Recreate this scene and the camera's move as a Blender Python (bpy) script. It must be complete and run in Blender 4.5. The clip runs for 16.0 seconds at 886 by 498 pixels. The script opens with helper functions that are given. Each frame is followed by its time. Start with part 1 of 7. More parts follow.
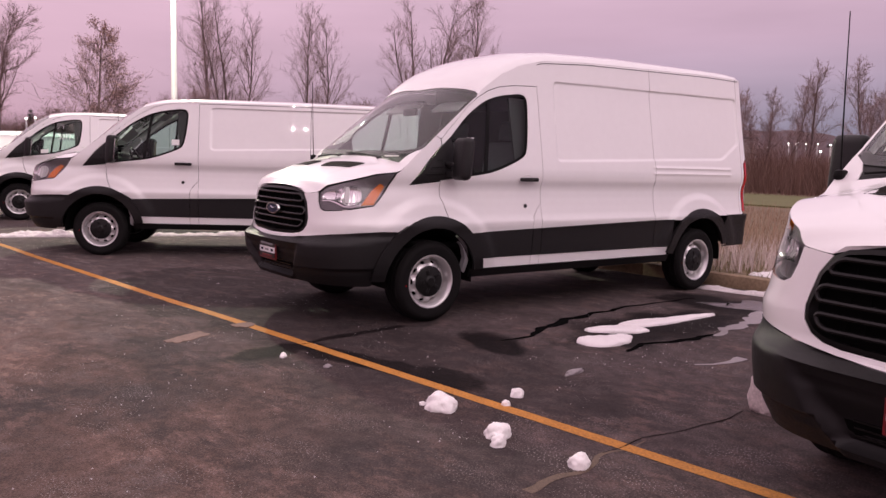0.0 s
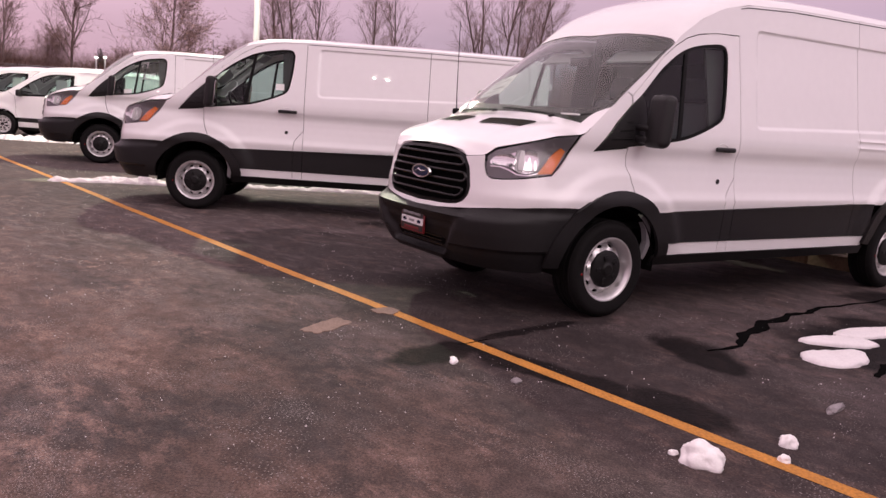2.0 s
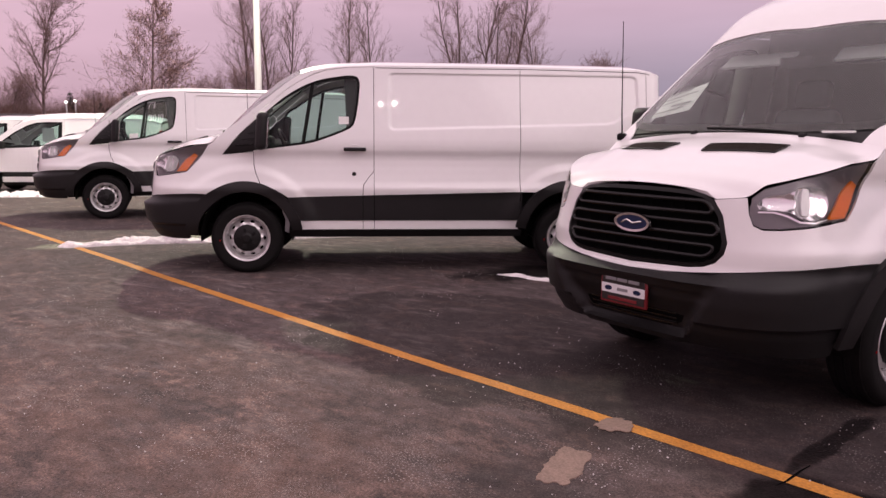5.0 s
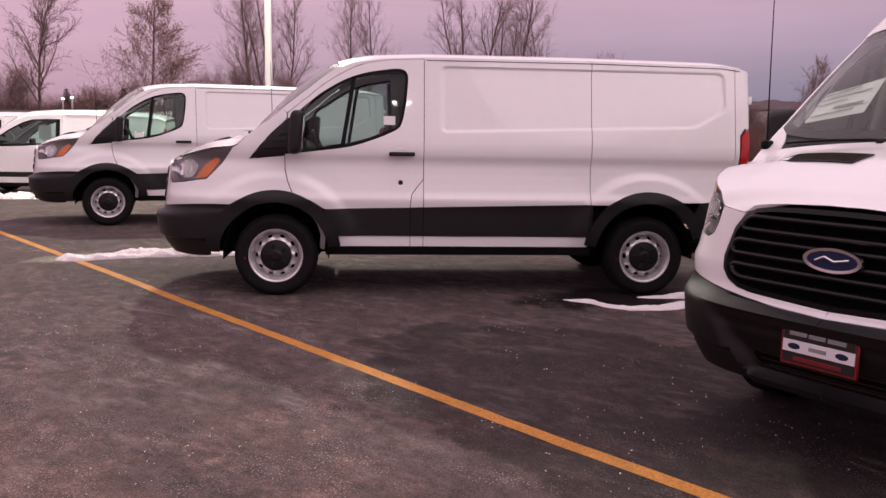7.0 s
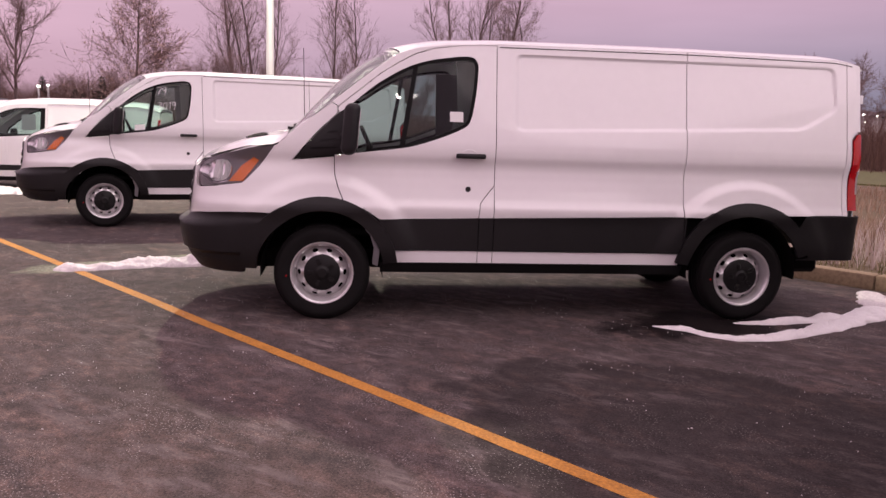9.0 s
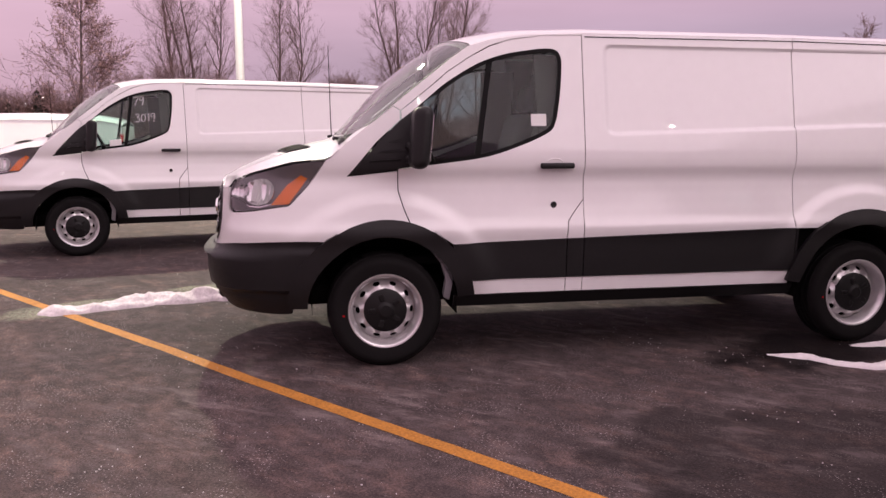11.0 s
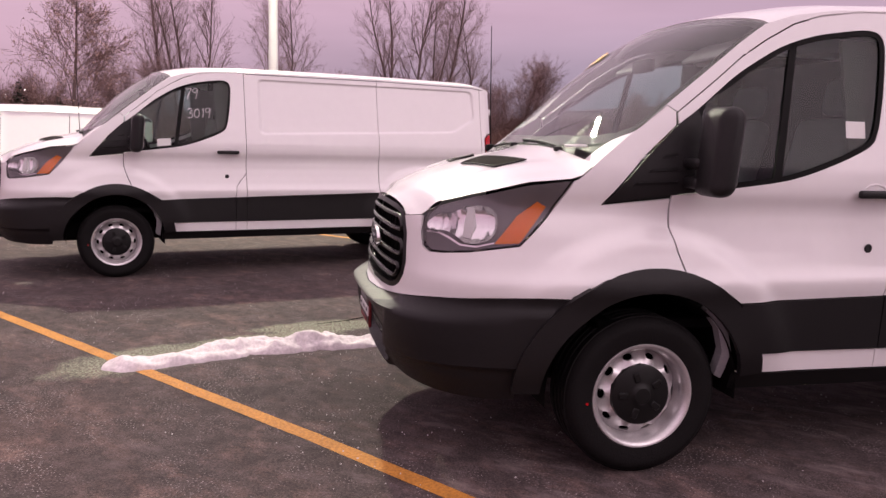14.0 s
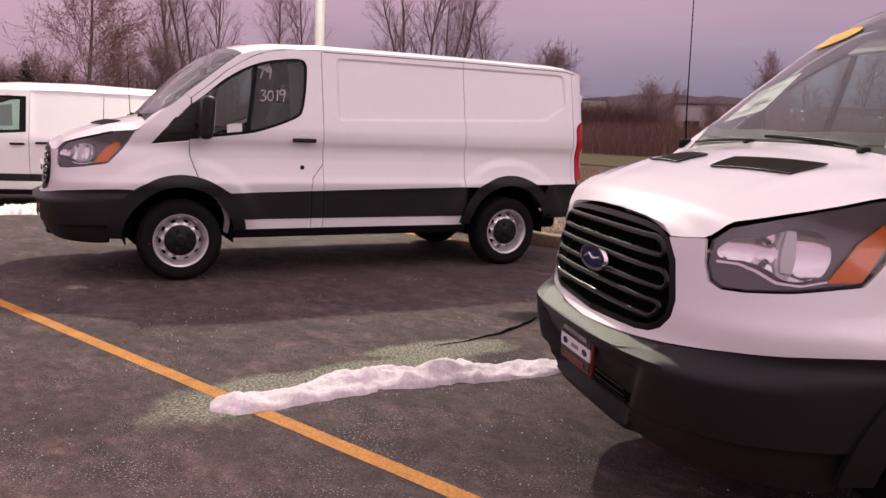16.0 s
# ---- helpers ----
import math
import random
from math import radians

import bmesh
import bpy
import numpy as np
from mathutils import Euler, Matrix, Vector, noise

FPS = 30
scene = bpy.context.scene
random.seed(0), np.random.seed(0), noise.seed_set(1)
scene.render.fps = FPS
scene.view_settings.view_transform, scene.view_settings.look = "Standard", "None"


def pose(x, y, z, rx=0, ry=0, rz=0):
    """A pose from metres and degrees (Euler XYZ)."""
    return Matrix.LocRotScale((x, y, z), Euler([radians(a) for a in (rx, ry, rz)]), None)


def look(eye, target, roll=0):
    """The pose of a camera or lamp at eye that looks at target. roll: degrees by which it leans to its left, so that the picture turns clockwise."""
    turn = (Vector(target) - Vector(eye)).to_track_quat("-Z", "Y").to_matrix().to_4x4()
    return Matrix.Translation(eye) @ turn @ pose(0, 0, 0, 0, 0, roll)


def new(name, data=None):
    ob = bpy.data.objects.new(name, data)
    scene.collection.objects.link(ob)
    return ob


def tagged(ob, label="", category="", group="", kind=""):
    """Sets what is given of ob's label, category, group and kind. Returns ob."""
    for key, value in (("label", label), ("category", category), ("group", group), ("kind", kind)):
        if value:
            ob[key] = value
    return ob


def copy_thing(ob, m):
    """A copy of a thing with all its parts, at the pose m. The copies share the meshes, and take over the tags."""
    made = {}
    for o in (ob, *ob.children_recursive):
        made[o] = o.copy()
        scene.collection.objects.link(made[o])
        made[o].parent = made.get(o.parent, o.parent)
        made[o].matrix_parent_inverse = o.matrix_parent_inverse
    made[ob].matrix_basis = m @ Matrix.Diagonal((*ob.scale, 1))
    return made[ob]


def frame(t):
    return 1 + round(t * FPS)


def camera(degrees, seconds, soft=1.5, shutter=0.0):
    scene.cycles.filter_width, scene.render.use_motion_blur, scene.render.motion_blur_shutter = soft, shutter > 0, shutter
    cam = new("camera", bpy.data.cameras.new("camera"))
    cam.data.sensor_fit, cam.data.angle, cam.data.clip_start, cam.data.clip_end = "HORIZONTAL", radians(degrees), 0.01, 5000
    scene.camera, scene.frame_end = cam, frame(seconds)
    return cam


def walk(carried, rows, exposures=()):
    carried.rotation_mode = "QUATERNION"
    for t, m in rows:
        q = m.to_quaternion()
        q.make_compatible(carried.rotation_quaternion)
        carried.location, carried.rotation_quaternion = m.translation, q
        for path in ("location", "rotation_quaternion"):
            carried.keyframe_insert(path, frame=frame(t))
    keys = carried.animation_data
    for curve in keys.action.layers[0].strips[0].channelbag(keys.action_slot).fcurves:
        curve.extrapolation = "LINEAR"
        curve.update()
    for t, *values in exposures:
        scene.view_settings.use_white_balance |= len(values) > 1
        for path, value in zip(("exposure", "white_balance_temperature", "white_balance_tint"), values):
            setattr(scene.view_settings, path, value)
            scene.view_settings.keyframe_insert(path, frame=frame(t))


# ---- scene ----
cam = camera(58.2, 16.0)
PATH = [
    (0, (11.985, 3.322, 1.418), (10.011, 3.555, 1.194), 1.7),
    (0.5, (11.701, 3.158, 1.411), (9.722, 3.331, 1.182), 3.5),
    (1, (11.373, 2.939, 1.4), (9.398, 3.13, 1.15), 2.8),
    (1.5, (11.059, 2.742, 1.368), (9.097, 2.953, 1.048), 2.6),
    (2, (10.712, 2.518, 1.383), (8.744, 2.63, 1.045), 4.2),
    (2.5, (10.409, 2.269, 1.394), (8.437, 2.395, 1.086), 2.1),
    (3, (10.16, 2.074, 1.37), (8.188, 2.2, 1.058), 0.5),
    (3.5, (9.876, 1.898, 1.393), (7.903, 2.002, 1.08), 0.7),
    (4, (9.588, 1.652, 1.394), (7.612, 1.775, 1.112), 0.1),
    (6.5, (8.143, 0.967, 1.431), (6.179, 1.178, 1.116), 1.0),
    (7, (7.872, 0.826, 1.423), (5.9, 1.006, 1.139), 1.0),
    (7.5, (7.589, 0.651, 1.435), (5.617, 0.857, 1.169), 0.4),
    (8, (7.288, 0.532, 1.428), (5.32, 0.75, 1.147), 0.7),
    (8.5, (7.052, 0.374, 1.444), (5.086, 0.587, 1.149), 1.7),
    (11, (5.747, -0.56, 1.443), (3.802, -0.189, 1.159), 0.1),
    (11.5, (5.442, -0.726, 1.474), (3.497, -0.353, 1.193), 0.2),
    (12, (5.138, -0.936, 1.471), (3.196, -0.549, 1.189), -0.0),
    (12.5, (4.867, -1.103, 1.455), (2.93, -0.693, 1.173), 0.2),
    (13, (4.569, -1.224, 1.475), (2.629, -0.822, 1.2), 1.4),
    (13.5, (4.279, -1.405, 1.454), (2.34, -0.996, 1.189), 1.9),
    (14, (4.013, -1.601, 1.452), (2.08, -1.171, 1.177), 1.5),
    (14.5, (3.713, -1.754, 1.466), (1.778, -1.346, 1.172), 1.9),
    (15, (3.464, -1.913, 1.442), (1.526, -1.517, 1.143), 2.8),
    (15.5, (3.205, -2.126, 1.456), (1.274, -1.703, 1.153), 2.5),
    (16, (2.901, -2.326, 1.45), (0.973, -1.893, 1.14), 2.3),
]
EXPOSURE = [(0, 0.04, 6500, 10), (1, 0.04, 6500, 10), (2, 0.14, 6500, 7), (3, 0.08, 6500, 4), (4, 0.12, 6500, 4), (6.5, -0.06, 6500, 10), (8, -0.10, 6500, 12), (8.5, -0.03, 6500, 12), (11, 0.06, 6500, 10), (13.5, 0.04, 6500, 11), (14.5, -0.06, 6500, 12), (15, -0.11, 6500, 12), (15.5, -0.13, 6500, 12), (16, -0.19, 6500, 13)]
walk(cam, [(t, look(eye, target, roll)) for t, eye, target, roll in PATH], EXPOSURE)

# ---- light ----
world = bpy.data.worlds.new("dusk_sky")
scene.world = world
world.use_nodes = True
wn, wl = world.node_tree.nodes, world.node_tree.links
wn.clear()
w_out = wn.new("ShaderNodeOutputWorld")
w_bg = wn.new("ShaderNodeBackground")
w_co = wn.new("ShaderNodeTexCoord")
w_sep = wn.new("ShaderNodeSeparateXYZ")
w_ramp = wn.new("ShaderNodeValToRGB")
w_noise = wn.new("ShaderNodeTexNoise")
w_map = wn.new("ShaderNodeMapping")
w_mixc = wn.new("ShaderNodeMix")
w_side = wn.new("ShaderNodeMapRange")
w_dot = wn.new("ShaderNodeVectorMath")
wl.new(w_co.outputs["Generated"], w_sep.inputs[0])
# height above the horizon -> overcast dusk colours
wl.new(w_sep.outputs["Z"], w_ramp.inputs[0])
cr = w_ramp.color_ramp
cr.elements[0].position, cr.elements[0].color = 0.0, (0.46, 0.265, 0.33, 1)
cr.elements[1].position, cr.elements[1].color = 1.0, (0.95, 0.73, 0.80, 1)
for pos, col in ((0.06, (0.50, 0.308, 0.383, 1)), (0.22, (0.575, 0.38, 0.475, 1)), (0.5, (0.76, 0.55, 0.65, 1))):
    e = cr.elements.new(pos)
    e.color = col
# the glow lies to one side, grey-violet cloud to the other
w_dot.operation = "DOT_PRODUCT"
w_dot.inputs[1].default_value = (-0.25, 0.97, 0.0)
wl.new(w_co.outputs["Generated"], w_dot.inputs[0])
w_side.inputs["From Min"].default_value, w_side.inputs["From Max"].default_value = -0.25, 0.75
wl.new(w_dot.outputs["Value"], w_side.inputs["Value"])
w_mixc.data_type, w_mixc.blend_type = "RGBA", "MULTIPLY"
w_mixc.inputs["B"].default_value = (0.54, 0.66, 0.73, 1)
w_fade, w_fadef = wn.new("ShaderNodeMapRange"), wn.new("ShaderNodeMath")
w_fade.inputs["From Min"].default_value, w_fade.inputs["From Max"].default_value = 0.03, 0.2
w_fade.inputs["To Min"].default_value, w_fade.inputs["To Max"].default_value = 1.0, 0.3
wl.new(w_sep.outputs["Z"], w_fade.inputs["Value"])
w_fadef.operation = "MULTIPLY"
wl.new(w_fade.outputs["Result"], w_fadef.inputs[0])
wl.new(w_side.outputs["Result"], w_fadef.inputs[1])
wl.new(w_fadef.outputs[0], w_mixc.inputs["Factor"])
# blue-grey haze low down on that side
w_low, w_lowf, w_haze = wn.new("ShaderNodeMapRange"), wn.new("ShaderNodeMath"), wn.new("ShaderNodeMix")
w_low.inputs["From Min"].default_value, w_low.inputs["From Max"].default_value = 0.0, 0.15
w_low.inputs["To Min"].default_value, w_low.inputs["To Max"].default_value = 1.0, 0.0
wl.new(w_sep.outputs["Z"], w_low.inputs["Value"])
w_lowf.operation = "MULTIPLY"
wl.new(w_low.outputs["Result"], w_lowf.inputs[0])
wl.new(w_side.outputs["Result"], w_lowf.inputs[1])
w_haze.data_type, w_haze.blend_type = "RGBA", "MULTIPLY"
w_haze.inputs["B"].default_value = (0.58, 0.82, 0.80, 1)
wl.new(w_lowf.outputs[0], w_haze.inputs["Factor"])
wl.new(w_ramp.outputs["Color"], w_haze.inputs["A"])
wl.new(w_haze.outputs["Result"], w_mixc.inputs["A"])
# soft cloud streaks
w_map.inputs["Scale"].default_value = (1.2, 1.2, 7.0)
wl.new(w_co.outputs["Generated"], w_map.inputs[0])
wl.new(w_map.outputs[0], w_noise.inputs["Vector"])
w_noise.inputs["Scale"].default_value, w_noise.inputs["Detail"].default_value = 1.6, 5
w_cl = wn.new("ShaderNodeMapRange")
w_cl.inputs["From Min"].default_value, w_cl.inputs["From Max"].default_value = 0.3, 0.7
w_cl.inputs["To Min"].default_value, w_cl.inputs["To Max"].default_value = 0.88, 1.1
wl.new(w_noise.outputs["Fac"], w_cl.inputs["Value"])
w_mul = wn.new("ShaderNodeMix")
w_mul.data_type, w_mul.blend_type = "RGBA", "MULTIPLY"
w_mul.inputs["Factor"].default_value = 1.0
wl.new(w_mixc.outputs["Result"], w_mul.inputs["A"])
wl.new(w_cl.outputs["Result"], w_mul.inputs["B"])
wl.new(w_mul.outputs["Result"], w_bg.inputs["Color"])
w_bg.inputs["Strength"].default_value = 1.4
wl.new(w_bg.outputs[0], w_out.inputs[0])

sun_data = bpy.data.lights.new("sun", "SUN")
sun_data.energy, sun_data.angle, sun_data.color = 0.8, radians(50), (1.0, 0.84, 0.85)
sun = new("sun", sun_data)
sun.matrix_world = look((36, 24, 30), (0, 0, 0))

# ---- materials ----
def mat(name, base, rough=0.6, metal=0.0, var=0.0, scale=8.0, bump=0.0, bscale=60.0, coat=0.0, spec=0.5):
    """A Principled material; var mixes the colour at two scales, bump gives fine relief."""
    m = bpy.data.materials.new(name)
    m.use_nodes = True
    n, l = m.node_tree.nodes, m.node_tree.links
    b = n["Principled BSDF"]
    b.inputs["Base Color"].default_value = (*base, 1)
    b.inputs["Roughness"].default_value = rough
    b.inputs["Metallic"].default_value = metal
    b.inputs["Coat Weight"].default_value = coat
    b.inputs["Coat Roughness"].default_value = 0.015
    b.inputs["Specular IOR Level"].default_value = spec
    if var or bump:
        co = n.new("ShaderNodeTexCoord")
    if var:
        n1, n2 = n.new("ShaderNodeTexNoise"), n.new("ShaderNodeTexNoise")
        n1.inputs["Scale"].default_value, n2.inputs["Scale"].default_value = scale, scale * 9
        n1.inputs["Detail"].default_value, n2.inputs["Detail"].default_value = 6, 4
        ad = n.new("ShaderNodeMath")
        ad.operation = "MULTIPLY_ADD"
        ad.inputs[1].default_value = 0.5
        mr = n.new("ShaderNodeMapRange")
        mr.inputs["From Min"].default_value, mr.inputs["From Max"].default_value = 0.45, 1.05
        mr.inputs["To Min"].default_value, mr.inputs["To Max"].default_value = 1 - var, 1 + var
        mx = n.new("ShaderNodeMix")
        mx.data_type, mx.blend_type = "RGBA", "MULTIPLY"
        mx.inputs["Factor"].default_value = 1
        mx.inputs["A"].default_value = (*base, 1)
        for k in (n1, n2):
            l.new(co.outputs["Object"], k.inputs["Vector"])
        l.new(n1.outputs["Fac"], ad.inputs[0])
        l.new(n2.outputs["Fac"], ad.inputs[2])
        l.new(ad.outputs[0], mr.inputs["Value"])
        l.new(mr.outputs["Result"], mx.inputs["B"])
        l.new(mx.outputs["Result"], b.inputs["Base Color"])
    if bump:
        n3, bp = n.new("ShaderNodeTexNoise"), n.new("ShaderNodeBump")
        n3.inputs["Scale"].default_value, n3.inputs["Detail"].default_value = bscale, 5
        bp.inputs["Strength"].default_value, bp.inputs["Distance"].default_value = bump, 0.01
        l.new(co.outputs["Object"], n3.inputs["Vector"])
        l.new(n3.outputs["Fac"], bp.inputs["Height"])
        l.new(bp.outputs["Normal"], b.inputs["Normal"])
    return m


def glass_mat(name, tint, gloss=1.0, ior=1.55, dust=0.0):
    """A thin pane: clear with a tint, and gloss by Fresnel."""
    m = bpy.data.materials.new(name)
    m.use_nodes = True
    n, l = m.node_tree.nodes, m.node_tree.links
    n.clear()
    o, mix = n.new("ShaderNodeOutputMaterial"), n.new("ShaderNodeMixShader")
    t, g, f = n.new("ShaderNodeBsdfTransparent"), n.new("ShaderNodeBsdfGlossy"), n.new("ShaderNodeFresnel")
    t.inputs["Color"].default_value = (*tint, 1)
    g.inputs["Roughness"].default_value = 0.01
    g.inputs["Color"].default_value = (gloss, gloss, gloss, 1)
    f.inputs["IOR"].default_value = ior
    l.new(f.outputs[0], mix.inputs[0])
    l.new(t.outputs[0], mix.inputs[1])
    l.new(g.outputs[0], mix.inputs[2])
    if dust:
        df, tl, m1, m2 = n.new("ShaderNodeBsdfDiffuse"), n.new("ShaderNodeBsdfTranslucent"), n.new("ShaderNodeMixShader"), n.new("ShaderNodeMixShader")
        df.inputs["Color"].default_value = tl.inputs["Color"].default_value = (0.75, 0.74, 0.72, 1)
        m2.inputs[0].default_value = dust
        l.new(df.outputs[0], m1.inputs[1])
        l.new(tl.outputs[0], m1.inputs[2])
        l.new(mix.outputs[0], m2.inputs[1])
        l.new(m1.outputs[0], m2.inputs[2])
        mix = m2
    l.new(mix.outputs[0], o.inputs[0])
    return m


def glow_mat(name, col, power):
    m = bpy.data.materials.new(name)
    m.use_nodes = True
    b = m.node_tree.nodes["Principled BSDF"]
    b.inputs["Base Color"].default_value = (*col, 1)
    b.inputs["Emission Color"].default_value = (*col, 1)
    b.inputs["Emission Strength"].default_value = power
    return m


M_PAINT = mat("white_paint", (0.80, 0.79, 0.79), 0.4, var=0.015, scale=1.5, coat=1.0, spec=0.15)
# the clear coat lies slightly uneven over the pressed panels
pn, pl = M_PAINT.node_tree.nodes, M_PAINT.node_tree.links
p_co, p_noise, p_bump = pn.new("ShaderNodeTexCoord"), pn.new("ShaderNodeTexNoise"), pn.new("ShaderNodeBump")
p_noise.inputs["Scale"].default_value, p_noise.inputs["Detail"].default_value = 5.0, 2
p_bump.inputs["Strength"].default_value, p_bump.inputs["Distance"].default_value = 0.05, 0.004
pl.new(p_co.outputs["Object"], p_noise.inputs["Vector"])
pl.new(p_noise.outputs["Fac"], p_bump.inputs["Height"])
pl.new(p_bump.outputs["Normal"], pn["Principled BSDF"].inputs["Coat Normal"])
M_CLAD = mat("black_plastic", (0.0080, 0.0075, 0.0080), 0.46, var=0.2, scale=6, bump=0.2, bscale=500, spec=0.34)
M_GLOSSBLACK = mat("gloss_black", (0.006, 0.006, 0.006), 0.35, spec=0.2)
M_MESH = mat("vent_mesh", (0.016, 0.012, 0.010), 0.8, var=0.5, scale=90, bump=0.5, bscale=160, spec=0.05)
M_SEAL = mat("black_rubber", (0.004, 0.004, 0.004), 0.6, spec=0.14)
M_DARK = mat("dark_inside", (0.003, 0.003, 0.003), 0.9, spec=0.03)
M_TYRE = mat("tyre_rubber", (0.0072, 0.0067, 0.0068), 0.75, var=0.25, scale=10, bump=0.3, bscale=120, spec=0.14)
M_RIM = mat("silver_steel", (0.66, 0.65, 0.65), 0.3, 0.65, var=0.1, scale=12)
M_CAP = mat("hub_plastic", (0.007, 0.007, 0.007), 0.45, spec=0.25)
M_CHROME = mat("chrome", (0.8, 0.8, 0.8), 0.14, 1.0)
M_BADGE = mat("badge_blue", (0.012, 0.02, 0.06), 0.2)
M_ORANGE = mat("amber_lens", (0.78, 0.20, 0.018), 0.25, var=0.15, scale=60)
M_RED = mat("red_lens", (0.42, 0.007, 0.012), 0.12)
M_GREYLENS = mat("white_lens", (0.5, 0.48, 0.48), 0.2)
M_BEZEL = mat("lamp_bezel", (0.17, 0.158, 0.168), 0.32, 0.3, bump=0.08, bscale=300)
M_SEAT = mat("grey_seat_cloth", (0.15, 0.15, 0.155), 0.9, var=0.2, scale=20)
M_DASH = mat("dashboard", (0.02, 0.02, 0.02), 0.7, bump=0.2, bscale=300)
M_VISOR = mat("sun_visor", (0.5, 0.5, 0.49), 0.85)
M_TRIM = mat("cab_lining", (0.026, 0.026, 0.027), 0.85, var=0.08, scale=4)
M_PILLAR = mat("pillar_trim", (0.10, 0.095, 0.093), 0.85, var=0.08, scale=4)
M_GLASS = glass_mat("window_glass", (0.54, 0.66, 0.62), ior=1.38)
M_WSCREEN = glass_mat("windscreen_glass", (0.84, 0.92, 0.88), ior=1.5, dust=0.08)
M_LENS = glass_mat("lamp_lens", (0.94, 0.94, 0.94), ior=1.6)
M_PAPER = mat("white_paper", (0.75, 0.76, 0.74), 0.8)
M_MARK = mat("white_marker", (0.55, 0.55, 0.55), 0.8)
M_YELLOW = mat("yellow_sticker", (0.8, 0.42, 0.03), 0.5)
M_PRED = mat("plate_red", (0.16, 0.01, 0.014), 0.4)
M_PWHITE = mat("plate_white", (0.75, 0.75, 0.76), 0.4)
M_PBLACK = mat("plate_black", (0.015, 0.012, 0.012), 0.4)
M_UNDER = mat("underbody", (0.005, 0.0047, 0.0045), 0.85, var=0.3, scale=5, spec=0.1)
M_TAN = mat("printed_grey", (0.25, 0.25, 0.26), 0.6)
M_LIP = mat("grille_edge", (0.006, 0.006, 0.006), 0.27, spec=0.32)
# pale colour standing in for the pole lamp's gloss on the bumper
M_LEDGEGLOSS = mat("ledge_lamp_gloss", (0.06, 0.06, 0.046), 0.5, var=0.5, scale=18, bump=0.2, bscale=200)
M_GUARD = mat("grey_liner_flap", (0.30, 0.30, 0.31), 0.7, var=0.15, scale=12)
M_REFLECT = mat("lamp_reflector", (0.86, 0.85, 0.86), 0.05, 0.95)
M_SHIELD = mat("bulb_shield", (0.72, 0.71, 0.71), 0.35, 0.2)

# ---- geometry helpers ----
def mesh_object(name, verts, faces, material, parent=None, label="", smooth=True, sharp=40):
    me = bpy.data.meshes.new(name)
    me.from_pydata(verts, [], faces)
    me.validate()
    me.materials.append(material)
    if smooth:
        me.shade_smooth()
        me.set_sharp_from_angle(angle=radians(sharp))
    ob = new(name, me)
    if parent is not None:
        ob.parent = parent
    return tagged(ob, label)


def part(name, bm, material, parent=None, label="", smooth=True, sharp=40):
    me = bpy.data.meshes.new(name)
    bm.to_mesh(me)
    bm.free()
    me.materials.append(material)
    if smooth:
        me.shade_smooth()
        me.set_sharp_from_angle(angle=radians(sharp))
    ob = new(name, me)
    if parent is not None:
        ob.parent = parent
    return tagged(ob, label)


def box_bm(cx, cy, cz, sx, sy, sz, bevel=0.0, seg=2, m=None):
    bm = bmesh.new()
    bmesh.ops.create_cube(bm, size=1, matrix=Matrix.Translation((cx, cy, cz)) @ Matrix.Diagonal((sx, sy, sz, 1)))
    if bevel:
        bmesh.ops.bevel(bm, geom=bm.edges[:], offset=bevel, segments=seg, affect="EDGES", profile=0.5)
    if m is not None:
        bm.transform(m)
    return bm


def tube(points, radius, seg=8, ends=True):
    """Verts and faces of a tube along points; radius a number or one per point."""
    vs, fs = [], []
    n = len(points)
    rad = radius if isinstance(radius, (list, tuple)) else [radius] * n
    pts = [Vector(p) for p in points]
    side = None
    for i, p in enumerate(pts):
        d = (pts[min(i + 1, n - 1)] - pts[max(i - 1, 0)]).normalized()
        if side is None:
            side = d.orthogonal().normalized()
        side = (side - d * side.dot(d)).normalized()
        up = d.cross(side)
        for k in range(seg):
            a = 2 * math.pi * k / seg
            vs.append(p + (side * math.cos(a) + up * math.sin(a)) * rad[i])
    for i in range(n - 1):
        for k in range(seg):
            k2 = (k + 1) % seg
            fs.append((i * seg + k, i * seg + k2, (i + 1) * seg + k2, (i + 1) * seg + k))
    if ends:
        fs.append(tuple(range(seg))[::-1])
        fs.append(tuple((n - 1) * seg + k for k in range(seg)))
    return vs, fs


def lathe(profile, seg=40, closed=False):
    """Turns (radius, x) pairs about the x axis."""
    vs, fs = [], []
    n = len(profile)
    for k in range(seg):
        a = 2 * math.pi * k / seg
        for r, x in profile:
            vs.append((x, r * math.cos(a), r * math.sin(a)))
    for k in range(seg):
        k2 = (k + 1) % seg
        for i in range(n if closed else n - 1):
            j = (i + 1) % n
            fs.append((k * n + i, k * n + j, k2 * n + j, k2 * n + i))
    return vs, fs


def clip_half(poly, ax, lim, keep_more):
    out = []
    for i, p in enumerate(poly):
        q = poly[(i + 1) % len(poly)]
        ip = p[ax] >= lim if keep_more else p[ax] <= lim
        iq = q[ax] >= lim if keep_more else q[ax] <= lim
        if ip:
            out.append(p)
        if ip != iq:
            t = (lim - p[ax]) / (q[ax] - p[ax])
            c = [p[0] + t * (q[0] - p[0]), p[1] + t * (q[1] - p[1])]
            c[ax] = lim
            out.append(tuple(c))
    return out


def area2(poly):
    return sum(p[0] * q[1] - q[0] * p[1] for p, q in zip(poly, poly[1:] + poly[:1]))


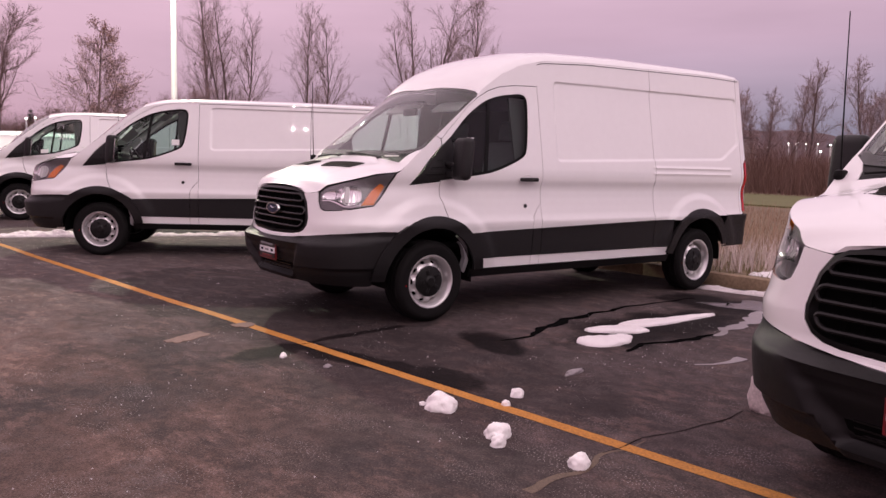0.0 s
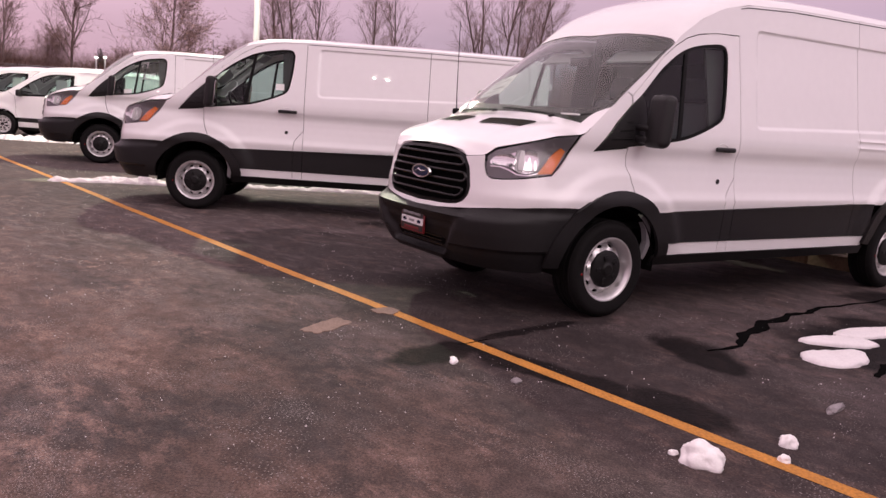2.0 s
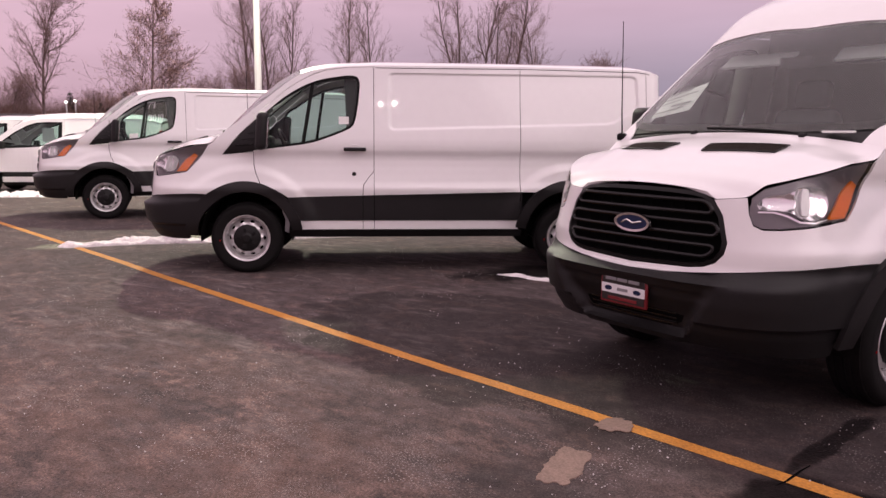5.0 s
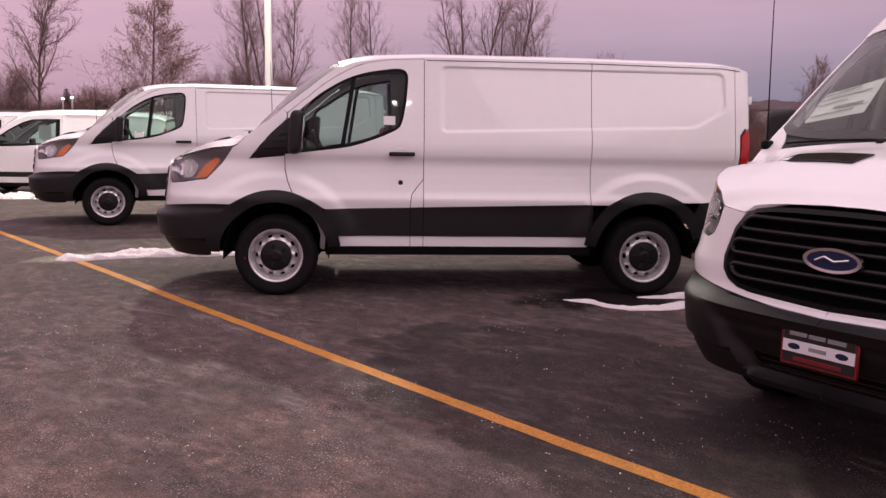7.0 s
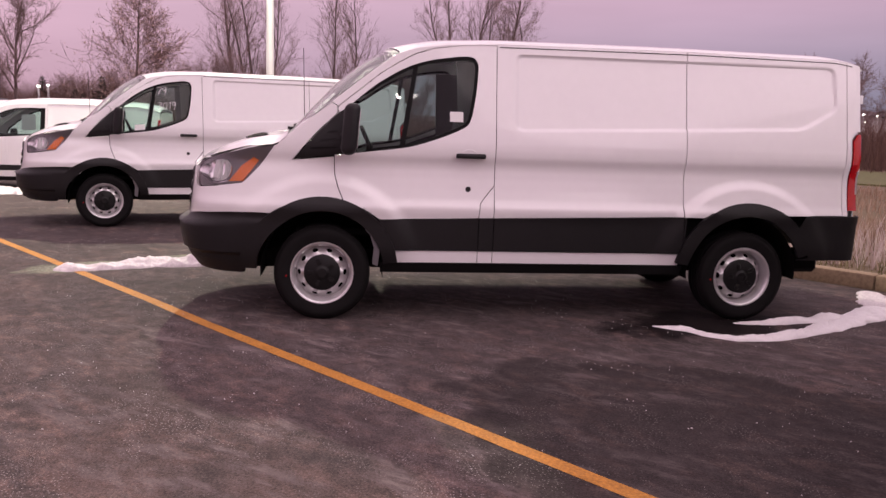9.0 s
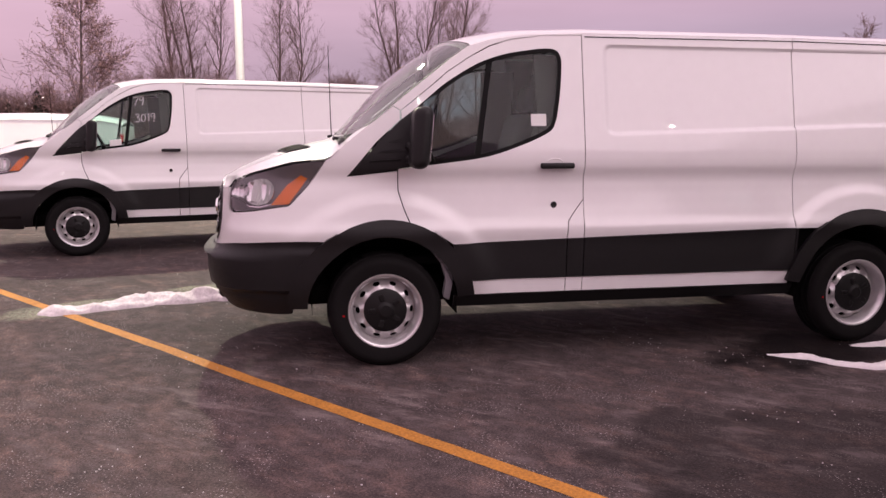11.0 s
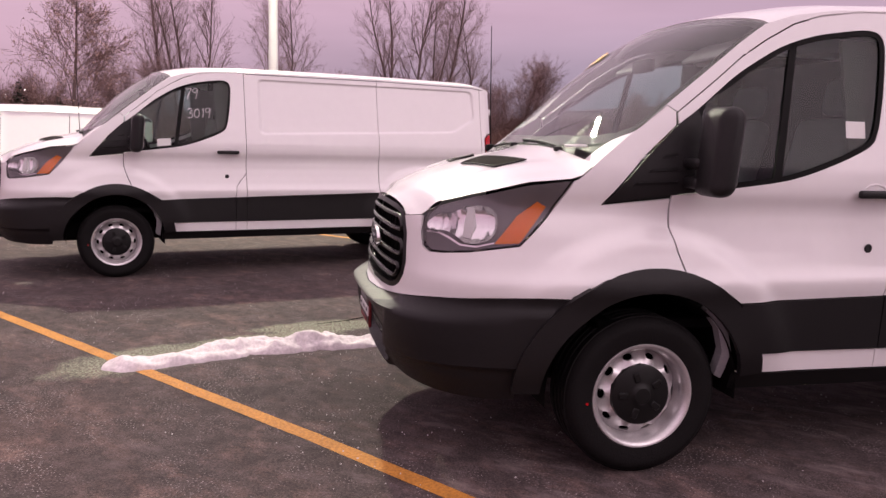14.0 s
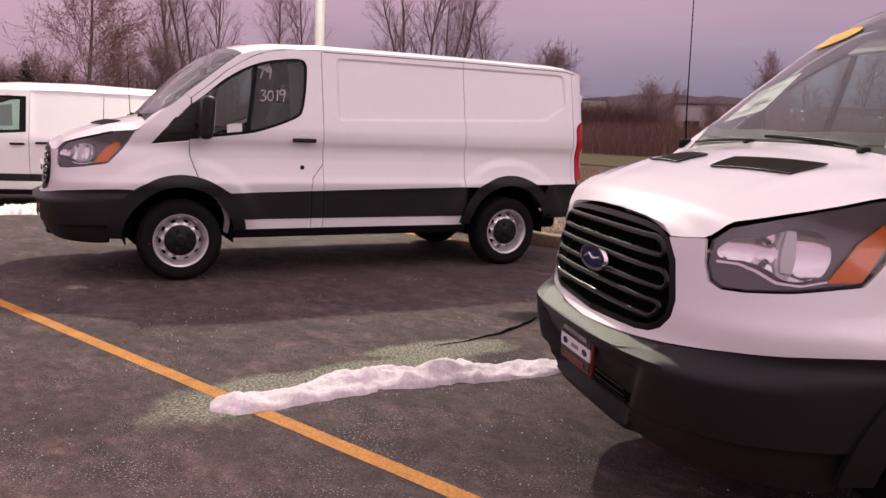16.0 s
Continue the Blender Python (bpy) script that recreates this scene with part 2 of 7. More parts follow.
def without_spurs(f):
    """Drops the points where a clipped outline runs out and back along the same line."""
    f = list(f)
    i = 0
    while len(f) >= 3 and i < len(f):
        a, b, c = f[i - 1], f[i], f[(i + 1) % len(f)]
        ux, uy, vx, vy = a[0] - b[0], a[1] - b[1], c[0] - b[0], c[1] - b[1]
        if abs(ux) + abs(uy) < 1e-6 or (abs(ux * vy - uy * vx) < 1e-9 and ux * vx + uy * vy > 0):
            f.pop(i)
            i = max(0, i - 2)
        else:
            i += 1
    return f


def panel(name, poly, surf, material, parent, cell=(0.05, 0.05), lip=0.012, flip=False, label=""):
    """A sheet cut to a flat outline, bent onto surf(a, b), with its rim turned inwards by lip."""
    poly = [tuple(p) for p in poly]
    if area2(poly) < 0:
        poly = poly[::-1]
    a0, a1 = min(p[0] for p in poly), max(p[0] for p in poly)
    b0, b1 = min(p[1] for p in poly), max(p[1] for p in poly)
    na, nb = max(1, math.ceil((a1 - a0) / cell[0])), max(1, math.ceil((b1 - b0) / cell[1]))
    ids, flat, faces = {}, [], []
    for i in range(na):
        lo, hi = a0 + (a1 - a0) * i / na, a0 + (a1 - a0) * (i + 1) / na
        strip = clip_half(clip_half(poly, 0, lo, True), 0, hi, False)
        if len(strip) < 3:
            continue
        for j in range(nb):
            lo2, hi2 = b0 + (b1 - b0) * j / nb, b0 + (b1 - b0) * (j + 1) / nb
            f = clip_half(clip_half(strip, 1, lo2, True), 1, hi2, False)
            if len(f) < 3 or abs(area2(f)) < 1e-7:
                continue
            f = without_spurs(f)
            if len(f) < 3:
                continue
            loop = []
            for p in f:
                k = (round(p[0], 4), round(p[1], 4))
                if k not in ids:
                    ids[k] = len(flat)
                    flat.append(p)
                if not loop or loop[-1] != ids[k]:
                    loop.append(ids[k])
            if loop[0] == loop[-1]:
                loop.pop()
            stack = []
            for v in loop:
                if v in stack:
                    k = stack.index(v)
                    if len(stack) - k >= 3:
                        faces.append(stack[k:])
                    stack = stack[:k + 1]
                else:
                    stack.append(v)
            if len(stack) >= 3:
                faces.append(stack)
    pts = [Vector(surf(*p)) for p in flat]
    if flip:
        faces = [f[::-1] for f in faces]
    if lip:
        nor = [Vector((0, 0, 0)) for _ in pts]
        count = {}
        for f in faces:
            for i in range(len(f)):
                u, v = f[i], f[(i + 1) % len(f)]
                count[(u, v)] = count.get((u, v), 0) + 1
            n = Vector((0, 0, 0))
            for i in range(len(f)):
                n += pts[f[i]].cross(pts[f[(i + 1) % len(f)]])
            for v in f:
                nor[v] += n
        rim = [e for e in count if (e[1], e[0]) not in count]
        down = {}
        for u, v in rim:
            for w in (u, v):
                if w not in down:
                    down[w] = len(pts)
                    pts.append(pts[w] - nor[w].normalized() * lip if nor[w].length > 0 else pts[w].copy())
        for u, v in rim:
            faces.append([v, u, down[u], down[v]])
    return mesh_object(name, pts, faces, material, parent, label)


def arc(yc, zc, r, a0, a1, n=14):
    return [(yc + r * math.cos(radians(a0 + (a1 - a0) * i / n)), zc + r * math.sin(radians(a0 + (a1 - a0) * i / n))) for i in range(n + 1)]


def smooth(e0, e1, x):
    t = min(1.0, max(0.0, (x - e0) / (e1 - e0)))
    return t * t * (3 - 2 * t)


def inside_distance(p, poly):
    """Distance from p to the outline, positive inside."""
    best, odd = 1e9, False
    x, y = p
    for (ax, ay), (bx, by) in zip(poly, poly[1:] + poly[:1]):
        dx, dy = bx - ax, by - ay
        t = min(1, max(0, ((x - ax) * dx + (y - ay) * dy) / (dx * dx + dy * dy + 1e-12)))
        best = min(best, math.hypot(x - ax - t * dx, y - ay - t * dy))
        if (ay > y) != (by > y) and x < (bx - ax) * (y - ay) / (by - ay) + ax:
            odd = not odd
    return best if odd else -best


def rounded(poly, r, n=4):
    """Outline with its corners rounded."""
    out = []
    k = len(poly)
    for i in range(k):
        p0, p1, p2 = Vector(poly[i - 1]), Vector(poly[i]), Vector(poly[(i + 1) % k])
        a, b = (p0 - p1), (p2 - p1)
        ra, rb = min(r, a.length * 0.45), min(r, b.length * 0.45)
        s, e = p1 + a.normalized() * ra, p1 + b.normalized() * rb
        for j in range(n + 1):
            t = j / n
            out.append(tuple((1 - t) ** 2 * s + 2 * t * (1 - t) * p1 + t * t * e))
    return out


def table(rows):
    xs, ys = [r[0] for r in rows], [r[1] for r in rows]
    return lambda v: float(np.interp(v, xs, ys))


# ---- the cargo vans: x to the van's left, y to its rear from the front axle, z up ----
Y0, WRAP, POW, POW_SMALL = -0.30, 1.30, 3.2, 2.5
HALF = table([(0.2, 0.84), (0.30, 0.87), (0.39, 0.895), (0.45, 0.912), (0.78, 0.930), (0.82, 0.941), (0.862, 0.945), (0.885, 0.935), (0.92, 0.922),
              (1.0, 0.907), (1.08, 0.895), (1.15, 0.890), (1.185, 0.895), (1.24, 0.917), (1.29, 0.921), (1.34, 0.919), (1.40, 0.910), (1.46, 0.900), (2.05, 0.795), (2.6, 0.71)])
NOSE = table([(0.25, -0.93), (0.34, -1.01), (0.45, -1.09), (0.6, -1.125), (0.68, -1.132), (0.705, -1.125), (0.735, -1.068), (0.78, -1.056), (0.95, -1.036), (1.10, -1.016), (1.13, -1.011), (1.17, -1.0), (1.19, -0.985), (1.3, -0.90), (1.5, -0.7)])


def half_width(z):
    return (HALF(z - 0.016) + 2 * HALF(z - 0.008) + 2 * HALF(z) + 2 * HALF(z + 0.008) + HALF(z + 0.016)) / 8


def q(th, z):
    """Outline point on the nose: degrees from the side (0) to the middle (90), and height."""
    return (Y0 - th / 90 * WRAP, z)


class Shape:
    """The form of one van: its length, roof and relief."""

    def __init__(self, extra, tall):
        self.tall = tall
        self.axle = 3.30 + extra
        self.rear = 4.15 + extra
        k = 0.06 if tall else 0.0
        self.k = k
        if tall:
            self.recess = rounded([(1.50, 2.205), (1.48, 1.425), (4.18, 1.50), (4.53, 1.70), (4.53, 2.235)], 0.065)
            self.split = 2.95
            edge = [(0.531, 1.99), (0.60, 2.06), (0.836, 2.21), (1.095, 2.32), (1.388, 2.385), (2.0, 2.425), (4.0, 2.47), (4.6, 2.465), (4.7, 2.42)]
            mid = [(0.47, 2.08), (0.62, 2.205), (0.8, 2.32), (1.0, 2.41), (1.25, 2.485), (1.6, 2.53), (2.5, 2.565), (4.4, 2.57), (4.6, 2.545), (4.7, 2.47)]
        else:
            self.recess = rounded([(1.425, 2.02), (1.43, 1.44), (3.72, 1.515), (4.01, 1.68), (3.99, 2.015)], 0.065)
            self.split = 2.77
            edge = [(0.531, 1.985), (0.678, 2.032), (0.91, 2.066), (1.28, 2.085), (2.8, 2.09), (4.0, 2.075), (4.15, 2.05), (4.26, 2.0)]
            mid = [(0.47, 2.07), (0.6, 2.105), (0.8, 2.135), (1.3, 2.158), (2.5, 2.16), (3.9, 2.145), (4.15, 2.10), (4.26, 2.03)]
        front = [(40, 1.185), (31, 1.222), (16, 1.282), (2, 1.302)]
        self.shut = [q(90, 1.168), q(70, 1.158), q(61, 1.142), q(57, 1.105), q(46.5, 1.122), q(42, 1.18)] + [q(*f) for f in front[1:]]
        shut_pts = [self.at(*s) for s in self.shut]
        rows = [(p[1], p[2]) for p in shut_pts] + [(-0.275, 1.352), (-0.253, 1.372), (-0.243, 1.382), (-0.123, 1.480), (-0.046, 1.535), (0.095, 1.650), (0.254, 1.776), (0.416, 1.904)] + edge
        self.zedge = table(sorted(rows))
        fine = [self.at(s, np.interp(s, sorted(a for a, _ in self.shut), [b for _, b in sorted(self.shut)])) for s in np.linspace(q(90, 0)[0], q(2, 0)[0], 60)]
        self.xedge_nose = table(sorted((p[1], p[0]) for p in fine))
        self.zmid = table([(-1.006, 1.165), (-0.986, 1.172), (-0.956, 1.19), (-0.91, 1.22), (-0.78, 1.28), (-0.6, 1.345), (-0.4, 1.395), (-0.28, 1.42), (-0.235, 1.455), (-0.1, 1.605), (0.1, 1.812), (0.3, 1.972)] + mid)
        self.rail = [(y, self.zedge(y)) for y in np.linspace(0.10, self.rear, 40)]

    def relief(self, s, z):
        d = 0.0
        for yc, zc in ((0.0, 0.37), (self.axle - 0.01, 0.385)):
            r = math.hypot(s - yc, z - zc)
            if z > zc:
                d += 0.030 * (1 - smooth(0.655, 0.745, r)) * smooth(0.0, 0.2, z - zc)
        if s > 1.4:
            d -= 0.016 * smooth(0.0, 0.019, inside_distance((s, z), self.recess))
            if self.tall and 2.9 < s < 4.4:
                fade = smooth(2.9, 2.95, s) * smooth(4.35, 4.28, s)
                d += 0.010 * fade * (math.exp(-((z - 1.395) / 0.012) ** 2) + math.exp(-((z - 1.33) / 0.012) ** 2))
        return d

    def at(self, s, z, off=0.0, relief=True):
        """The point of the body's side at station s and height z."""
        w = half_width(z) - 0.03 * smooth(0.4, -0.4, s) * smooth(1.05, 1.25, z)
        if s >= Y0:
            off += self.relief(s, z) if relief else 0.0
            if s <= self.rear:
                return (w + off, s, z)
            t = s - self.rear
            r = 0.10
            if t < r * math.pi / 2:
                return (w - r + (r + off) * math.cos(t / r), self.rear + (r + off) * math.sin(t / r), z)
            return (max(0.0, w - r - (t - r * math.pi / 2)), self.rear + r + off, z)
        off += (self.relief(s, z) * smooth(-0.75, -0.3, s) if relief else 0.0)
        a = (Y0 - s) / WRAP * math.pi / 2
        b = Y0 - NOSE(z)
        r = (abs(math.cos(a) / w) ** POW + abs(math.sin(a) / b) ** POW) ** (-1 / POW) + off
        return (r * math.cos(a), Y0 - r * math.sin(a), z)

    def side(self, sign, off=0.0):
        return lambda s, z: tuple(c * f for c, f in zip(self.at(s, z, off), (sign, 1, 1)))

    def xedge(self, y):
        if y < Y0 - 0.03:
            return self.xedge_nose(y)
        return self.at(max(y, Y0), self.zedge(y), 0, False)[0]

    def top(self, off=0.0):
        """The upper skin: u from -1 to 1 across, y along."""
        def f(u, y):
            z0, zc, xe = self.zedge(y), self.zmid(y), self.xedge(y)
            t = smooth(0.45, 0.78 if self.tall else 0.9, y)
            p, e = 2.1 + 0.5 * smooth(-0.3, 0.0, y) * (1 - t) + 0.6 * t, 1.0 - (0.56 if self.tall else 0.42) * t
            g = max(0.0, 1 - abs(u) ** p) ** e
            return (u * xe, y, z0 + (zc - z0) * g + off)
        return f


def ring_panel(name, outer, inner, surf, material, parent, flip=False, lip=0.008, cell=(0.06, 0.06)):
    """A frame between two outlines of the same number of points."""
    n = len(outer)
    pts = [Vector(surf(*p)) for p in outer] + [Vector(surf(*p)) for p in inner]
    faces = [(i, (i + 1) % n, n + (i + 1) % n, n + i) for i in range(n)]
    if flip:
        faces = [f[::-1] for f in faces]
    return mesh_object(name, pts, faces, material, parent)


def shrink(poly, d):
    """Outline moved inwards by d."""
    turned = area2(poly) < 0
    if turned:
        poly = poly[::-1]
    out = []
    n = len(poly)
    for i in range(n):
        p0, p1, p2 = (Vector(poly[(i + k) % n]) for k in (-1, 0, 1))
        a, b = (p1 - p0), (p2 - p1)
        if a.length < 1e-6 or b.length < 1e-6:
            out.append(tuple(p1))
            continue
        na, nb = Vector((-a.y, a.x)).normalized(), Vector((-b.y, b.x)).normalized()
        m = na + nb
        m = m / max(0.8, m.length_squared / 2) if m.length > 1e-6 else na
        out.append(tuple(p1 + m * d))
    return out[::-1] if turned else out


def oval(cx, cy, rx, ry, n=20):
    return [(cx + rx * math.cos(2 * math.pi * i / n), cy + ry * math.sin(2 * math.pi * i / n)) for i in range(n)]


WHEEL_CACHE = {}


def wheel_meshes():
    if WHEEL_CACHE:
        return WHEEL_CACHE
    half = 0.1175
    prof = [(0.215, -half + 0.02), (0.24, -half), (0.30, -half - 0.006), (0.335, -half + 0.012), (0.350, -half + 0.035)]
    for x in (-0.07, -0.02, 0.02, 0.07):
        prof += [(0.356, x - 0.014), (0.356, x + 0.014), (0.349, x + 0.016), (0.349, x + 0.02)]
    prof += [(0.350, half - 0.035), (0.338, half - 0.012), (0.318, half + 0.004), (0.30, half + 0.006), (0.285, half + 0.004), (0.244, half), (0.236, half - 0.003), (0.229, half - 0.02)]
    WHEEL_CACHE["tyre"] = lathe(prof, 56)
    WHEEL_CACHE["rim"] = lathe([(0.222, -0.09), (0.222, 0.07), (0.228, 0.098), (0.236, 0.112), (0.233, 0.1165), (0.226, 0.116), (0.216, 0.110), (0.211, 0.096), (0.203, 0.088), (0.199, 0.060), (0.196, 0.0)][::-1], 56)
    # the steel disc with ten oval holes
    bm = bmesh.new()
    for k in range(10):
        a0 = 2 * math.pi * k / 10
        outer = [(a0 - math.pi / 10 + math.pi / 5 * i / 6, 0.197) for i in range(7)] + [(a0 + math.pi / 10 - math.pi / 5 * i / 6, 0.118) for i in range(7)]
        hole = [(a0 + 0.135 * math.cos(2 * math.pi * i / 14), 0.170 + 0.0125 * math.sin(2 * math.pi * i / 14)) for i in range(14)]
        edges = []
        for loop in (outer, hole):
            vs = []
            for a, r in loop:
                x = 0.018 + 0.060 * math.sin(max(0, min(1, (0.196 - r) / 0.066)) * math.pi * 0.55)
                vs.append(bm.verts.new((x, r * math.cos(a), r * math.sin(a))))
            le = [bm.edges.new((vs[i], vs[(i + 1) % len(vs)])) for i in range(len(vs))]
            edges += le
            if loop is hole:
                for i in range(len(vs)):
                    u, v = vs[i], vs[(i + 1) % len(vs)]
                    d1, d2 = bm.verts.new(u.co - Vector((0.012, 0, 0))), bm.verts.new(v.co - Vector((0.012, 0, 0)))
                    bm.faces.new((u, v, d2, d1))
        bmesh.ops.triangle_fill(bm, edges=edges, use_beauty=True, use_dissolve=False, normal=(1, 0, 0))
    bmesh.ops.remove_doubles(bm, verts=bm.verts[:], dist=0.0005)
    for f in bm.faces:
        if abs(f.normal.x) > 0.3 and f.normal.x < 0:
            f.normal_flip()
    me = bpy.data.meshes.new("wheel_disc")
    bm.to_mesh(me)
    bm.free()
    me.materials.append(M_RIM)
    me.shade_smooth()
    me.set_sharp_from_angle(angle=radians(45))
    WHEEL_CACHE["disc"] = me
    WHEEL_CACHE["cap"] = lathe([(0.0, 0.116), (0.035, 0.115), (0.045, 0.106), (0.06, 0.103), (0.118, 0.099), (0.135, 0.092), (0.137, 0.05)][::-1], 36)
    WHEEL_CACHE["drum"] = lathe([(0.0, 0.01), (0.2, 0.01), (0.21, -0.08)][::-1], 24)
    return WHEEL_CACHE


def add_wheel(van, x, y, sign, steer=0.0, z=0.356):
    """A steel wheel with its tyre; x is the middle of the tread."""
    w = wheel_meshes()
    hub = part("wheel", bmesh.new(), M_DARK, van)
    bm = bmesh.new()
    me = hub.data
    vs, fs = w["drum"]
    me.from_pydata(vs, [], fs)
    me.shade_smooth()
    hub.matrix_basis = pose(x, y, z, 0, 0, steer + (0 if sign > 0 else 180))
    bm.free()
    mesh_object("tyre", *w["tyre"], M_TYRE, hub)
    mesh_object("rim", *w["rim"], M_RIM, hub)
    d = new("wheel_disc", w["disc"])
    d.parent = hub
    mesh_object("hub_cap", *w["cap"], M_CAP, hub)
    for k in range(5):
        a = 2 * math.pi * k / 5 + 0.3
        part("cap_rib", box_bm(0.103, 0, 0.085, 0.012, 0.03, 0.045, 0.004, 1, Matrix.Rotation(a, 4, "X")), M_CAP, hub)
    # small red mark of the tyre maker and balance dot
    mesh_object("valve", *tube([(0.06, -0.198, 0.03), (0.09, -0.188, 0.028)], 0.005, 6), M_CAP, hub)
    part("tyre_mark", box_bm(half_mark, 0, 0, 0.001, 0.012, 0.012, m=Matrix.Translation((0, -0.262, -0.02))), M_RED, hub)
    return hub


half_mark = 0.1225
DOOR_SEAM = [(0.107, 1.588), (0.282, 1.727), (0.413, 1.836), (0.543, 1.92), (0.676, 1.992), (0.808, 2.034), (1.009, 2.062), (1.28, 2.072)]
WINDOW = [(-0.212, 1.197), (-0.037, 1.394), (0.104, 1.532), (0.205, 1.605), (0.344, 1.722), (0.442, 1.792), (0.606, 1.885), (0.77, 1.941), (0.92, 1.968), (1.037, 1.982), (1.105, 1.972),
          (1.135, 1.93), (1.137, 1.858), (1.122, 1.70), (1.096, 1.552), (1.075, 1.495), (1.03, 1.455), (0.871, 1.385), (0.64, 1.311), (0.385, 1.274), (0.016, 1.227)]


def spline(points, n=3, closed=True):
    """A smooth outline through the points."""
    out = []
    m = len(points)
    for i in range(m):
        p0, p1, p2, p3 = (Vector(points[(i + k) % m]) for k in (-1, 0, 1, 2))
        for j in range(n):
            t = j / n
            out.append(tuple(0.5 * ((2 * p1) + (p2 - p0) * t + (2 * p0 - 5 * p1 + 4 * p2 - p3) * t * t + (3 * p1 - p0 - 3 * p2 + p3) * t ** 3)))
    return out


def spline_open(points, n=3):
    return spline([points[0], *points, points[-1]], n)[n:-2 * n + 1]


def lift(points, k):
    """Raises the upper part of a door outline, for the taller cab."""
    return [(y, z + k * smooth(1.5, 1.95, z)) for y, z in points]


def cladding_top(y):
    return 0.768 + 0.024 * (y - 0.4)


def bumper_relief(th, z):
    """How far the front bumper stands off the nose: sloping ledge, recessed middle, tucked chin."""
    the = 54.5 + (0.72 - z) / 0.27 * 8.5
    middle = smooth(the - 1.2, the + 2.2, th) * smooth(0.395, 0.43, z)
    off = 0.014 - (0.020 * smooth(0.700, 0.682, z) + 0.026 * smooth(0.660, 0.632, z) + 0.035 * smooth(0.62, 0.50, z)) * middle
    off += 0.006 * smooth(0.712, 0.700, z) * smooth(0.676, 0.690, z) * smooth(50, 58, th)
    off -= 0.030 * smooth(0.498, 0.484, z) * smooth(the + 1, the - 2, th)
    off -= 0.030 * smooth(0.700, 0.745, z) * smooth(50, 58, th)
    return off - 0.012 * smooth(0.735, 0.765, z) * smooth(60, 50, th)


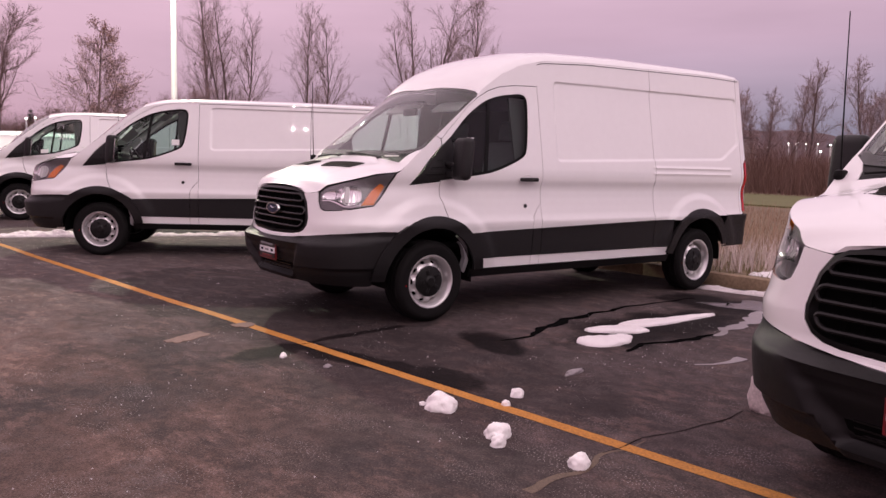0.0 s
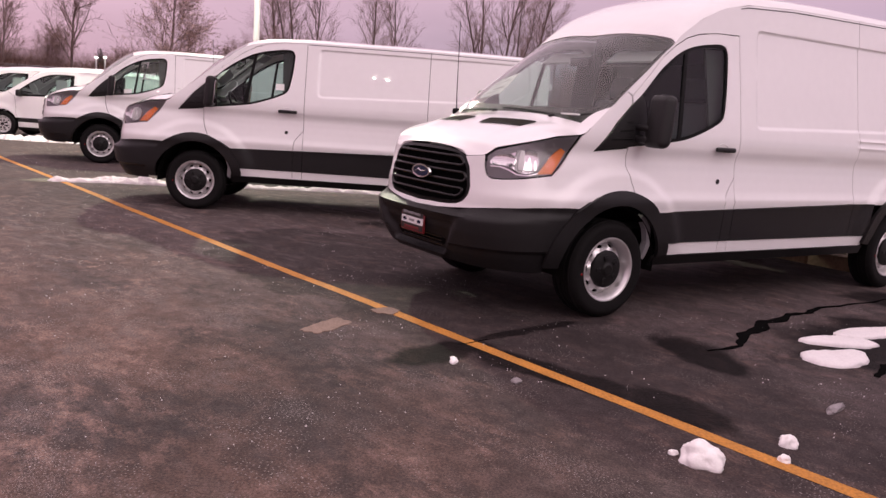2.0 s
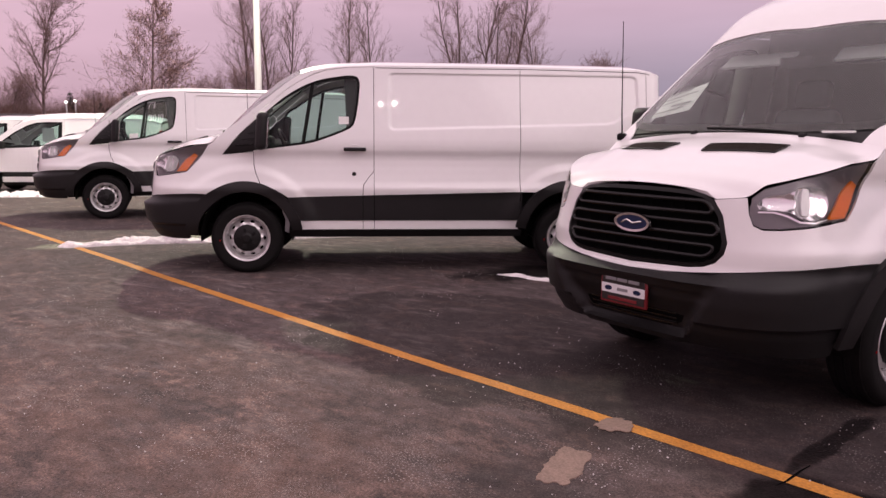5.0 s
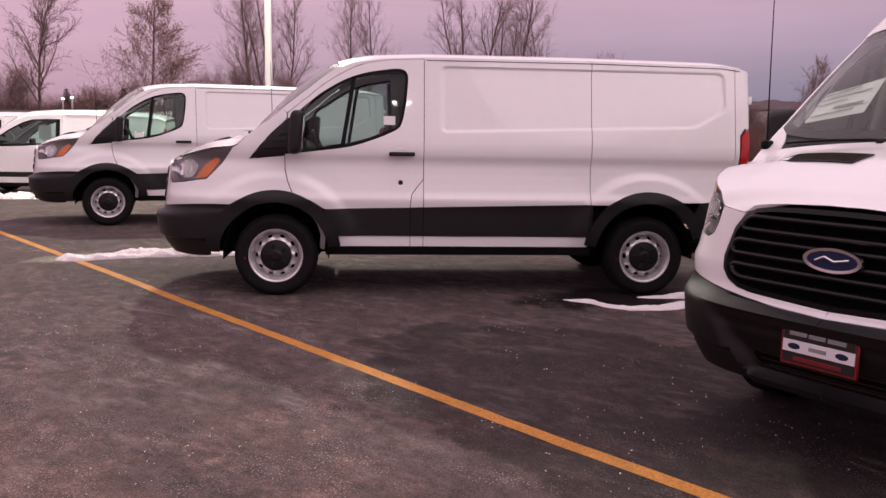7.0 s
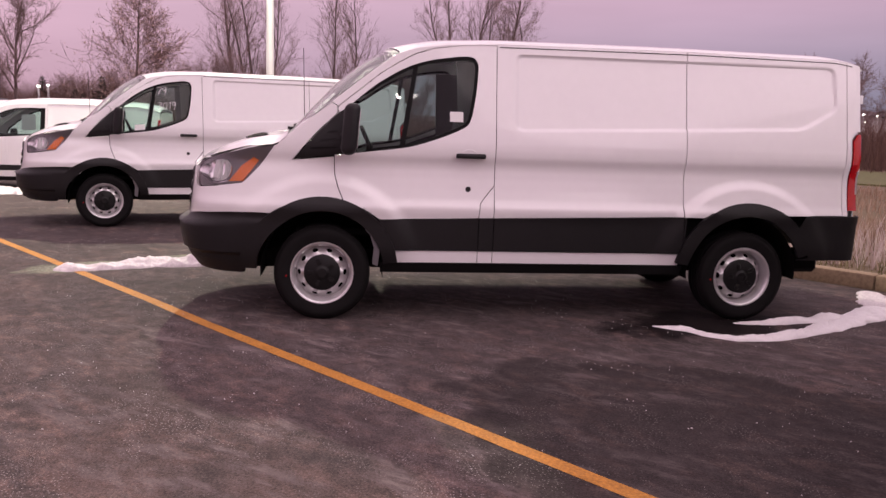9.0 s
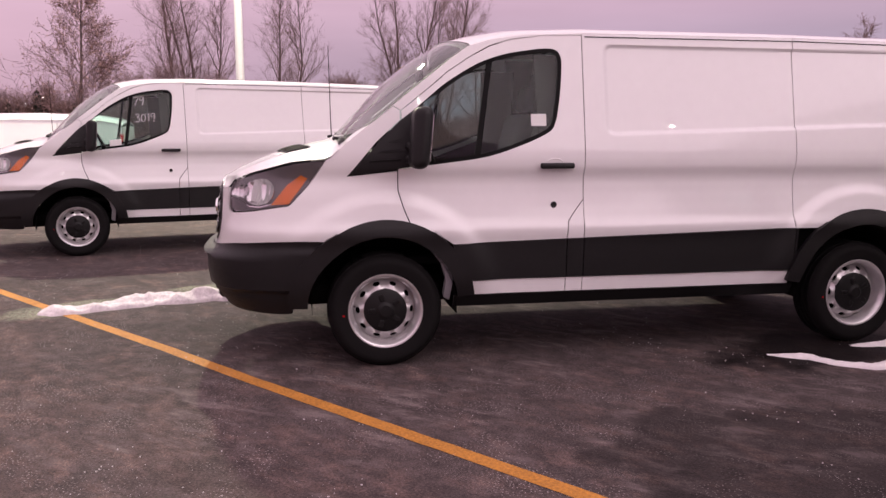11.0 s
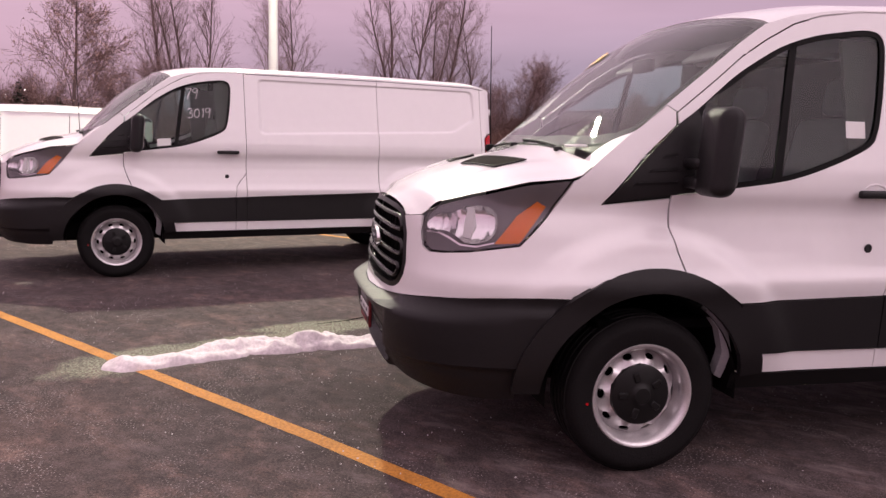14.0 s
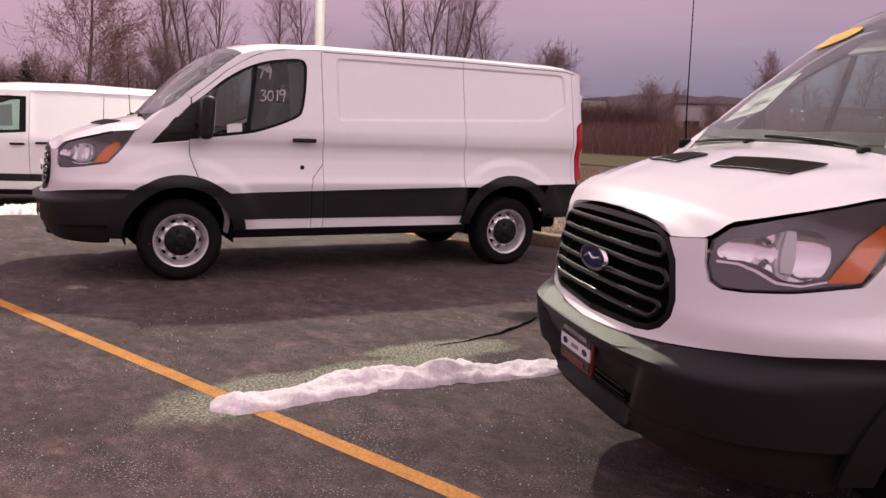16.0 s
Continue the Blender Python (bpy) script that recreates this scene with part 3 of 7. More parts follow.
def make_van(label, extra=0.0, tall=False):
    van = new("cargo_van")
    tagged(van, label, "van", "parked white vans")
    sh = Shape(extra, tall)
    ax, rear = sh.axle, sh.rear
    seam = lift(DOOR_SEAM, sh.k)
    window = lift(WINDOW, sh.k)
    F_OUT, R_OUT, R_IN = 0.552, 0.552, 0.459
    g = 0.0025
    bump_top = [q(90, 0.722), q(74, 0.726), q(64, 0.735), q(54, 0.752), q(38.7, 0.781), q(25, 0.798), q(12.2, 0.806), q(6.5, 0.803)]
    grille = [q(90, 1.148), q(75, 1.146), q(66, 1.140), q(60.5, 1.128), q(57, 1.10), q(54, 1.03), q(52.3, 0.90), q(53, 0.845), q(55.5, 0.80), q(59, 0.776), q(64, 0.765), q(90, 0.750)]
    lamp = [q(45.6, 1.118), q(42, 1.164), q(31, 1.212), q(16, 1.270), q(3.5, 1.291), (-0.385, 1.235), (-0.45, 1.14), q(15.5, 1.05), q(17.5, 1.018), q(22, 1.008), q(30, 0.987), q(38, 0.974), q(42.5, 0.972), q(45, 0.99), q(46.3, 1.045)]
    bottom_f = [(-0.575, 0.345), q(26, 0.345), q(60, 0.365), q(90, 0.37)]

    for sign in (1, -1):
        S = sh.side(sign)
        fl = sign < 0

        def P(name, poly, material=M_PAINT, off=0.0, cell=(0.05, 0.05), gap=g, lip=0.012, label=""):
            return panel(name, shrink(poly, gap) if gap else poly, sh.side(sign, off), material, van, cell, lip, fl, label)

        # white nose and wing up to the door
        a_rear = math.degrees(math.asin((0.775 - 0.37) / F_OUT))
        arch_w = arc(0, 0.37, F_OUT, a_rear, 180 - math.degrees(math.asin((0.80 - 0.37) / F_OUT)))
        P("front_wing", [q(90, 0.722), q(90, 0.750)] + grille[::-1][1:8] + [q(57, 1.105), q(46.8, 1.122)] + lamp[::-1][:11] + [q(2, 1.302), (-0.275, 1.352), (-0.253, 1.372), (-0.243, 1.382), (-0.123, 1.480), (-0.046, 1.535), (0.06, 1.618)]
          + [(0.103, 1.592), (0.102, 1.534), (-0.045, 1.398), (-0.225, 1.19), (0.082, 1.222), (0.084, 1.10), (0.111, 1.0), (0.153, 0.897), (0.197, 0.83), (0.30, 0.852)] + arch_w[3:] + bump_top[::-1], cell=(0.03, 0.015), gap=0.003)
        # door with its window
        door = [(0.092, 1.575), *seam, (1.28, 1.035), (1.215, 0.955), (1.175, 0.90), (1.165, cladding_top(1.165)), (0.42, cladding_top(0.42)), (0.33, 0.83), (0.20, 0.836), (0.155, 0.897), (0.113, 1.0), (0.086, 1.10), (0.083, 1.222)]
        # the window opening is cut by a slit from the front seam
        door_cut = door[1:] + [(0.083, 1.236)] + [*spline_open([(0.385, 1.274), (0.64, 1.311), (0.871, 1.385), (1.03, 1.455), (1.075, 1.495)]), *spline_open(lift([(1.096, 1.552), (1.122, 1.70), (1.137, 1.858), (1.135, 1.93), (1.105, 1.972), (1.037, 1.982), (0.92, 1.968), (0.77, 1.941), (0.606, 1.885), (0.442, 1.792), (0.344, 1.722), (0.205, 1.605), (0.112, 1.538)], sh.k))]
        P("front_door", door_cut, cell=(0.03, 0.012))
        P("fuel_flap", [(1.28, 1.03), (1.28, cladding_top(1.28)), (1.166, cladding_top(1.17)), (1.176, 0.90), (1.216, 0.954)])
        # black sail panel, window frame and panes
        P("mirror_base", [(-0.212, 1.197), (-0.037, 1.394), (0.098, 1.527), (0.200, 1.601), (0.235, 1.52), (0.25, 1.262), (0.016, 1.227)], M_CLAD, 0.004, gap=0.0)
        pane = spline(lift(WINDOW, sh.k)[3:-1] + [(0.20, 1.252)], 4)
        ring_panel("window_frame", shrink(pane, -0.004), shrink(pane, 0.022), sh.side(sign, -0.004), M_SEAL, van, not fl)
        P("window_divider", lift([(0.655, 1.90), (0.692, 1.912), (0.596, 1.312), (0.558, 1.305)], sh.k), M_SEAL, -0.004, gap=0.0)
        glass = P("door_window", shrink(pane, 0.012), M_GLASS, -0.012, gap=0.0, lip=0.004)
        glass.visible_shadow = False
        P("pillar_trim", lift([(1.01, 1.28), (1.26, 1.28), (1.26, 1.95), (0.985, 1.95), (0.99, 1.80)], sh.k), M_PILLAR, -0.085, gap=0.0, lip=0.02)
        # pillar and roof rail above the door
        P("pillar", [(-0.040, 1.540), *[(y, sh.zedge(y)) for y in (0.095, 0.254, 0.416, 0.531, 0.6, 0.678, 0.8, 0.91, 1.1, 1.285)]] + [(1.285, seam[-1][1] + 0.0045)] + [(y, z + 0.0045) for y, z in seam[::-1][1:]] + [(0.0615, 1.6195)], gap=0.0)
        # cargo sides
        top_y = lambda a, b: [(y, sh.zedge(y)) for y in np.linspace(a, b, 10)]
        sp = sh.split
        r_out = arc(ax - 0.01, 0.385, R_OUT, 180 - math.degrees(math.asin((cladding_top(2.7) - 0.385) / R_OUT)), math.degrees(math.asin((cladding_top(3.8 + extra) - 0.385) / R_OUT)))
        P("cargo_panel", [(1.281, cladding_top(1.29)), *top_y(1.281, sp)] + [(sp, cladding_top(sp))], cell=(0.014, 0.010) if sign > 0 else (0.05, 0.05))
        first = [(sp + 0.001, cladding_top(sp)), *top_y(sp + 0.001, rear - 0.063)] + [(rear - 0.063, cladding_top(rear))]
        P("cargo_panel", first + r_out[::-1], cell=(0.014, 0.010) if sign > 0 else (0.05, 0.05))
        P("rear_corner", [(rear - 0.062, cladding_top(rear)), (rear - 0.062, sh.zedge(rear - 0.062)), (rear, sh.zedge(rear)), (rear + 0.16, sh.zedge(rear) - 0.03), (rear + 0.16, 1.52), (rear + 0.025, 1.52), (rear - 0.018, 1.46), (rear - 0.018, cladding_top(rear))])
        # joint under the roof edge
        line = [sh.side(sign, 0.002)(y, sh.zedge(y) - 0.022) for y in np.linspace(1.30, rear - 0.02, 40)]
        mesh_object("roof_joint", *tube(line, 0.0035, 5), M_SEAL, van)
        # tail lamp
        P("tail_lamp", [(rear - 0.015, 0.90), (rear - 0.01, 1.45), (rear + 0.03, 1.505), (rear + 0.17, 1.505), (rear + 0.17, 0.90)], M_RED, 0.006)
        P("reverse_lens", [(rear + 0.06, 1.03), (rear + 0.06, 1.21), (rear + 0.16, 1.24), (rear + 0.16, 1.03)], M_GREYLENS, 0.010, gap=0)
        # cladding, white sill strip, dark sill
        c0, c1 = 0.42, ax - 0.01 - 0.50
        for a, b, name in ((c0, 1.166, "cladding"), (1.168, 1.281, "cladding"), (1.283, sp, "cladding"), (sp + 0.002, c1, "cladding")):
            P(name, [(a, 0.537), (b, 0.537), (b, cladding_top(b)), (a, cladding_top(a))], M_CLAD, 0.010, gap=0.002)
        for a, b in ((0.462, 1.166), (1.168, 1.281), (1.283, c1 - 0.03)):
            P("sill_strip", [(a, 0.442), (b, 0.442), (b, 0.535), (a, 0.535)], M_PAINT, -0.002, gap=0.0015)
        P("sill", [(0.43, 0.365), (c1 + 0.0, 0.365), (c1 + 0.01, 0.438), (0.43, 0.438)], M_GLOSSBLACK, 0.004, gap=0)
        # arch flares: front runs into the bumper, rear into the rear bumper
        for yc, zc, a0, a1 in ((0.0, 0.37, 8, 178), (ax - 0.01, 0.385, 17, 172)):
            ring = arc(yc, zc, F_OUT + 0.012, a0, a1, 24) + arc(yc, zc, R_IN, a1, a0, 24)
            P("arch_flare", ring, M_CLAD, 0.027, cell=(0.045, 0.045), gap=0, lip=0.03)
            vs, n = [], 28
            for x in (0.0, -0.58):
                vs += [((0.915 + x) * sign, yc + 0.452 * math.cos(radians(-6 + 192 * i / n)), zc + 0.452 * math.sin(radians(-6 + 192 * i / n))) for i in range(n + 1)]
            fs = [(i, i + 1, n + 2 + i, n + 1 + i) for i in range(n)] + [tuple(n + 1 + i for i in range(n + 1))]
            mesh_object("wheel_well", vs, fs, M_UNDER, van)
        # light splash guard behind the front wheel
        P("splash_guard", [(0.375, 0.42), (0.415, 0.40), (0.430, 0.54), (0.395, 0.66), (0.31, 0.75), (0.285, 0.73), (0.355, 0.64), (0.385, 0.54)], M_GUARD, -0.05, gap=0, lip=0.05)
        # front bumper
        arch_b = arc(0, 0.37, F_OUT, 180 - math.degrees(math.asin((0.80 - 0.37) / F_OUT)), 182, 8)

        def bump_surf(s, z, sign=sign):
            off = bumper_relief((Y0 - s) / WRAP * 90, z)
            p = sh.at(s, z, off)
            return (p[0] * sign, p[1], p[2])
        bump = bump_top[:] + [(-0.366, 0.80)] + arch_b[1:] + bottom_f
        panel("front_bumper", shrink(bump, 0.001), bump_surf, M_CLAD, van, (0.016, 0.018), 0.03, fl)
        P("bumper_intake", [q(90, 0.435), q(90, 0.545), q(68, 0.548), q(64.5, 0.535), q(66, 0.47), q(71, 0.44)], M_DARK, -0.066, gap=0, lip=0.004)
        for zz in (0.455, 0.485, 0.512):
            P("intake_bar", [q(90, zz - 0.004), q(90, zz + 0.004), q(68, zz + 0.004), q(68, zz - 0.004)], M_LIP, -0.060, gap=0, lip=0.01)
        # rear bumper end
        P("rear_bumper", [(ax + 0.42, 0.50), *arc(ax - 0.01, 0.385, F_OUT, 14, 40, 6), (ax + 0.46, cladding_top(rear) - 0.01), (rear + 0.16, cladding_top(rear)), (rear + 0.16, 0.77), (rear + 1.05, 0.77), (rear + 1.05, 0.50)], M_CLAD, 0.018, gap=0)
        P("rear_door", [(rear + 0.162, 0.78), (rear + 0.162, sh.zedge(rear) - 0.04), (rear + 0.95, sh.zedge(rear) + 0.02), (rear + 1.04, sh.zedge(rear) + 0.02), (rear + 1.04, 0.78)], M_PAINT)
        part("rear_hinge", box_bm(sign * 0.74, rear + 0.115, 1.78, 0.035, 0.04, 0.07, 0.006), M_PAINT, van)
        # head lamp: bezel, bowls, amber, clear cover
        head = P("head_lamp", lamp, M_BEZEL, -0.028, gap=0.004, lip=0.01)
        cover = P("lamp_cover", lamp, M_LENS, 0.001, gap=0.003, lip=0.004)
        cover.visible_shadow = False
        cover.parent = head
        amber = P("indicator", [q(24.0, 1.022), q(17.6, 1.028), q(14.8, 1.09), (-0.455, 1.18), (-0.49, 1.20), q(18.5, 1.14)], M_ORANGE, -0.010, gap=0, lip=0.012)
        amber.parent = head

        def bowl_surf(s, z, sign=sign):
            th = (Y0 - s) / WRAP * 90
            main = max(0.0, 1 - ((th - 28.6) / 6.0) ** 2 - ((z - 1.098) / 0.085) ** 2)
            side = max(0.0, 1 - ((th - 38.6) / 5.2) ** 2 - ((z - 1.098) / 0.058) ** 2)
            dish = 0.024 * max(main, 0.8 * side) ** 0.7 + 0.0018 * math.sin(th * 2.4) * min(1.0, 2.5 * max(main, side))
            return tuple(c * f for c, f in zip(sh.at(s, z, -0.003 - dish), (sign, 1, 1)))
        bowl = spline([q(44, 1.092), q(41, 1.128), q(36, 1.142), q(32, 1.168), q(28, 1.178), q(24.6, 1.158), q(23.4, 1.10), q(24.8, 1.045), q(28, 1.022), q(31.5, 1.022), q(34.5, 1.05), q(38.5, 1.064), q(43, 1.064)], 4)
        panel("lamp_reflector", bowl, bowl_surf, M_REFLECT, van, (0.012, 0.010), 0.008, fl).parent = head
        P("bulb_shield", [q(32.2, 1.045), q(30.2, 1.04), q(29.6, 1.09), q(29.8, 1.165), q(31.6, 1.168), q(32.2, 1.10)], M_SHIELD, -0.006, cell=(0.02, 0.03), gap=0, lip=0.02).parent = head
        P("lamp_trim", [q(44, 1.058), q(39.5, 1.060), q(36, 1.044), q(32.5, 1.016), q(28.5, 1.012), q(24, 1.030), q(24, 1.024), q(28.5, 1.005), q(32.8, 1.008), q(36.4, 1.036), q(39.8, 1.052), q(44, 1.050)], M_CHROME, -0.002, gap=0, lip=0.004).parent = head
        # grille half: dark field, raised rim, slats
        P("grille_field", grille, M_DARK, -0.035, gap=0.0, lip=0.0)
        rim_o, rim_i = grille, [q(90, 1.128), q(75, 1.126), q(66, 1.121), q(61.0, 1.111), q(58.2, 1.088), q(55.3, 1.02), q(53.7, 0.90), q(54.3, 0.852), q(56.4, 0.816), q(59.8, 0.794), q(64.6, 0.784), q(90, 0.770)]
        vs = [S(a, b) for a, b in rim_o] + [sh.side(sign, 0.006)(a, b) for a, b in rim_i] + [sh.side(sign, -0.03)(a, b) for a, b in rim_i]
        n = len(rim_o)
        fs = [(k * n + i, k * n + i + 1, (k + 1) * n + i + 1, (k + 1) * n + i) for k in range(2) for i in range(n - 1)]
        mesh_object("grille_rim", vs, fs if sign < 0 else [f[::-1] for f in fs], M_GLOSSBLACK, van)
        # three long loops of paired bars, with fins between
        ends = table([(0.80, 60.2), (0.83, 57.6), (0.88, 55.4), (0.93, 54.8), (1.0, 55.5), (1.04, 56.6), (1.09, 58.8), (1.11, 60.8)])
        for z0, z1 in ((1.094, 1.036), (0.988, 0.928), (0.880, 0.824)):
            zm, hz = (z0 + z1) / 2, (z0 - z1) / 2
            path = [(90 - (90 - ends(z0) - 2.2) * i / 14, z0) for i in range(14)]
            path += [(ends(zm + hz * math.cos(a)) + 2.2 * (1 - math.sin(a)), zm + hz * math.cos(a)) for a in np.linspace(0, math.pi, 11)]
            path += [(90 - (90 - ends(z1) - 2.2) * i / 14, z1) for i in range(13, -1, -1)]
            mesh_object("grille_loop", *tube([sh.side(sign, 0.004)(*q(th, z)) for th, z in path], 0.011, 8), M_LIP, van)
            for th in np.arange(63.0, 90, 5.2):
                mesh_object("grille_fin", *tube([sh.side(sign, -0.018)(*q(th, z0)), sh.side(sign, -0.018)(*q(th, z1))], 0.0035, 4, False), M_DARK, van)
        # door handle, lock
        hx = half_width(1.25)
        handle = part("door_handle", box_bm(sign * (hx + 0.026), 1.09, 1.252, 0.026, 0.225, 0.036, 0.012, 3, None), M_CLAD, van)
        mesh_object("handle_cup", *tube([(sign * (half_width(1.262 + 0.034 * math.sin(a)) - 0.001), 1.08 + 0.058 * math.cos(a), 1.262 + 0.034 * math.sin(a)) for a in np.linspace(0, math.pi, 13)], 0.005, 6), M_PAINT, handle)
        lockv = [(v[0] * sign + sign * (half_width(1.004) + 0.002), v[1] + 1.08, v[2] + 1.004) for v in lathe([(0.0, 0.004), (0.016, 0.006), (0.021, 0.001)], 18)[0]]
        mesh_object("door_lock", lockv, lathe([(0.0, 0.004), (0.014, 0.004), (0.018, -0.004)], 18)[1], M_CLAD, van)
        # door mirror: housing, arm, glass
        mir = part("door_mirror", box_bm(sign * 1.06, 0.185, 1.425, 0.205, 0.115, 0.365, 0.05, 5), M_CLAD, van)
        for v in mir.data.vertices:
            ahead = smooth(0.20, 0.14, v.co.y)
            v.co.y += 0.030 * (v.co.z - 1.25) / 0.36 + 0.030 * ahead * smooth(0.06, 0.11, abs(abs(v.co.x) - 1.06))
        for z, h in ((1.375, 0.045), (1.295, 0.05)):
            part("mirror_arm", box_bm(sign * 0.945, 0.155, z, 0.15, 0.06, h, 0.018, 3), M_CLAD, mir)
        mg = part("mirror_glass", box_bm(sign * 1.06, 0.2415, 1.425, 0.135, 0.006, 0.27, 0.002, 1), M_CHROME, mir)
        for v in mg.data.vertices:
            v.co.y += 0.030 * (v.co.z - 1.25) / 0.36
        # ribs moulded into the sail panel
        for z in (1.275, 1.335, 1.395):
            P("sail_rib", [(-0.10 + (z - 1.27) * 1.05, z), (0.10, z + 0.01), (0.10, z + 0.022), (-0.09 + (z - 1.27) * 1.05, z + 0.012)], M_GLOSSBLACK, 0.010, gap=0, lip=0.008)
        # wheels
        add_wheel(van, sign * 0.805, 0.0, sign)
        add_wheel(van, sign * 0.805, ax, sign)
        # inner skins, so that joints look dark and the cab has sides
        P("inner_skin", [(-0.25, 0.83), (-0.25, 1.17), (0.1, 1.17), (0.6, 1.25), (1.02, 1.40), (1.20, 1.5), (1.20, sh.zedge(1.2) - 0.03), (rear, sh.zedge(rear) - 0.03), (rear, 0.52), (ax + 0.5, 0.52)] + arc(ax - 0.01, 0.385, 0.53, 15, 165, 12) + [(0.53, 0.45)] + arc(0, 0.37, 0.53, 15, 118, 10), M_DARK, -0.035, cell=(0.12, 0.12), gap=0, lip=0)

    # ---- upper skin ----
    T = sh.top()
    top = lambda name, poly, material, off=0.0, cell=(0.1, 0.04), lip=0.01: panel(name, poly, sh.top(off), material, van, cell, lip)
    # bonnet: fine rows where the nose turns in
    ys = [-1.003 + 0.7365 * (i / 34) ** 2.4 for i in range(35)]
    us = [-0.995 + 1.99 * i / 28 for i in range(29)]
    vs, fs = [], []
    for y in ys:
        for u in us:
            x, yy, z = T(u, y)
            a = abs(x)
            z += 0.010 * math.exp(-((a - (0.63 + 0.22 * (y + 0.3))) / 0.05) ** 2) * smooth(-0.95, -0.6, y) * smooth(-0.26, -0.40, y)
            vs.append((x, yy, z))
    for j in range(34):
        for i in range(28):
            fs.append((j * 29 + i, j * 29 + i + 1, (j + 1) * 29 + i + 1, (j + 1) * 29 + i))
    mesh_object("bonnet", vs, fs, M_PAINT, van)
    for sx in (1, -1):
        pts = [(0.10, -0.65), (0.50, -0.585), (0.485, -0.435), (0.07, -0.53)] if sx > 0 else [(0.18, -0.64), (0.57, -0.575), (0.555, -0.425), (0.15, -0.52)]
        vs, fs = [], []
        c0, c1, c2, c3 = (Vector(p) for p in pts)
        for b in range(5):
            for a in range(9):
                p = c0.lerp(c1, a / 8).lerp(c3.lerp(c2, a / 8), b / 4)
                vs.append((sx * p.x, p.y, T(p.x / sh.xedge(p.y), p.y)[2] + (0.005 if 0 < a < 8 and 0 < b < 4 else 0.007)))
        for b in range(4):
            fs += [(b * 9 + a, b * 9 + a + 1, b * 9 + a + 10, b * 9 + a + 9) for a in range(8)]
        vent = mesh_object("bonnet_vent", vs, fs if sx > 0 else [f[::-1] for f in fs], M_MESH, van, smooth=False)
        rim = [c0.lerp(c1, a / 8) for a in range(9)] + [c1.lerp(c2, a / 4) for a in range(1, 5)] + [c2.lerp(c3, a / 8) for a in range(1, 9)] + [c3.lerp(c0, a / 4) for a in range(1, 5)]
        mesh_object("vent_rim", *tube([(sx * p.x, p.y, T(p.x / sh.xedge(p.y), p.y)[2] + 0.006) for p in rim], 0.0035, 6), M_CLAD, vent)
    # black scuttle, windscreen, its black rim
    top("scuttle", [(-0.88, -0.285), (0.88, -0.285), (0.92, -0.155), (0.75, -0.195), (0.5, -0.22), (0, -0.24), (-0.5, -0.22), (-0.75, -0.195), (-0.92, -0.155)], M_CLAD, -0.012)
    for sx in (1, -1):
        top("wing_top", [(sx * 0.86, -0.275), (sx * 1.0, -0.275), (sx * 1.0, -0.08), (sx * 0.99, -0.10), (sx * 0.91, -0.165), (sx * 0.88, -0.21)], M_PAINT, -0.003)
    header = 0.455
    screen = [(-0.982, -0.11), (-0.91, -0.17), (-0.75, -0.21), (-0.5, -0.235), (0, -0.255), (0.5, -0.235), (0.75, -0.21), (0.91, -0.17), (0.982, -0.11), (0.985, 0.1), (0.985, 0.54), (0.94, 0.545), (0.6, 0.50), (0, header), (-0.6, 0.50), (-0.94, 0.545), (-0.985, 0.54), (-0.985, 0.1)]
    inner = [(-0.945, -0.075), (-0.88, -0.125), (-0.73, -0.165), (-0.5, -0.19), (0, -0.21), (0.5, -0.19), (0.73, -0.165), (0.88, -0.125), (0.945, -0.075), (0.95, 0.1), (0.95, 0.50), (0.90, 0.50), (0.6, 0.465), (0, 0.42), (-0.6, 0.465), (-0.90, 0.50), (-0.95, 0.50), (-0.95, 0.1)]
    ws = top("windscreen", screen, M_WSCREEN, -0.004, (0.08, 0.05), 0.004)
    ws.visible_shadow = False
    vs, fs = [], []
    n = len(screen)
    for i in range(n):
        o0, o1, i0, i1 = Vector(screen[i]), Vector(screen[(i + 1) % n]), Vector(inner[i]), Vector(inner[(i + 1) % n])
        k = len(vs)
        for j in range(5):
            for r in (0, 1):
                p = (o0.lerp(o1, j / 4)).lerp(i0.lerp(i1, j / 4), r)
                vs.append(sh.top(-0.009)(p.x, p.y))
        fs += [(k + 2 * j, k + 2 * j + 2, k + 2 * j + 3, k + 2 * j + 1) for j in range(4)]
    mesh_object("screen_rim", vs, fs, M_SEAL, van)
    # roof
    roof = [(-1, 0.548), (-0.94, 0.553), (-0.6, 0.508), (0, header + 0.008), (0.6, 0.508), (0.94, 0.553), (1, 0.548), (1, rear + 0.09), (-1, rear + 0.09)]
    top("roof", roof, M_PAINT, 0.0, (0.05, 0.05), 0.03)
    top("roof_lining", [(-0.97, 0.56), (0.97, 0.56), (0.97, 1.5), (-0.97, 1.5)], M_PILLAR, -0.04, (0.2, 0.1), 0.0)
    # wipers, aerial
    for x0, x1 in ((0.45, -0.18), (-0.25, -0.75)):
        pts = []
        for i in range(8):
            x = x0 + (x1 - x0) * i / 7
            y = -0.258 + 0.022 * i / 7
            pts.append((x, y, T(x / sh.xedge(y), y)[2] + 0.007))
        wiper = mesh_object("wiper", *tube(pts, 0.004, 6), M_CLAD, van)
        mesh_object("wiper_blade", *tube([(p[0], p[1], p[2] - 0.006) for p in pts], 0.0035, 6), M_SEAL, wiper)
        part("wiper_pivot", box_bm(pts[0][0], pts[0][1] - 0.01, pts[0][2] - 0.01, 0.035, 0.04, 0.025, 0.008, 2), M_CLAD, wiper)
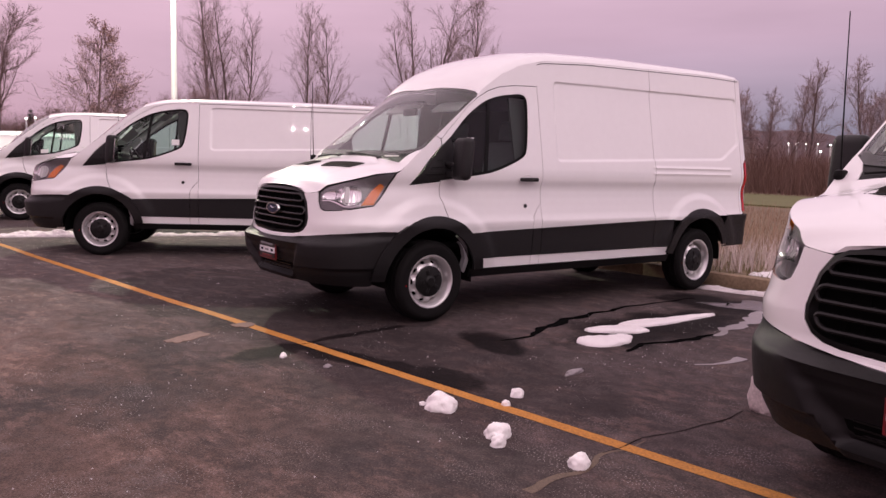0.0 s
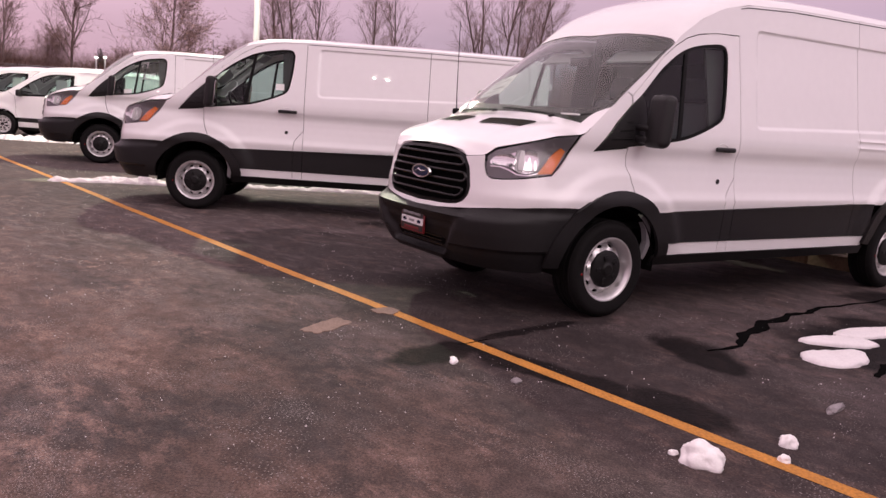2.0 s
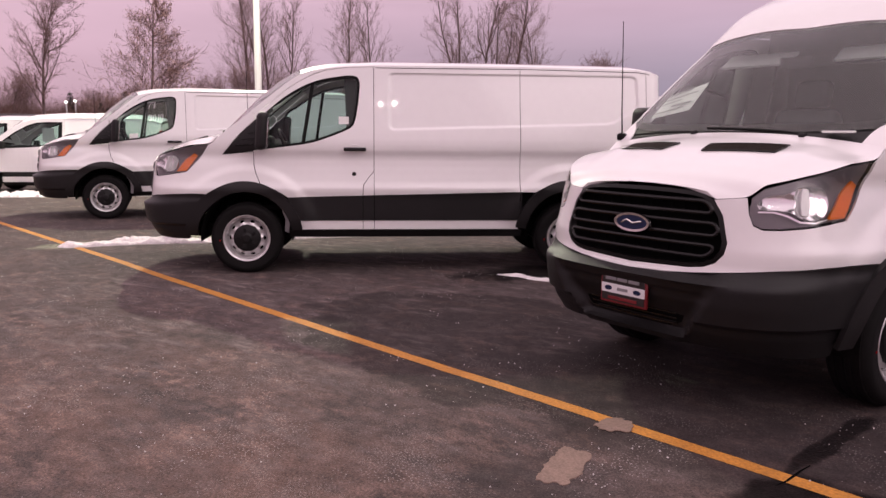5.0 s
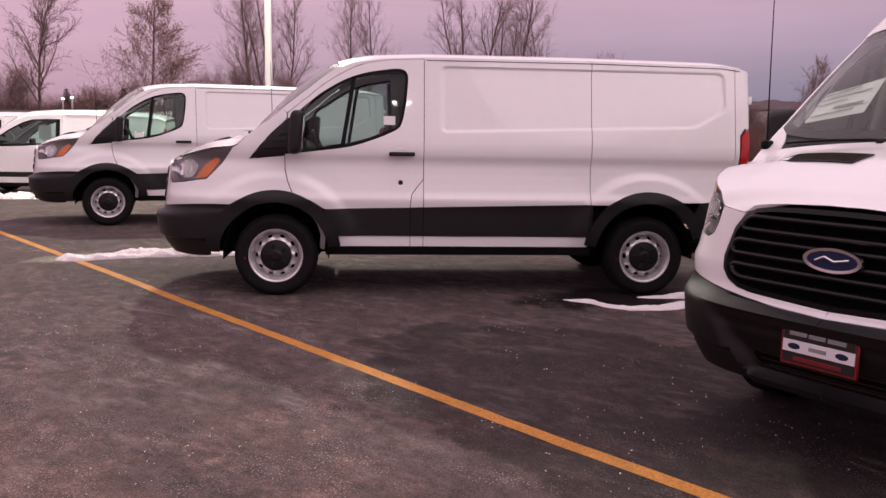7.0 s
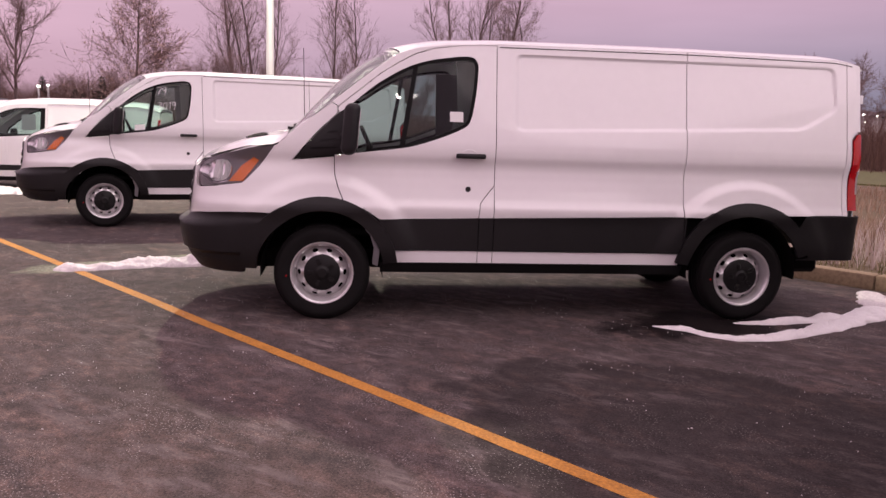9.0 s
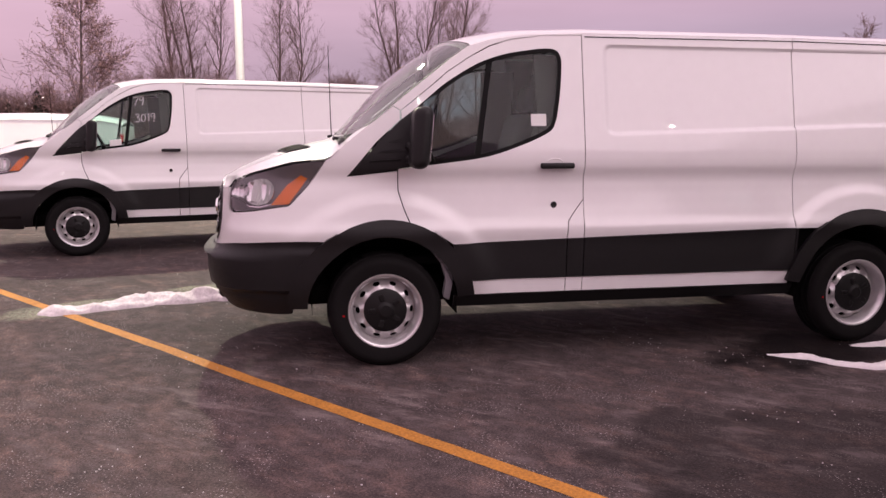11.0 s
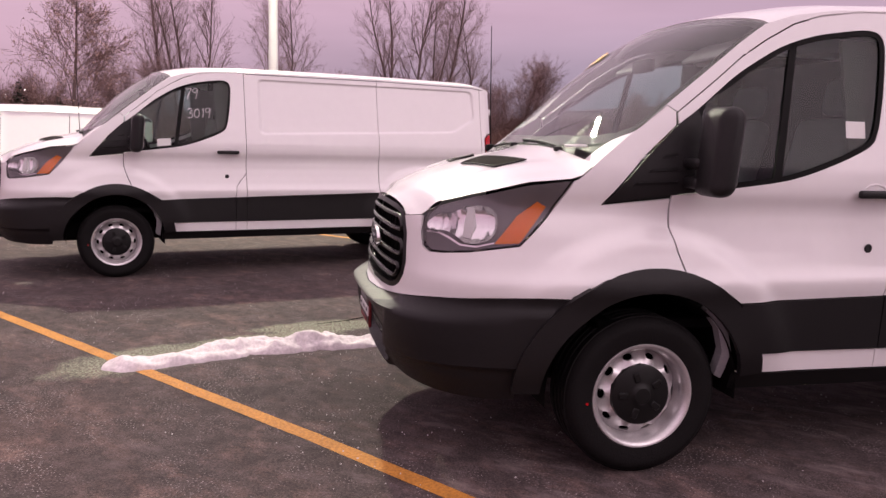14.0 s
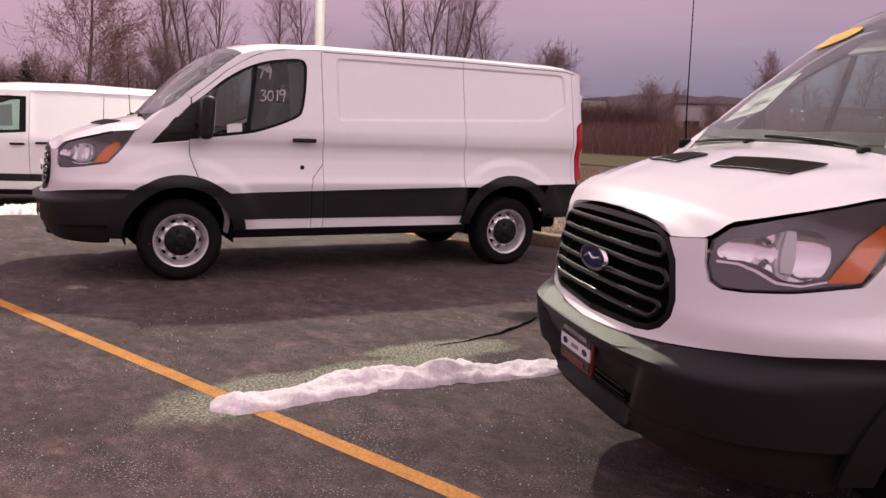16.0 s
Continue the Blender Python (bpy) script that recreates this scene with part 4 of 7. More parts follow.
    mast = [(-0.865, -0.225, 1.39), (-0.87, -0.231, 1.55), (-0.875, -0.236, 1.85), (-0.878, -0.242, 2.15)]
    aerial = mesh_object("aerial", *tube(mast, [0.006, 0.004, 0.003, 0.0025], 6), M_SEAL, van)
    part("aerial_foot", box_bm(-0.865, -0.228, 1.40, 0.05, 0.06, 0.05, 0.015, 2), M_SEAL, aerial)
    # badge and front plate
    by, bz = NOSE(0.955) - 0.022, 0.955
    badge_v = []
    for rx, rz, o in ((0.125, 0.052, 0.0), (0.121, 0.050, -0.014), (0.104, 0.038, -0.013)):
        badge_v += [(rx * math.cos(2 * math.pi * i / 32), by + o, bz + rz * math.sin(2 * math.pi * i / 32)) for i in range(32)]
    fs = [(k * 32 + i, k * 32 + (i + 1) % 32, (k + 1) * 32 + (i + 1) % 32, (k + 1) * 32 + i) for k in range(2) for i in range(32)]
    badge = mesh_object("badge", badge_v, fs, M_CHROME, van, "chrome-edged blue oval badge")
    mesh_object("badge_field", [(0.105 * math.cos(2 * math.pi * i / 32), by - 0.011, bz + 0.039 * math.sin(2 * math.pi * i / 32)) for i in range(32)], [tuple(range(32))], M_BADGE, badge, smooth=False)
    mesh_object("badge_bar", *tube([(-0.07, by - 0.012, bz - 0.006), (-0.03, by - 0.013, bz + 0.012), (0.01, by - 0.013, bz - 0.004), (0.07, by - 0.012, bz + 0.008)], 0.005, 6), M_CHROME, badge)
    py = NOSE(0.6) + 0.020
    plate = part("front_plate", box_bm(0, py, 0.600, 0.325, 0.014, 0.178, 0.004, 1), M_PRED, van, "red-edged black and white dealer plate")
    part("plate_field", box_bm(0, py - 0.005, 0.600, 0.298, 0.012, 0.152, 0.002, 1), M_PBLACK, plate)
    part("plate_band", box_bm(0, py - 0.007, 0.592, 0.300, 0.012, 0.050, 0.001, 1), M_PWHITE, plate)
    for x, w, z in ((-0.085, 0.075, 0.645), (-0.005, 0.07, 0.644), (0.077, 0.075, 0.643), (0.0, 0.20, 0.541)):
        part("plate_bar", box_bm(x, py - 0.009, z, w, 0.012, 0.017, 0.001, 1), M_TAN if z > 0.6 else M_PRED, plate)
    part("plate_bar", box_bm(0, py - 0.009, 0.592, 0.074, 0.012, 0.016, 0.001, 1), M_TAN, plate)
    for x in (-0.1, 0.1):
        v = [(x + 0.027 * math.cos(2 * math.pi * i / 16), py - 0.0135, 0.592 + 0.013 * math.sin(2 * math.pi * i / 16)) for i in range(16)]
        mesh_object("plate_oval", v, [tuple(range(16))], M_BADGE, plate, smooth=False)
    # underside, axles
    part("underbody", box_bm(0, 1.65 + extra / 2, 0.42, 1.16, 5.0 + extra, 0.16, 0.03, 1), M_UNDER, van)
    part("floor_pan", box_bm(0, 1.7 + extra / 2, 0.50, 1.76, 2.1 + extra, 0.10, 0.02, 1), M_UNDER, van)
    for y in (0.0, ax):
        mesh_object("axle", *tube([(-0.72, y, 0.35), (0.72, y, 0.35)], 0.05, 10), M_UNDER, van)
    # cab: dashboard, wheel, seats, partition, floor
    dash = part("dashboard", box_bm(0, 0.03, 1.17, 1.60, 0.42, 0.34, 0.09, 3), M_DASH, van)
    part("binnacle", box_bm(0.40, 0.12, 1.33, 0.36, 0.20, 0.10, 0.04, 3), M_DASH, dash)
    vs, fs = [], []
    wheel_pts = [(0.40 + 0.185 * math.cos(a), 0.36 - 0.075 * math.sin(a), 1.27 + 0.17 * math.sin(a)) for a in np.linspace(0, 2 * math.pi, 25)]
    sw = mesh_object("steering_wheel", *tube(wheel_pts, 0.016, 8, False), M_SEAL, van)
    part("wheel_hub", box_bm(0.40, 0.35, 1.265, 0.20, 0.05, 0.11, 0.02, 2, None), M_SEAL, sw)
    for x in (0.42, -0.42):
        seat = part("seat", box_bm(x, 0.80, 0.92, 0.50, 0.50, 0.20, 0.06, 3), M_SEAT, van)
        tilt = Matrix.Translation((x, 1.08, 0.95)) @ Matrix.Rotation(radians(-14), 4, "X")
        part("seat_back", box_bm(0, 0, 0.33, 0.48, 0.14, 0.68, 0.06, 3, tilt), M_SEAT, seat)
        part("head_rest", box_bm(0, 0.01, 0.79, 0.26, 0.10, 0.19, 0.045, 3, tilt), M_SEAT, seat)
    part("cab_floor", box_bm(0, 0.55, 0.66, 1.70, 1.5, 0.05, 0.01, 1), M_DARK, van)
    part("partition", box_bm(0, 1.42, 1.28, 1.42, 0.03, 1.30, 0.01, 1), M_TRIM, van)
    # mirror inside, visors
    for x in (0.40, -0.40):
        part("sun_visor", box_bm(0, 0, 0, 0.50, 0.02, 0.15, 0.008, 2, pose(x, 0.56, 1.91, -55, 0, 0)), M_VISOR, van)
    part("inner_mirror", box_bm(0, 0.36, 1.86, 0.22, 0.03, 0.07, 0.012, 2), M_SEAL, van)
    # window sticker on the screen's passenger side
    vs = [T(u, y) for u, y in ((-0.86, -0.10), (-0.50, -0.10), (-0.50, 0.08), (-0.86, 0.08))]
    vs = [(x, y + 0.012, z - 0.014) for x, y, z in vs]
    price = mesh_object("price_sheet", vs, [(0, 1, 2, 3)], M_PAPER, van, "white printed sheet behind the windscreen", smooth=False)
    for k, (a, b, w) in enumerate(((-0.84, -0.62, 0.012), (-0.84, -0.54, 0.008), (-0.84, -0.66, 0.008), (-0.72, -0.54, 0.016), (-0.84, -0.58, 0.008))):
        y = 0.06 - 0.032 * k
        pv = [(x, yy + 0.008, z - 0.009) for x, yy, z in (T(a, y - w), T(b, y - w), T(b, y), T(a, y))]
        mesh_object("print_bar", pv, [(0, 1, 2, 3)], M_TAN, price, smooth=False)
    return van, sh

# ---- ground and setting ----
ROW = 37.5          # the bay line's heading, degrees
KERB = 35.7         # the kerb's heading


def ground_material():
    """Worn asphalt: salt haze, pale grit, damp patches, broad darker zones, fine stone relief."""
    m = bpy.data.materials.new("asphalt")
    m.use_nodes = True
    n, l = m.node_tree.nodes, m.node_tree.links
    b = n["Principled BSDF"]
    co = n.new("ShaderNodeNewGeometry")

    def noise_at(scale, detail=6, rough=0.6, vec=None, dist=0.0):
        k = n.new("ShaderNodeTexNoise")
        k.inputs["Scale"].default_value, k.inputs["Detail"].default_value, k.inputs["Roughness"].default_value, k.inputs["Distortion"].default_value = scale, detail, rough, dist
        l.new(vec or co.outputs["Position"], k.inputs["Vector"])
        return k.outputs["Fac"]

    def remap(val, a, c, lo=0.0, hi=1.0):
        k = n.new("ShaderNodeMapRange")
        k.interpolation_type = "SMOOTHSTEP"
        for name, v in (("From Min", a), ("From Max", c), ("To Min", lo), ("To Max", hi)):
            k.inputs[name].default_value = v
        l.new(val, k.inputs["Value"])
        return k.outputs["Result"]

    def math2(op, a, c):
        k = n.new("ShaderNodeMath")
        k.operation = op
        for i, v in enumerate((a, c)):
            if isinstance(v, (int, float)):
                k.inputs[i].default_value = v
            else:
                l.new(v, k.inputs[i])
        return k.outputs[0]

    def mix(fac, a, c):
        k = n.new("ShaderNodeMix")
        k.data_type = "RGBA"
        l.new(fac, k.inputs["Factor"])
        for key, v in (("A", a), ("B", c)):
            if isinstance(v, tuple):
                k.inputs[key].default_value = (*v, 1)
            else:
                l.new(v, k.inputs[key])
        return k.outputs["Result"]

    # coordinates along and across the bay line
    rot = n.new("ShaderNodeVectorRotate")
    rot.rotation_type = "Z_AXIS"
    rot.inputs["Angle"].default_value = -radians(ROW)
    l.new(co.outputs["Position"], rot.inputs["Vector"])
    sep = n.new("ShaderNodeSeparateXYZ")
    l.new(rot.outputs[0], sep.inputs[0])
    stretch = n.new("ShaderNodeMapping")
    stretch.inputs["Scale"].default_value = (0.62, 1.05, 1.0)
    l.new(rot.outputs[0], stretch.inputs[0])
    across = math2("ADD", sep.outputs["Y"], math2("MULTIPLY", noise_at(0.5, 4), 1.6))
    aisle = remap(across, -0.2, -2.4)                      # driven aisle: more salt and dust
    base = mix(noise_at(0.7, 6, 0.65), (0.036, 0.0288, 0.0286), (0.084, 0.0655, 0.0645))
    dust = mix(noise_at(2.3, 5), (0.098, 0.060, 0.049), (0.176, 0.108, 0.088))
    aisle = math2("MULTIPLY", aisle, math2("MULTIPLY", remap(sep.outputs["X"], 0.5, 6.5, 0.42, 1.02), remap(sep.outputs["X"], 6.8, 9.8, 1.0, 0.5)))   # most in the middle of the row
    fac = math2("MULTIPLY", aisle, remap(noise_at(1.1, 8, 0.72, stretch.outputs[0], 0.15), 0.36, 0.62))
    col = mix(math2("MULTIPLY", fac, 0.80), base, dust)
    # flaky film of dried salt and dust, broken at hand size
    flake = math2("MULTIPLY", remap(noise_at(6.0, 10, 0.80, stretch.outputs[0]), 0.46, 0.64), remap(noise_at(1.3, 4, 0.6), 0.34, 0.62))
    col = mix(math2("MULTIPLY", flake, remap(aisle, 0.0, 1.0, 0.34, 0.70)), col, (0.275, 0.176, 0.147))
    # salt streaks over everything
    streak = remap(noise_at(2.2, 10, 0.78, stretch.outputs[0], 0.15), 0.50, 0.72)
    col = mix(math2("MULTIPLY", streak, remap(aisle, 0.0, 0.9, 0.32, 0.75)), col, (0.155, 0.126, 0.120))
    # stones of the mix
    vor = n.new("ShaderNodeTexVoronoi")
    vor.inputs["Scale"].default_value = 95
    l.new(co.outputs["Position"], vor.inputs["Vector"])
    stone = math2("MULTIPLY", remap(vor.outputs["Distance"], 0.05, 0.6, 0.86, 1.12), math2("MULTIPLY", remap(noise_at(85, 6, 0.75), 0.34, 0.66, 0.62, 1.38), remap(noise_at(9, 6, 0.7), 0.32, 0.68, 0.78, 1.26)))
    st = n.new("ShaderNodeMix")
    st.data_type, st.blend_type = "RGBA", "MULTIPLY"
    st.inputs["Factor"].default_value = 1.0
    l.new(col, st.inputs["A"])
    l.new(stone, st.inputs["B"])
    col = st.outputs["Result"]
    # pale grit in drifts
    vg = n.new("ShaderNodeTexVoronoi")
    vg.voronoi_dimensions = "2D"
    vg.inputs["Scale"].default_value = 42
    l.new(co.outputs["Position"], vg.inputs["Vector"])
    grit = math2("MULTIPLY", remap(vg.outputs["Distance"], 0.17, 0.10), remap(noise_at(2.6, 8, 0.75, stretch.outputs[0]), 0.47, 0.62))
    col = mix(math2("MULTIPLY", grit, 0.8), col, (0.42, 0.37, 0.36))
    # dried salt bloom: fine pale specks crowded in streaky patches
    vf = n.new("ShaderNodeTexVoronoi")
    vf.voronoi_dimensions = "2D"
    vf.inputs["Scale"].default_value = 150
    l.new(co.outputs["Position"], vf.inputs["Vector"])
    patch = remap(noise_at(1.7, 9, 0.74, stretch.outputs[0], 0.15), 0.50, 0.62)
    lone = n.new("ShaderNodeSeparateColor")
    l.new(vf.outputs["Color"], lone.inputs[0])
    bloom = math2("MULTIPLY", math2("MULTIPLY", patch, remap(vf.outputs["Distance"], 0.42, 0.14)), remap(lone.outputs[0], 0.35, 0.95))
    col = mix(math2("MULTIPLY", bloom, remap(aisle, 0.0, 0.9, 0.5, 0.85)), col, (0.40, 0.335, 0.315))
    # scraped chalky scores where vans have been driven in
    turn = n.new("ShaderNodeMapping")
    turn.vector_type = "TEXTURE"
    turn.inputs["Location"].default_value = (1.9, 1.15, 0)
    turn.inputs["Rotation"].default_value = (0, 0, radians(50))
    l.new(co.outputs["Position"], turn.inputs[0])
    thin = n.new("ShaderNodeMapping")
    thin.inputs["Scale"].default_value = (1.5, 4.0, 1.0)
    l.new(turn.outputs[0], thin.inputs[0])
    reach = n.new("ShaderNodeVectorMath")
    reach.operation = "LENGTH"
    l.new(turn.outputs[0], reach.inputs[0])
    score = math2("MULTIPLY", remap(noise_at(1.6, 10, 0.72, thin.outputs[0], 0.2), 0.48, 0.68), remap(reach.outputs["Value"], 5.0, 1.5))
    col = mix(math2("MULTIPLY", math2("MULTIPLY", score, remap(noise_at(0.9, 5, 0.6), 0.40, 0.58)), 0.75), col, (0.235, 0.19, 0.185))
    # crusted salt beside the melting ridge; the lamp's green light is put into its colour
    salt = None
    for cx, cy, rx, ry, a in ((-1.25, -2.35, 0.62, 0.30, 120), (-2.0, -1.2, 0.55, 0.22, 100), (-1.6, -1.7, 0.7, 0.22, 110)):
        mp = n.new("ShaderNodeMapping")
        mp.vector_type = "TEXTURE"
        mp.inputs["Location"].default_value = (cx, cy, 0)
        mp.inputs["Rotation"].default_value = (0, 0, radians(a))
        mp.inputs["Scale"].default_value = (rx, ry, 1)
        l.new(co.outputs["Position"], mp.inputs[0])
        ln = n.new("ShaderNodeVectorMath")
        ln.operation = "LENGTH"
        l.new(mp.outputs[0], ln.inputs[0])
        d = math2("ADD", ln.outputs["Value"], math2("MULTIPLY", math2("SUBTRACT", noise_at(4.0, 6, 0.7), 0.5), 1.1))
        w = remap(d, 1.1, 0.7)
        salt = w if salt is None else math2("MAXIMUM", salt, w)
    crust = math2("MULTIPLY", salt, remap(noise_at(60, 4, 0.7), 0.44, 0.58, 0.15, 1.0))
    col = mix(math2("MULTIPLY", crust, 0.85), col, (0.34, 0.37, 0.26))
    # damp patches, where snow has melted
    wet = None
    for cx, cy, rx, ry, a in ((6.95, 3.95, 0.40, 0.22, 35), (6.5, 3.42, 0.75, 0.18, 50), (5.95, 4.45, 0.42, 0.24, 20), (5.3, 6.1, 1.3, 0.5, 125), (4.2, 7.2, 0.8, 0.5, 40), (1.05, 2.95, 0.85, 0.42, 100), (6.25, 2.78, 0.50, 0.17, 130), (5.62, 3.42, 0.62, 0.07, 128), (-2.6, 0.4, 1.0, 0.25, 75)):
        mp = n.new("ShaderNodeMapping")
        mp.vector_type = "TEXTURE"
        mp.inputs["Location"].default_value = (cx, cy, 0)
        mp.inputs["Rotation"].default_value = (0, 0, radians(a))
        mp.inputs["Scale"].default_value = (rx, ry, 1)
        l.new(co.outputs["Position"], mp.inputs[0])
        ln = n.new("ShaderNodeVectorMath")
        ln.operation = "LENGTH"
        l.new(mp.outputs[0], ln.inputs[0])
        d = math2("ADD", ln.outputs["Value"], math2("MULTIPLY", math2("SUBTRACT", noise_at(2.6, 5), 0.5), 1.5))
        w = remap(d, 1.25, 0.65)
        wet = w if wet is None else math2("MAXIMUM", wet, w)
    # broad darker zones in front of and beside the tall van, colour only
    darker_zone = None
    for cx, cy, rx, ry, a, k in ((4.9, 2.75, 1.9, 0.7, 37, 0.34), (6.4, 3.7, 1.9, 0.9, 40, 0.55), (8.0, 2.7, 2.8, 1.3, 37, 0.35)):
        mp = n.new("ShaderNodeMapping")
        mp.vector_type = "TEXTURE"
        mp.inputs["Location"].default_value = (cx, cy, 0)
        mp.inputs["Rotation"].default_value = (0, 0, radians(a))
        mp.inputs["Scale"].default_value = (rx, ry, 1)
        l.new(co.outputs["Position"], mp.inputs[0])
        ln = n.new("ShaderNodeVectorMath")
        ln.operation = "LENGTH"
        l.new(mp.outputs[0], ln.inputs[0])
        d = math2("ADD", ln.outputs["Value"], math2("MULTIPLY", math2("SUBTRACT", noise_at(1.4, 6), 0.5), 1.3))
        w = remap(d, 1.25, 0.55, 0.0, k)
        darker_zone = w if darker_zone is None else math2("MAXIMUM", darker_zone, w)
    # smooth darker patch with a sharp edge between the bays
    mp = n.new("ShaderNodeMapping")
    mp.vector_type = "TEXTURE"
    mp.inputs["Location"].default_value = (3.85, 2.45, 0)
    mp.inputs["Rotation"].default_value = (0, 0, radians(40))
    mp.inputs["Scale"].default_value = (2.1, 1.25, 1)
    l.new(co.outputs["Position"], mp.inputs[0])
    ln = n.new("ShaderNodeVectorMath")
    ln.operation = "LENGTH"
    l.new(mp.outputs[0], ln.inputs[0])
    d = math2("ADD", ln.outputs["Value"], math2("MULTIPLY", math2("SUBTRACT", noise_at(1.9, 6, 0.55), 0.5), 0.6))
    darker_zone = math2("MAXIMUM", darker_zone, remap(d, 1.05, 0.98, 0.0, 0.56))
    dark = n.new("ShaderNodeMix")
    dark.data_type, dark.blend_type = "RGBA", "MULTIPLY"
    l.new(math2("MAXIMUM", wet, darker_zone), dark.inputs["Factor"])
    l.new(col, dark.inputs["A"])
    dark.inputs["B"].default_value = (0.15, 0.15, 0.155, 1)
    l.new(dark.outputs["Result"], b.inputs["Base Color"])
    rough = math2("SUBTRACT", 0.85, math2("MULTIPLY", wet, 0.2))
    l.new(rough, b.inputs["Roughness"])
    bp = n.new("ShaderNodeBump")
    l.new(math2("SUBTRACT", 0.16, math2("MULTIPLY", wet, 0.10)), b.inputs["Specular IOR Level"])
    bp.inputs["Strength"].default_value, bp.inputs["Distance"].default_value = 0.42, 0.005
    l.new(math2("ADD", vor.outputs["Distance"], noise_at(40, 4)), bp.inputs["Height"])
    l.new(bp.outputs["Normal"], b.inputs["Normal"])
    return m


def island_mat(name, cols, rough=0.9):
    """Colour that differs from blade to blade."""
    m = bpy.data.materials.new(name)
    m.use_nodes = True
    n, l = m.node_tree.nodes, m.node_tree.links
    g, r = n.new("ShaderNodeNewGeometry"), n.new("ShaderNodeValToRGB")
    l.new(g.outputs["Random Per Island"], r.inputs[0])
    el = r.color_ramp.elements
    el[0].color, el[1].color = (*cols[0], 1), (*cols[-1], 1)
    for i, c in enumerate(cols[1:-1]):
        e = el.new((i + 1) / (len(cols) - 1))
        e.color = (*c, 1)
    l.new(r.outputs[0], n["Principled BSDF"].inputs["Base Color"])
    n["Principled BSDF"].inputs["Roughness"].default_value = rough
    return m


M_ASPHALT = ground_material()
M_FIELD = mat("dry_field", (0.15, 0.11, 0.065), 0.95, var=0.35, scale=0.4)
M_MOWN = mat("mown_grass", (0.125, 0.125, 0.045), 0.95, var=0.35, scale=0.6)
M_LINE = mat("orange_line", (0.48, 0.205, 0.03), 0.75, var=0.4, scale=7, bump=0.4, bscale=120)
M_KERB = mat("kerb_concrete", (0.30, 0.22, 0.14), 0.9, var=0.3, scale=3, bump=0.4, bscale=80)
M_TAR = mat("crack_tar", (0.006, 0.0058, 0.006), 0.85, var=0.3, scale=6, spec=0.0)
M_CRACK = mat("dusty_crack", (0.022, 0.018, 0.017), 0.9, var=0.4, scale=9, spec=0.0)
M_DEBRIS = mat("flattened_board", (0.22, 0.152, 0.122), 0.9, var=0.35, scale=10)
M_SNOW = mat("old_snow", (0.70, 0.65, 0.65), 0.7, var=0.22, scale=5, bump=0.7, bscale=22)
M_CLEAN = mat("white_snow", (0.87, 0.84, 0.84), 0.6, var=0.08, scale=6, bump=0.25, bscale=60)
M_LUMP = mat("fresh_snow", (0.93, 0.91, 0.89), 0.6, var=0.05, scale=9, bump=0.5, bscale=45)
M_SNOWD = mat("dirty_snow", (0.55, 0.47, 0.46), 0.7, var=0.3, scale=6, bump=0.7, bscale=22)
M_DIRT = mat("dried_dirt", (0.13, 0.095, 0.07), 0.95, var=0.4, scale=14)
M_GRAIN = mat("salt", (0.50, 0.46, 0.46), 0.6)
M_PUDDLE = mat("meltwater", (0.075, 0.068, 0.071), 0.25, var=0.3, scale=5, spec=0.5)
M_SLUSH = mat("slush", (0.26, 0.235, 0.24), 0.3, var=0.3, scale=6, bump=0.3, bscale=40)
M_REED = island_mat("dry_reeds", [(0.26, 0.17, 0.115), (0.36, 0.25, 0.18), (0.20, 0.125, 0.08), (0.42, 0.31, 0.245)])
M_GRASS = island_mat("verge_grass", [(0.20, 0.15, 0.07), (0.13, 0.13, 0.045), (0.30, 0.23, 0.13)])
M_PALE = island_mat("pale_reeds", [(0.60, 0.49, 0.46), (0.66, 0.57, 0.55), (0.46, 0.34, 0.28)])
M_BRUSH = island_mat("brush_twigs", [(0.14, 0.078, 0.062), (0.20, 0.118, 0.092), (0.10, 0.058, 0.047)])
M_BARK = mat("bark", (0.165, 0.12, 0.113), 0.9, var=0.3, scale=3)
M_TWIG = mat("twigs", (0.26, 0.178, 0.165), 0.9, var=0.2, scale=3)
M_LEAF = island_mat("dead_leaves", [(0.44, 0.29, 0.24), (0.52, 0.37, 0.31), (0.36, 0.23, 0.18)])
M_NEEDLE = island_mat("needles", [(0.018, 0.028, 0.016), (0.03, 0.042, 0.02), (0.014, 0.02, 0.013)])
M_POLE = mat("white_pole", (0.72, 0.72, 0.71), 0.45, var=0.05, scale=3)
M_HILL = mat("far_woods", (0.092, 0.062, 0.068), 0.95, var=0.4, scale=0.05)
M_WALL = mat("pale_wall", (0.45, 0.43, 0.42), 0.8, var=0.1, scale=0.5)
M_ROOFING = mat("grey_roof", (0.16, 0.15, 0.16), 0.8, var=0.15, scale=0.5)
M_LAMPGLOW = glow_mat("lamp_glow", (1.0, 0.97, 0.85), 14.0)

structure = lambda ob: tagged(ob, kind="structure")

structure(part("ground", box_bm(0, 0, -0.56, 2400, 2400, 1.0), M_FIELD))
structure(part("car_park", box_bm(-26, -30, -0.03, 150, 60, 0.06, m=pose(3.3, 7.98, 0, 0, 0, KERB)), M_ASPHALT))
structure(part("verge", box_bm(-20, 2.0, -0.03, 160, 3.4, 0.30, m=pose(3.3, 7.98, 0, 0, 0, KERB)), M_FIELD))
structure(part("mown_strip", box_bm(-20, 28, -0.03, 260, 13.0, 0.06, m=pose(3.3, 7.98, 0, 0, 0, KERB)), M_MOWN))
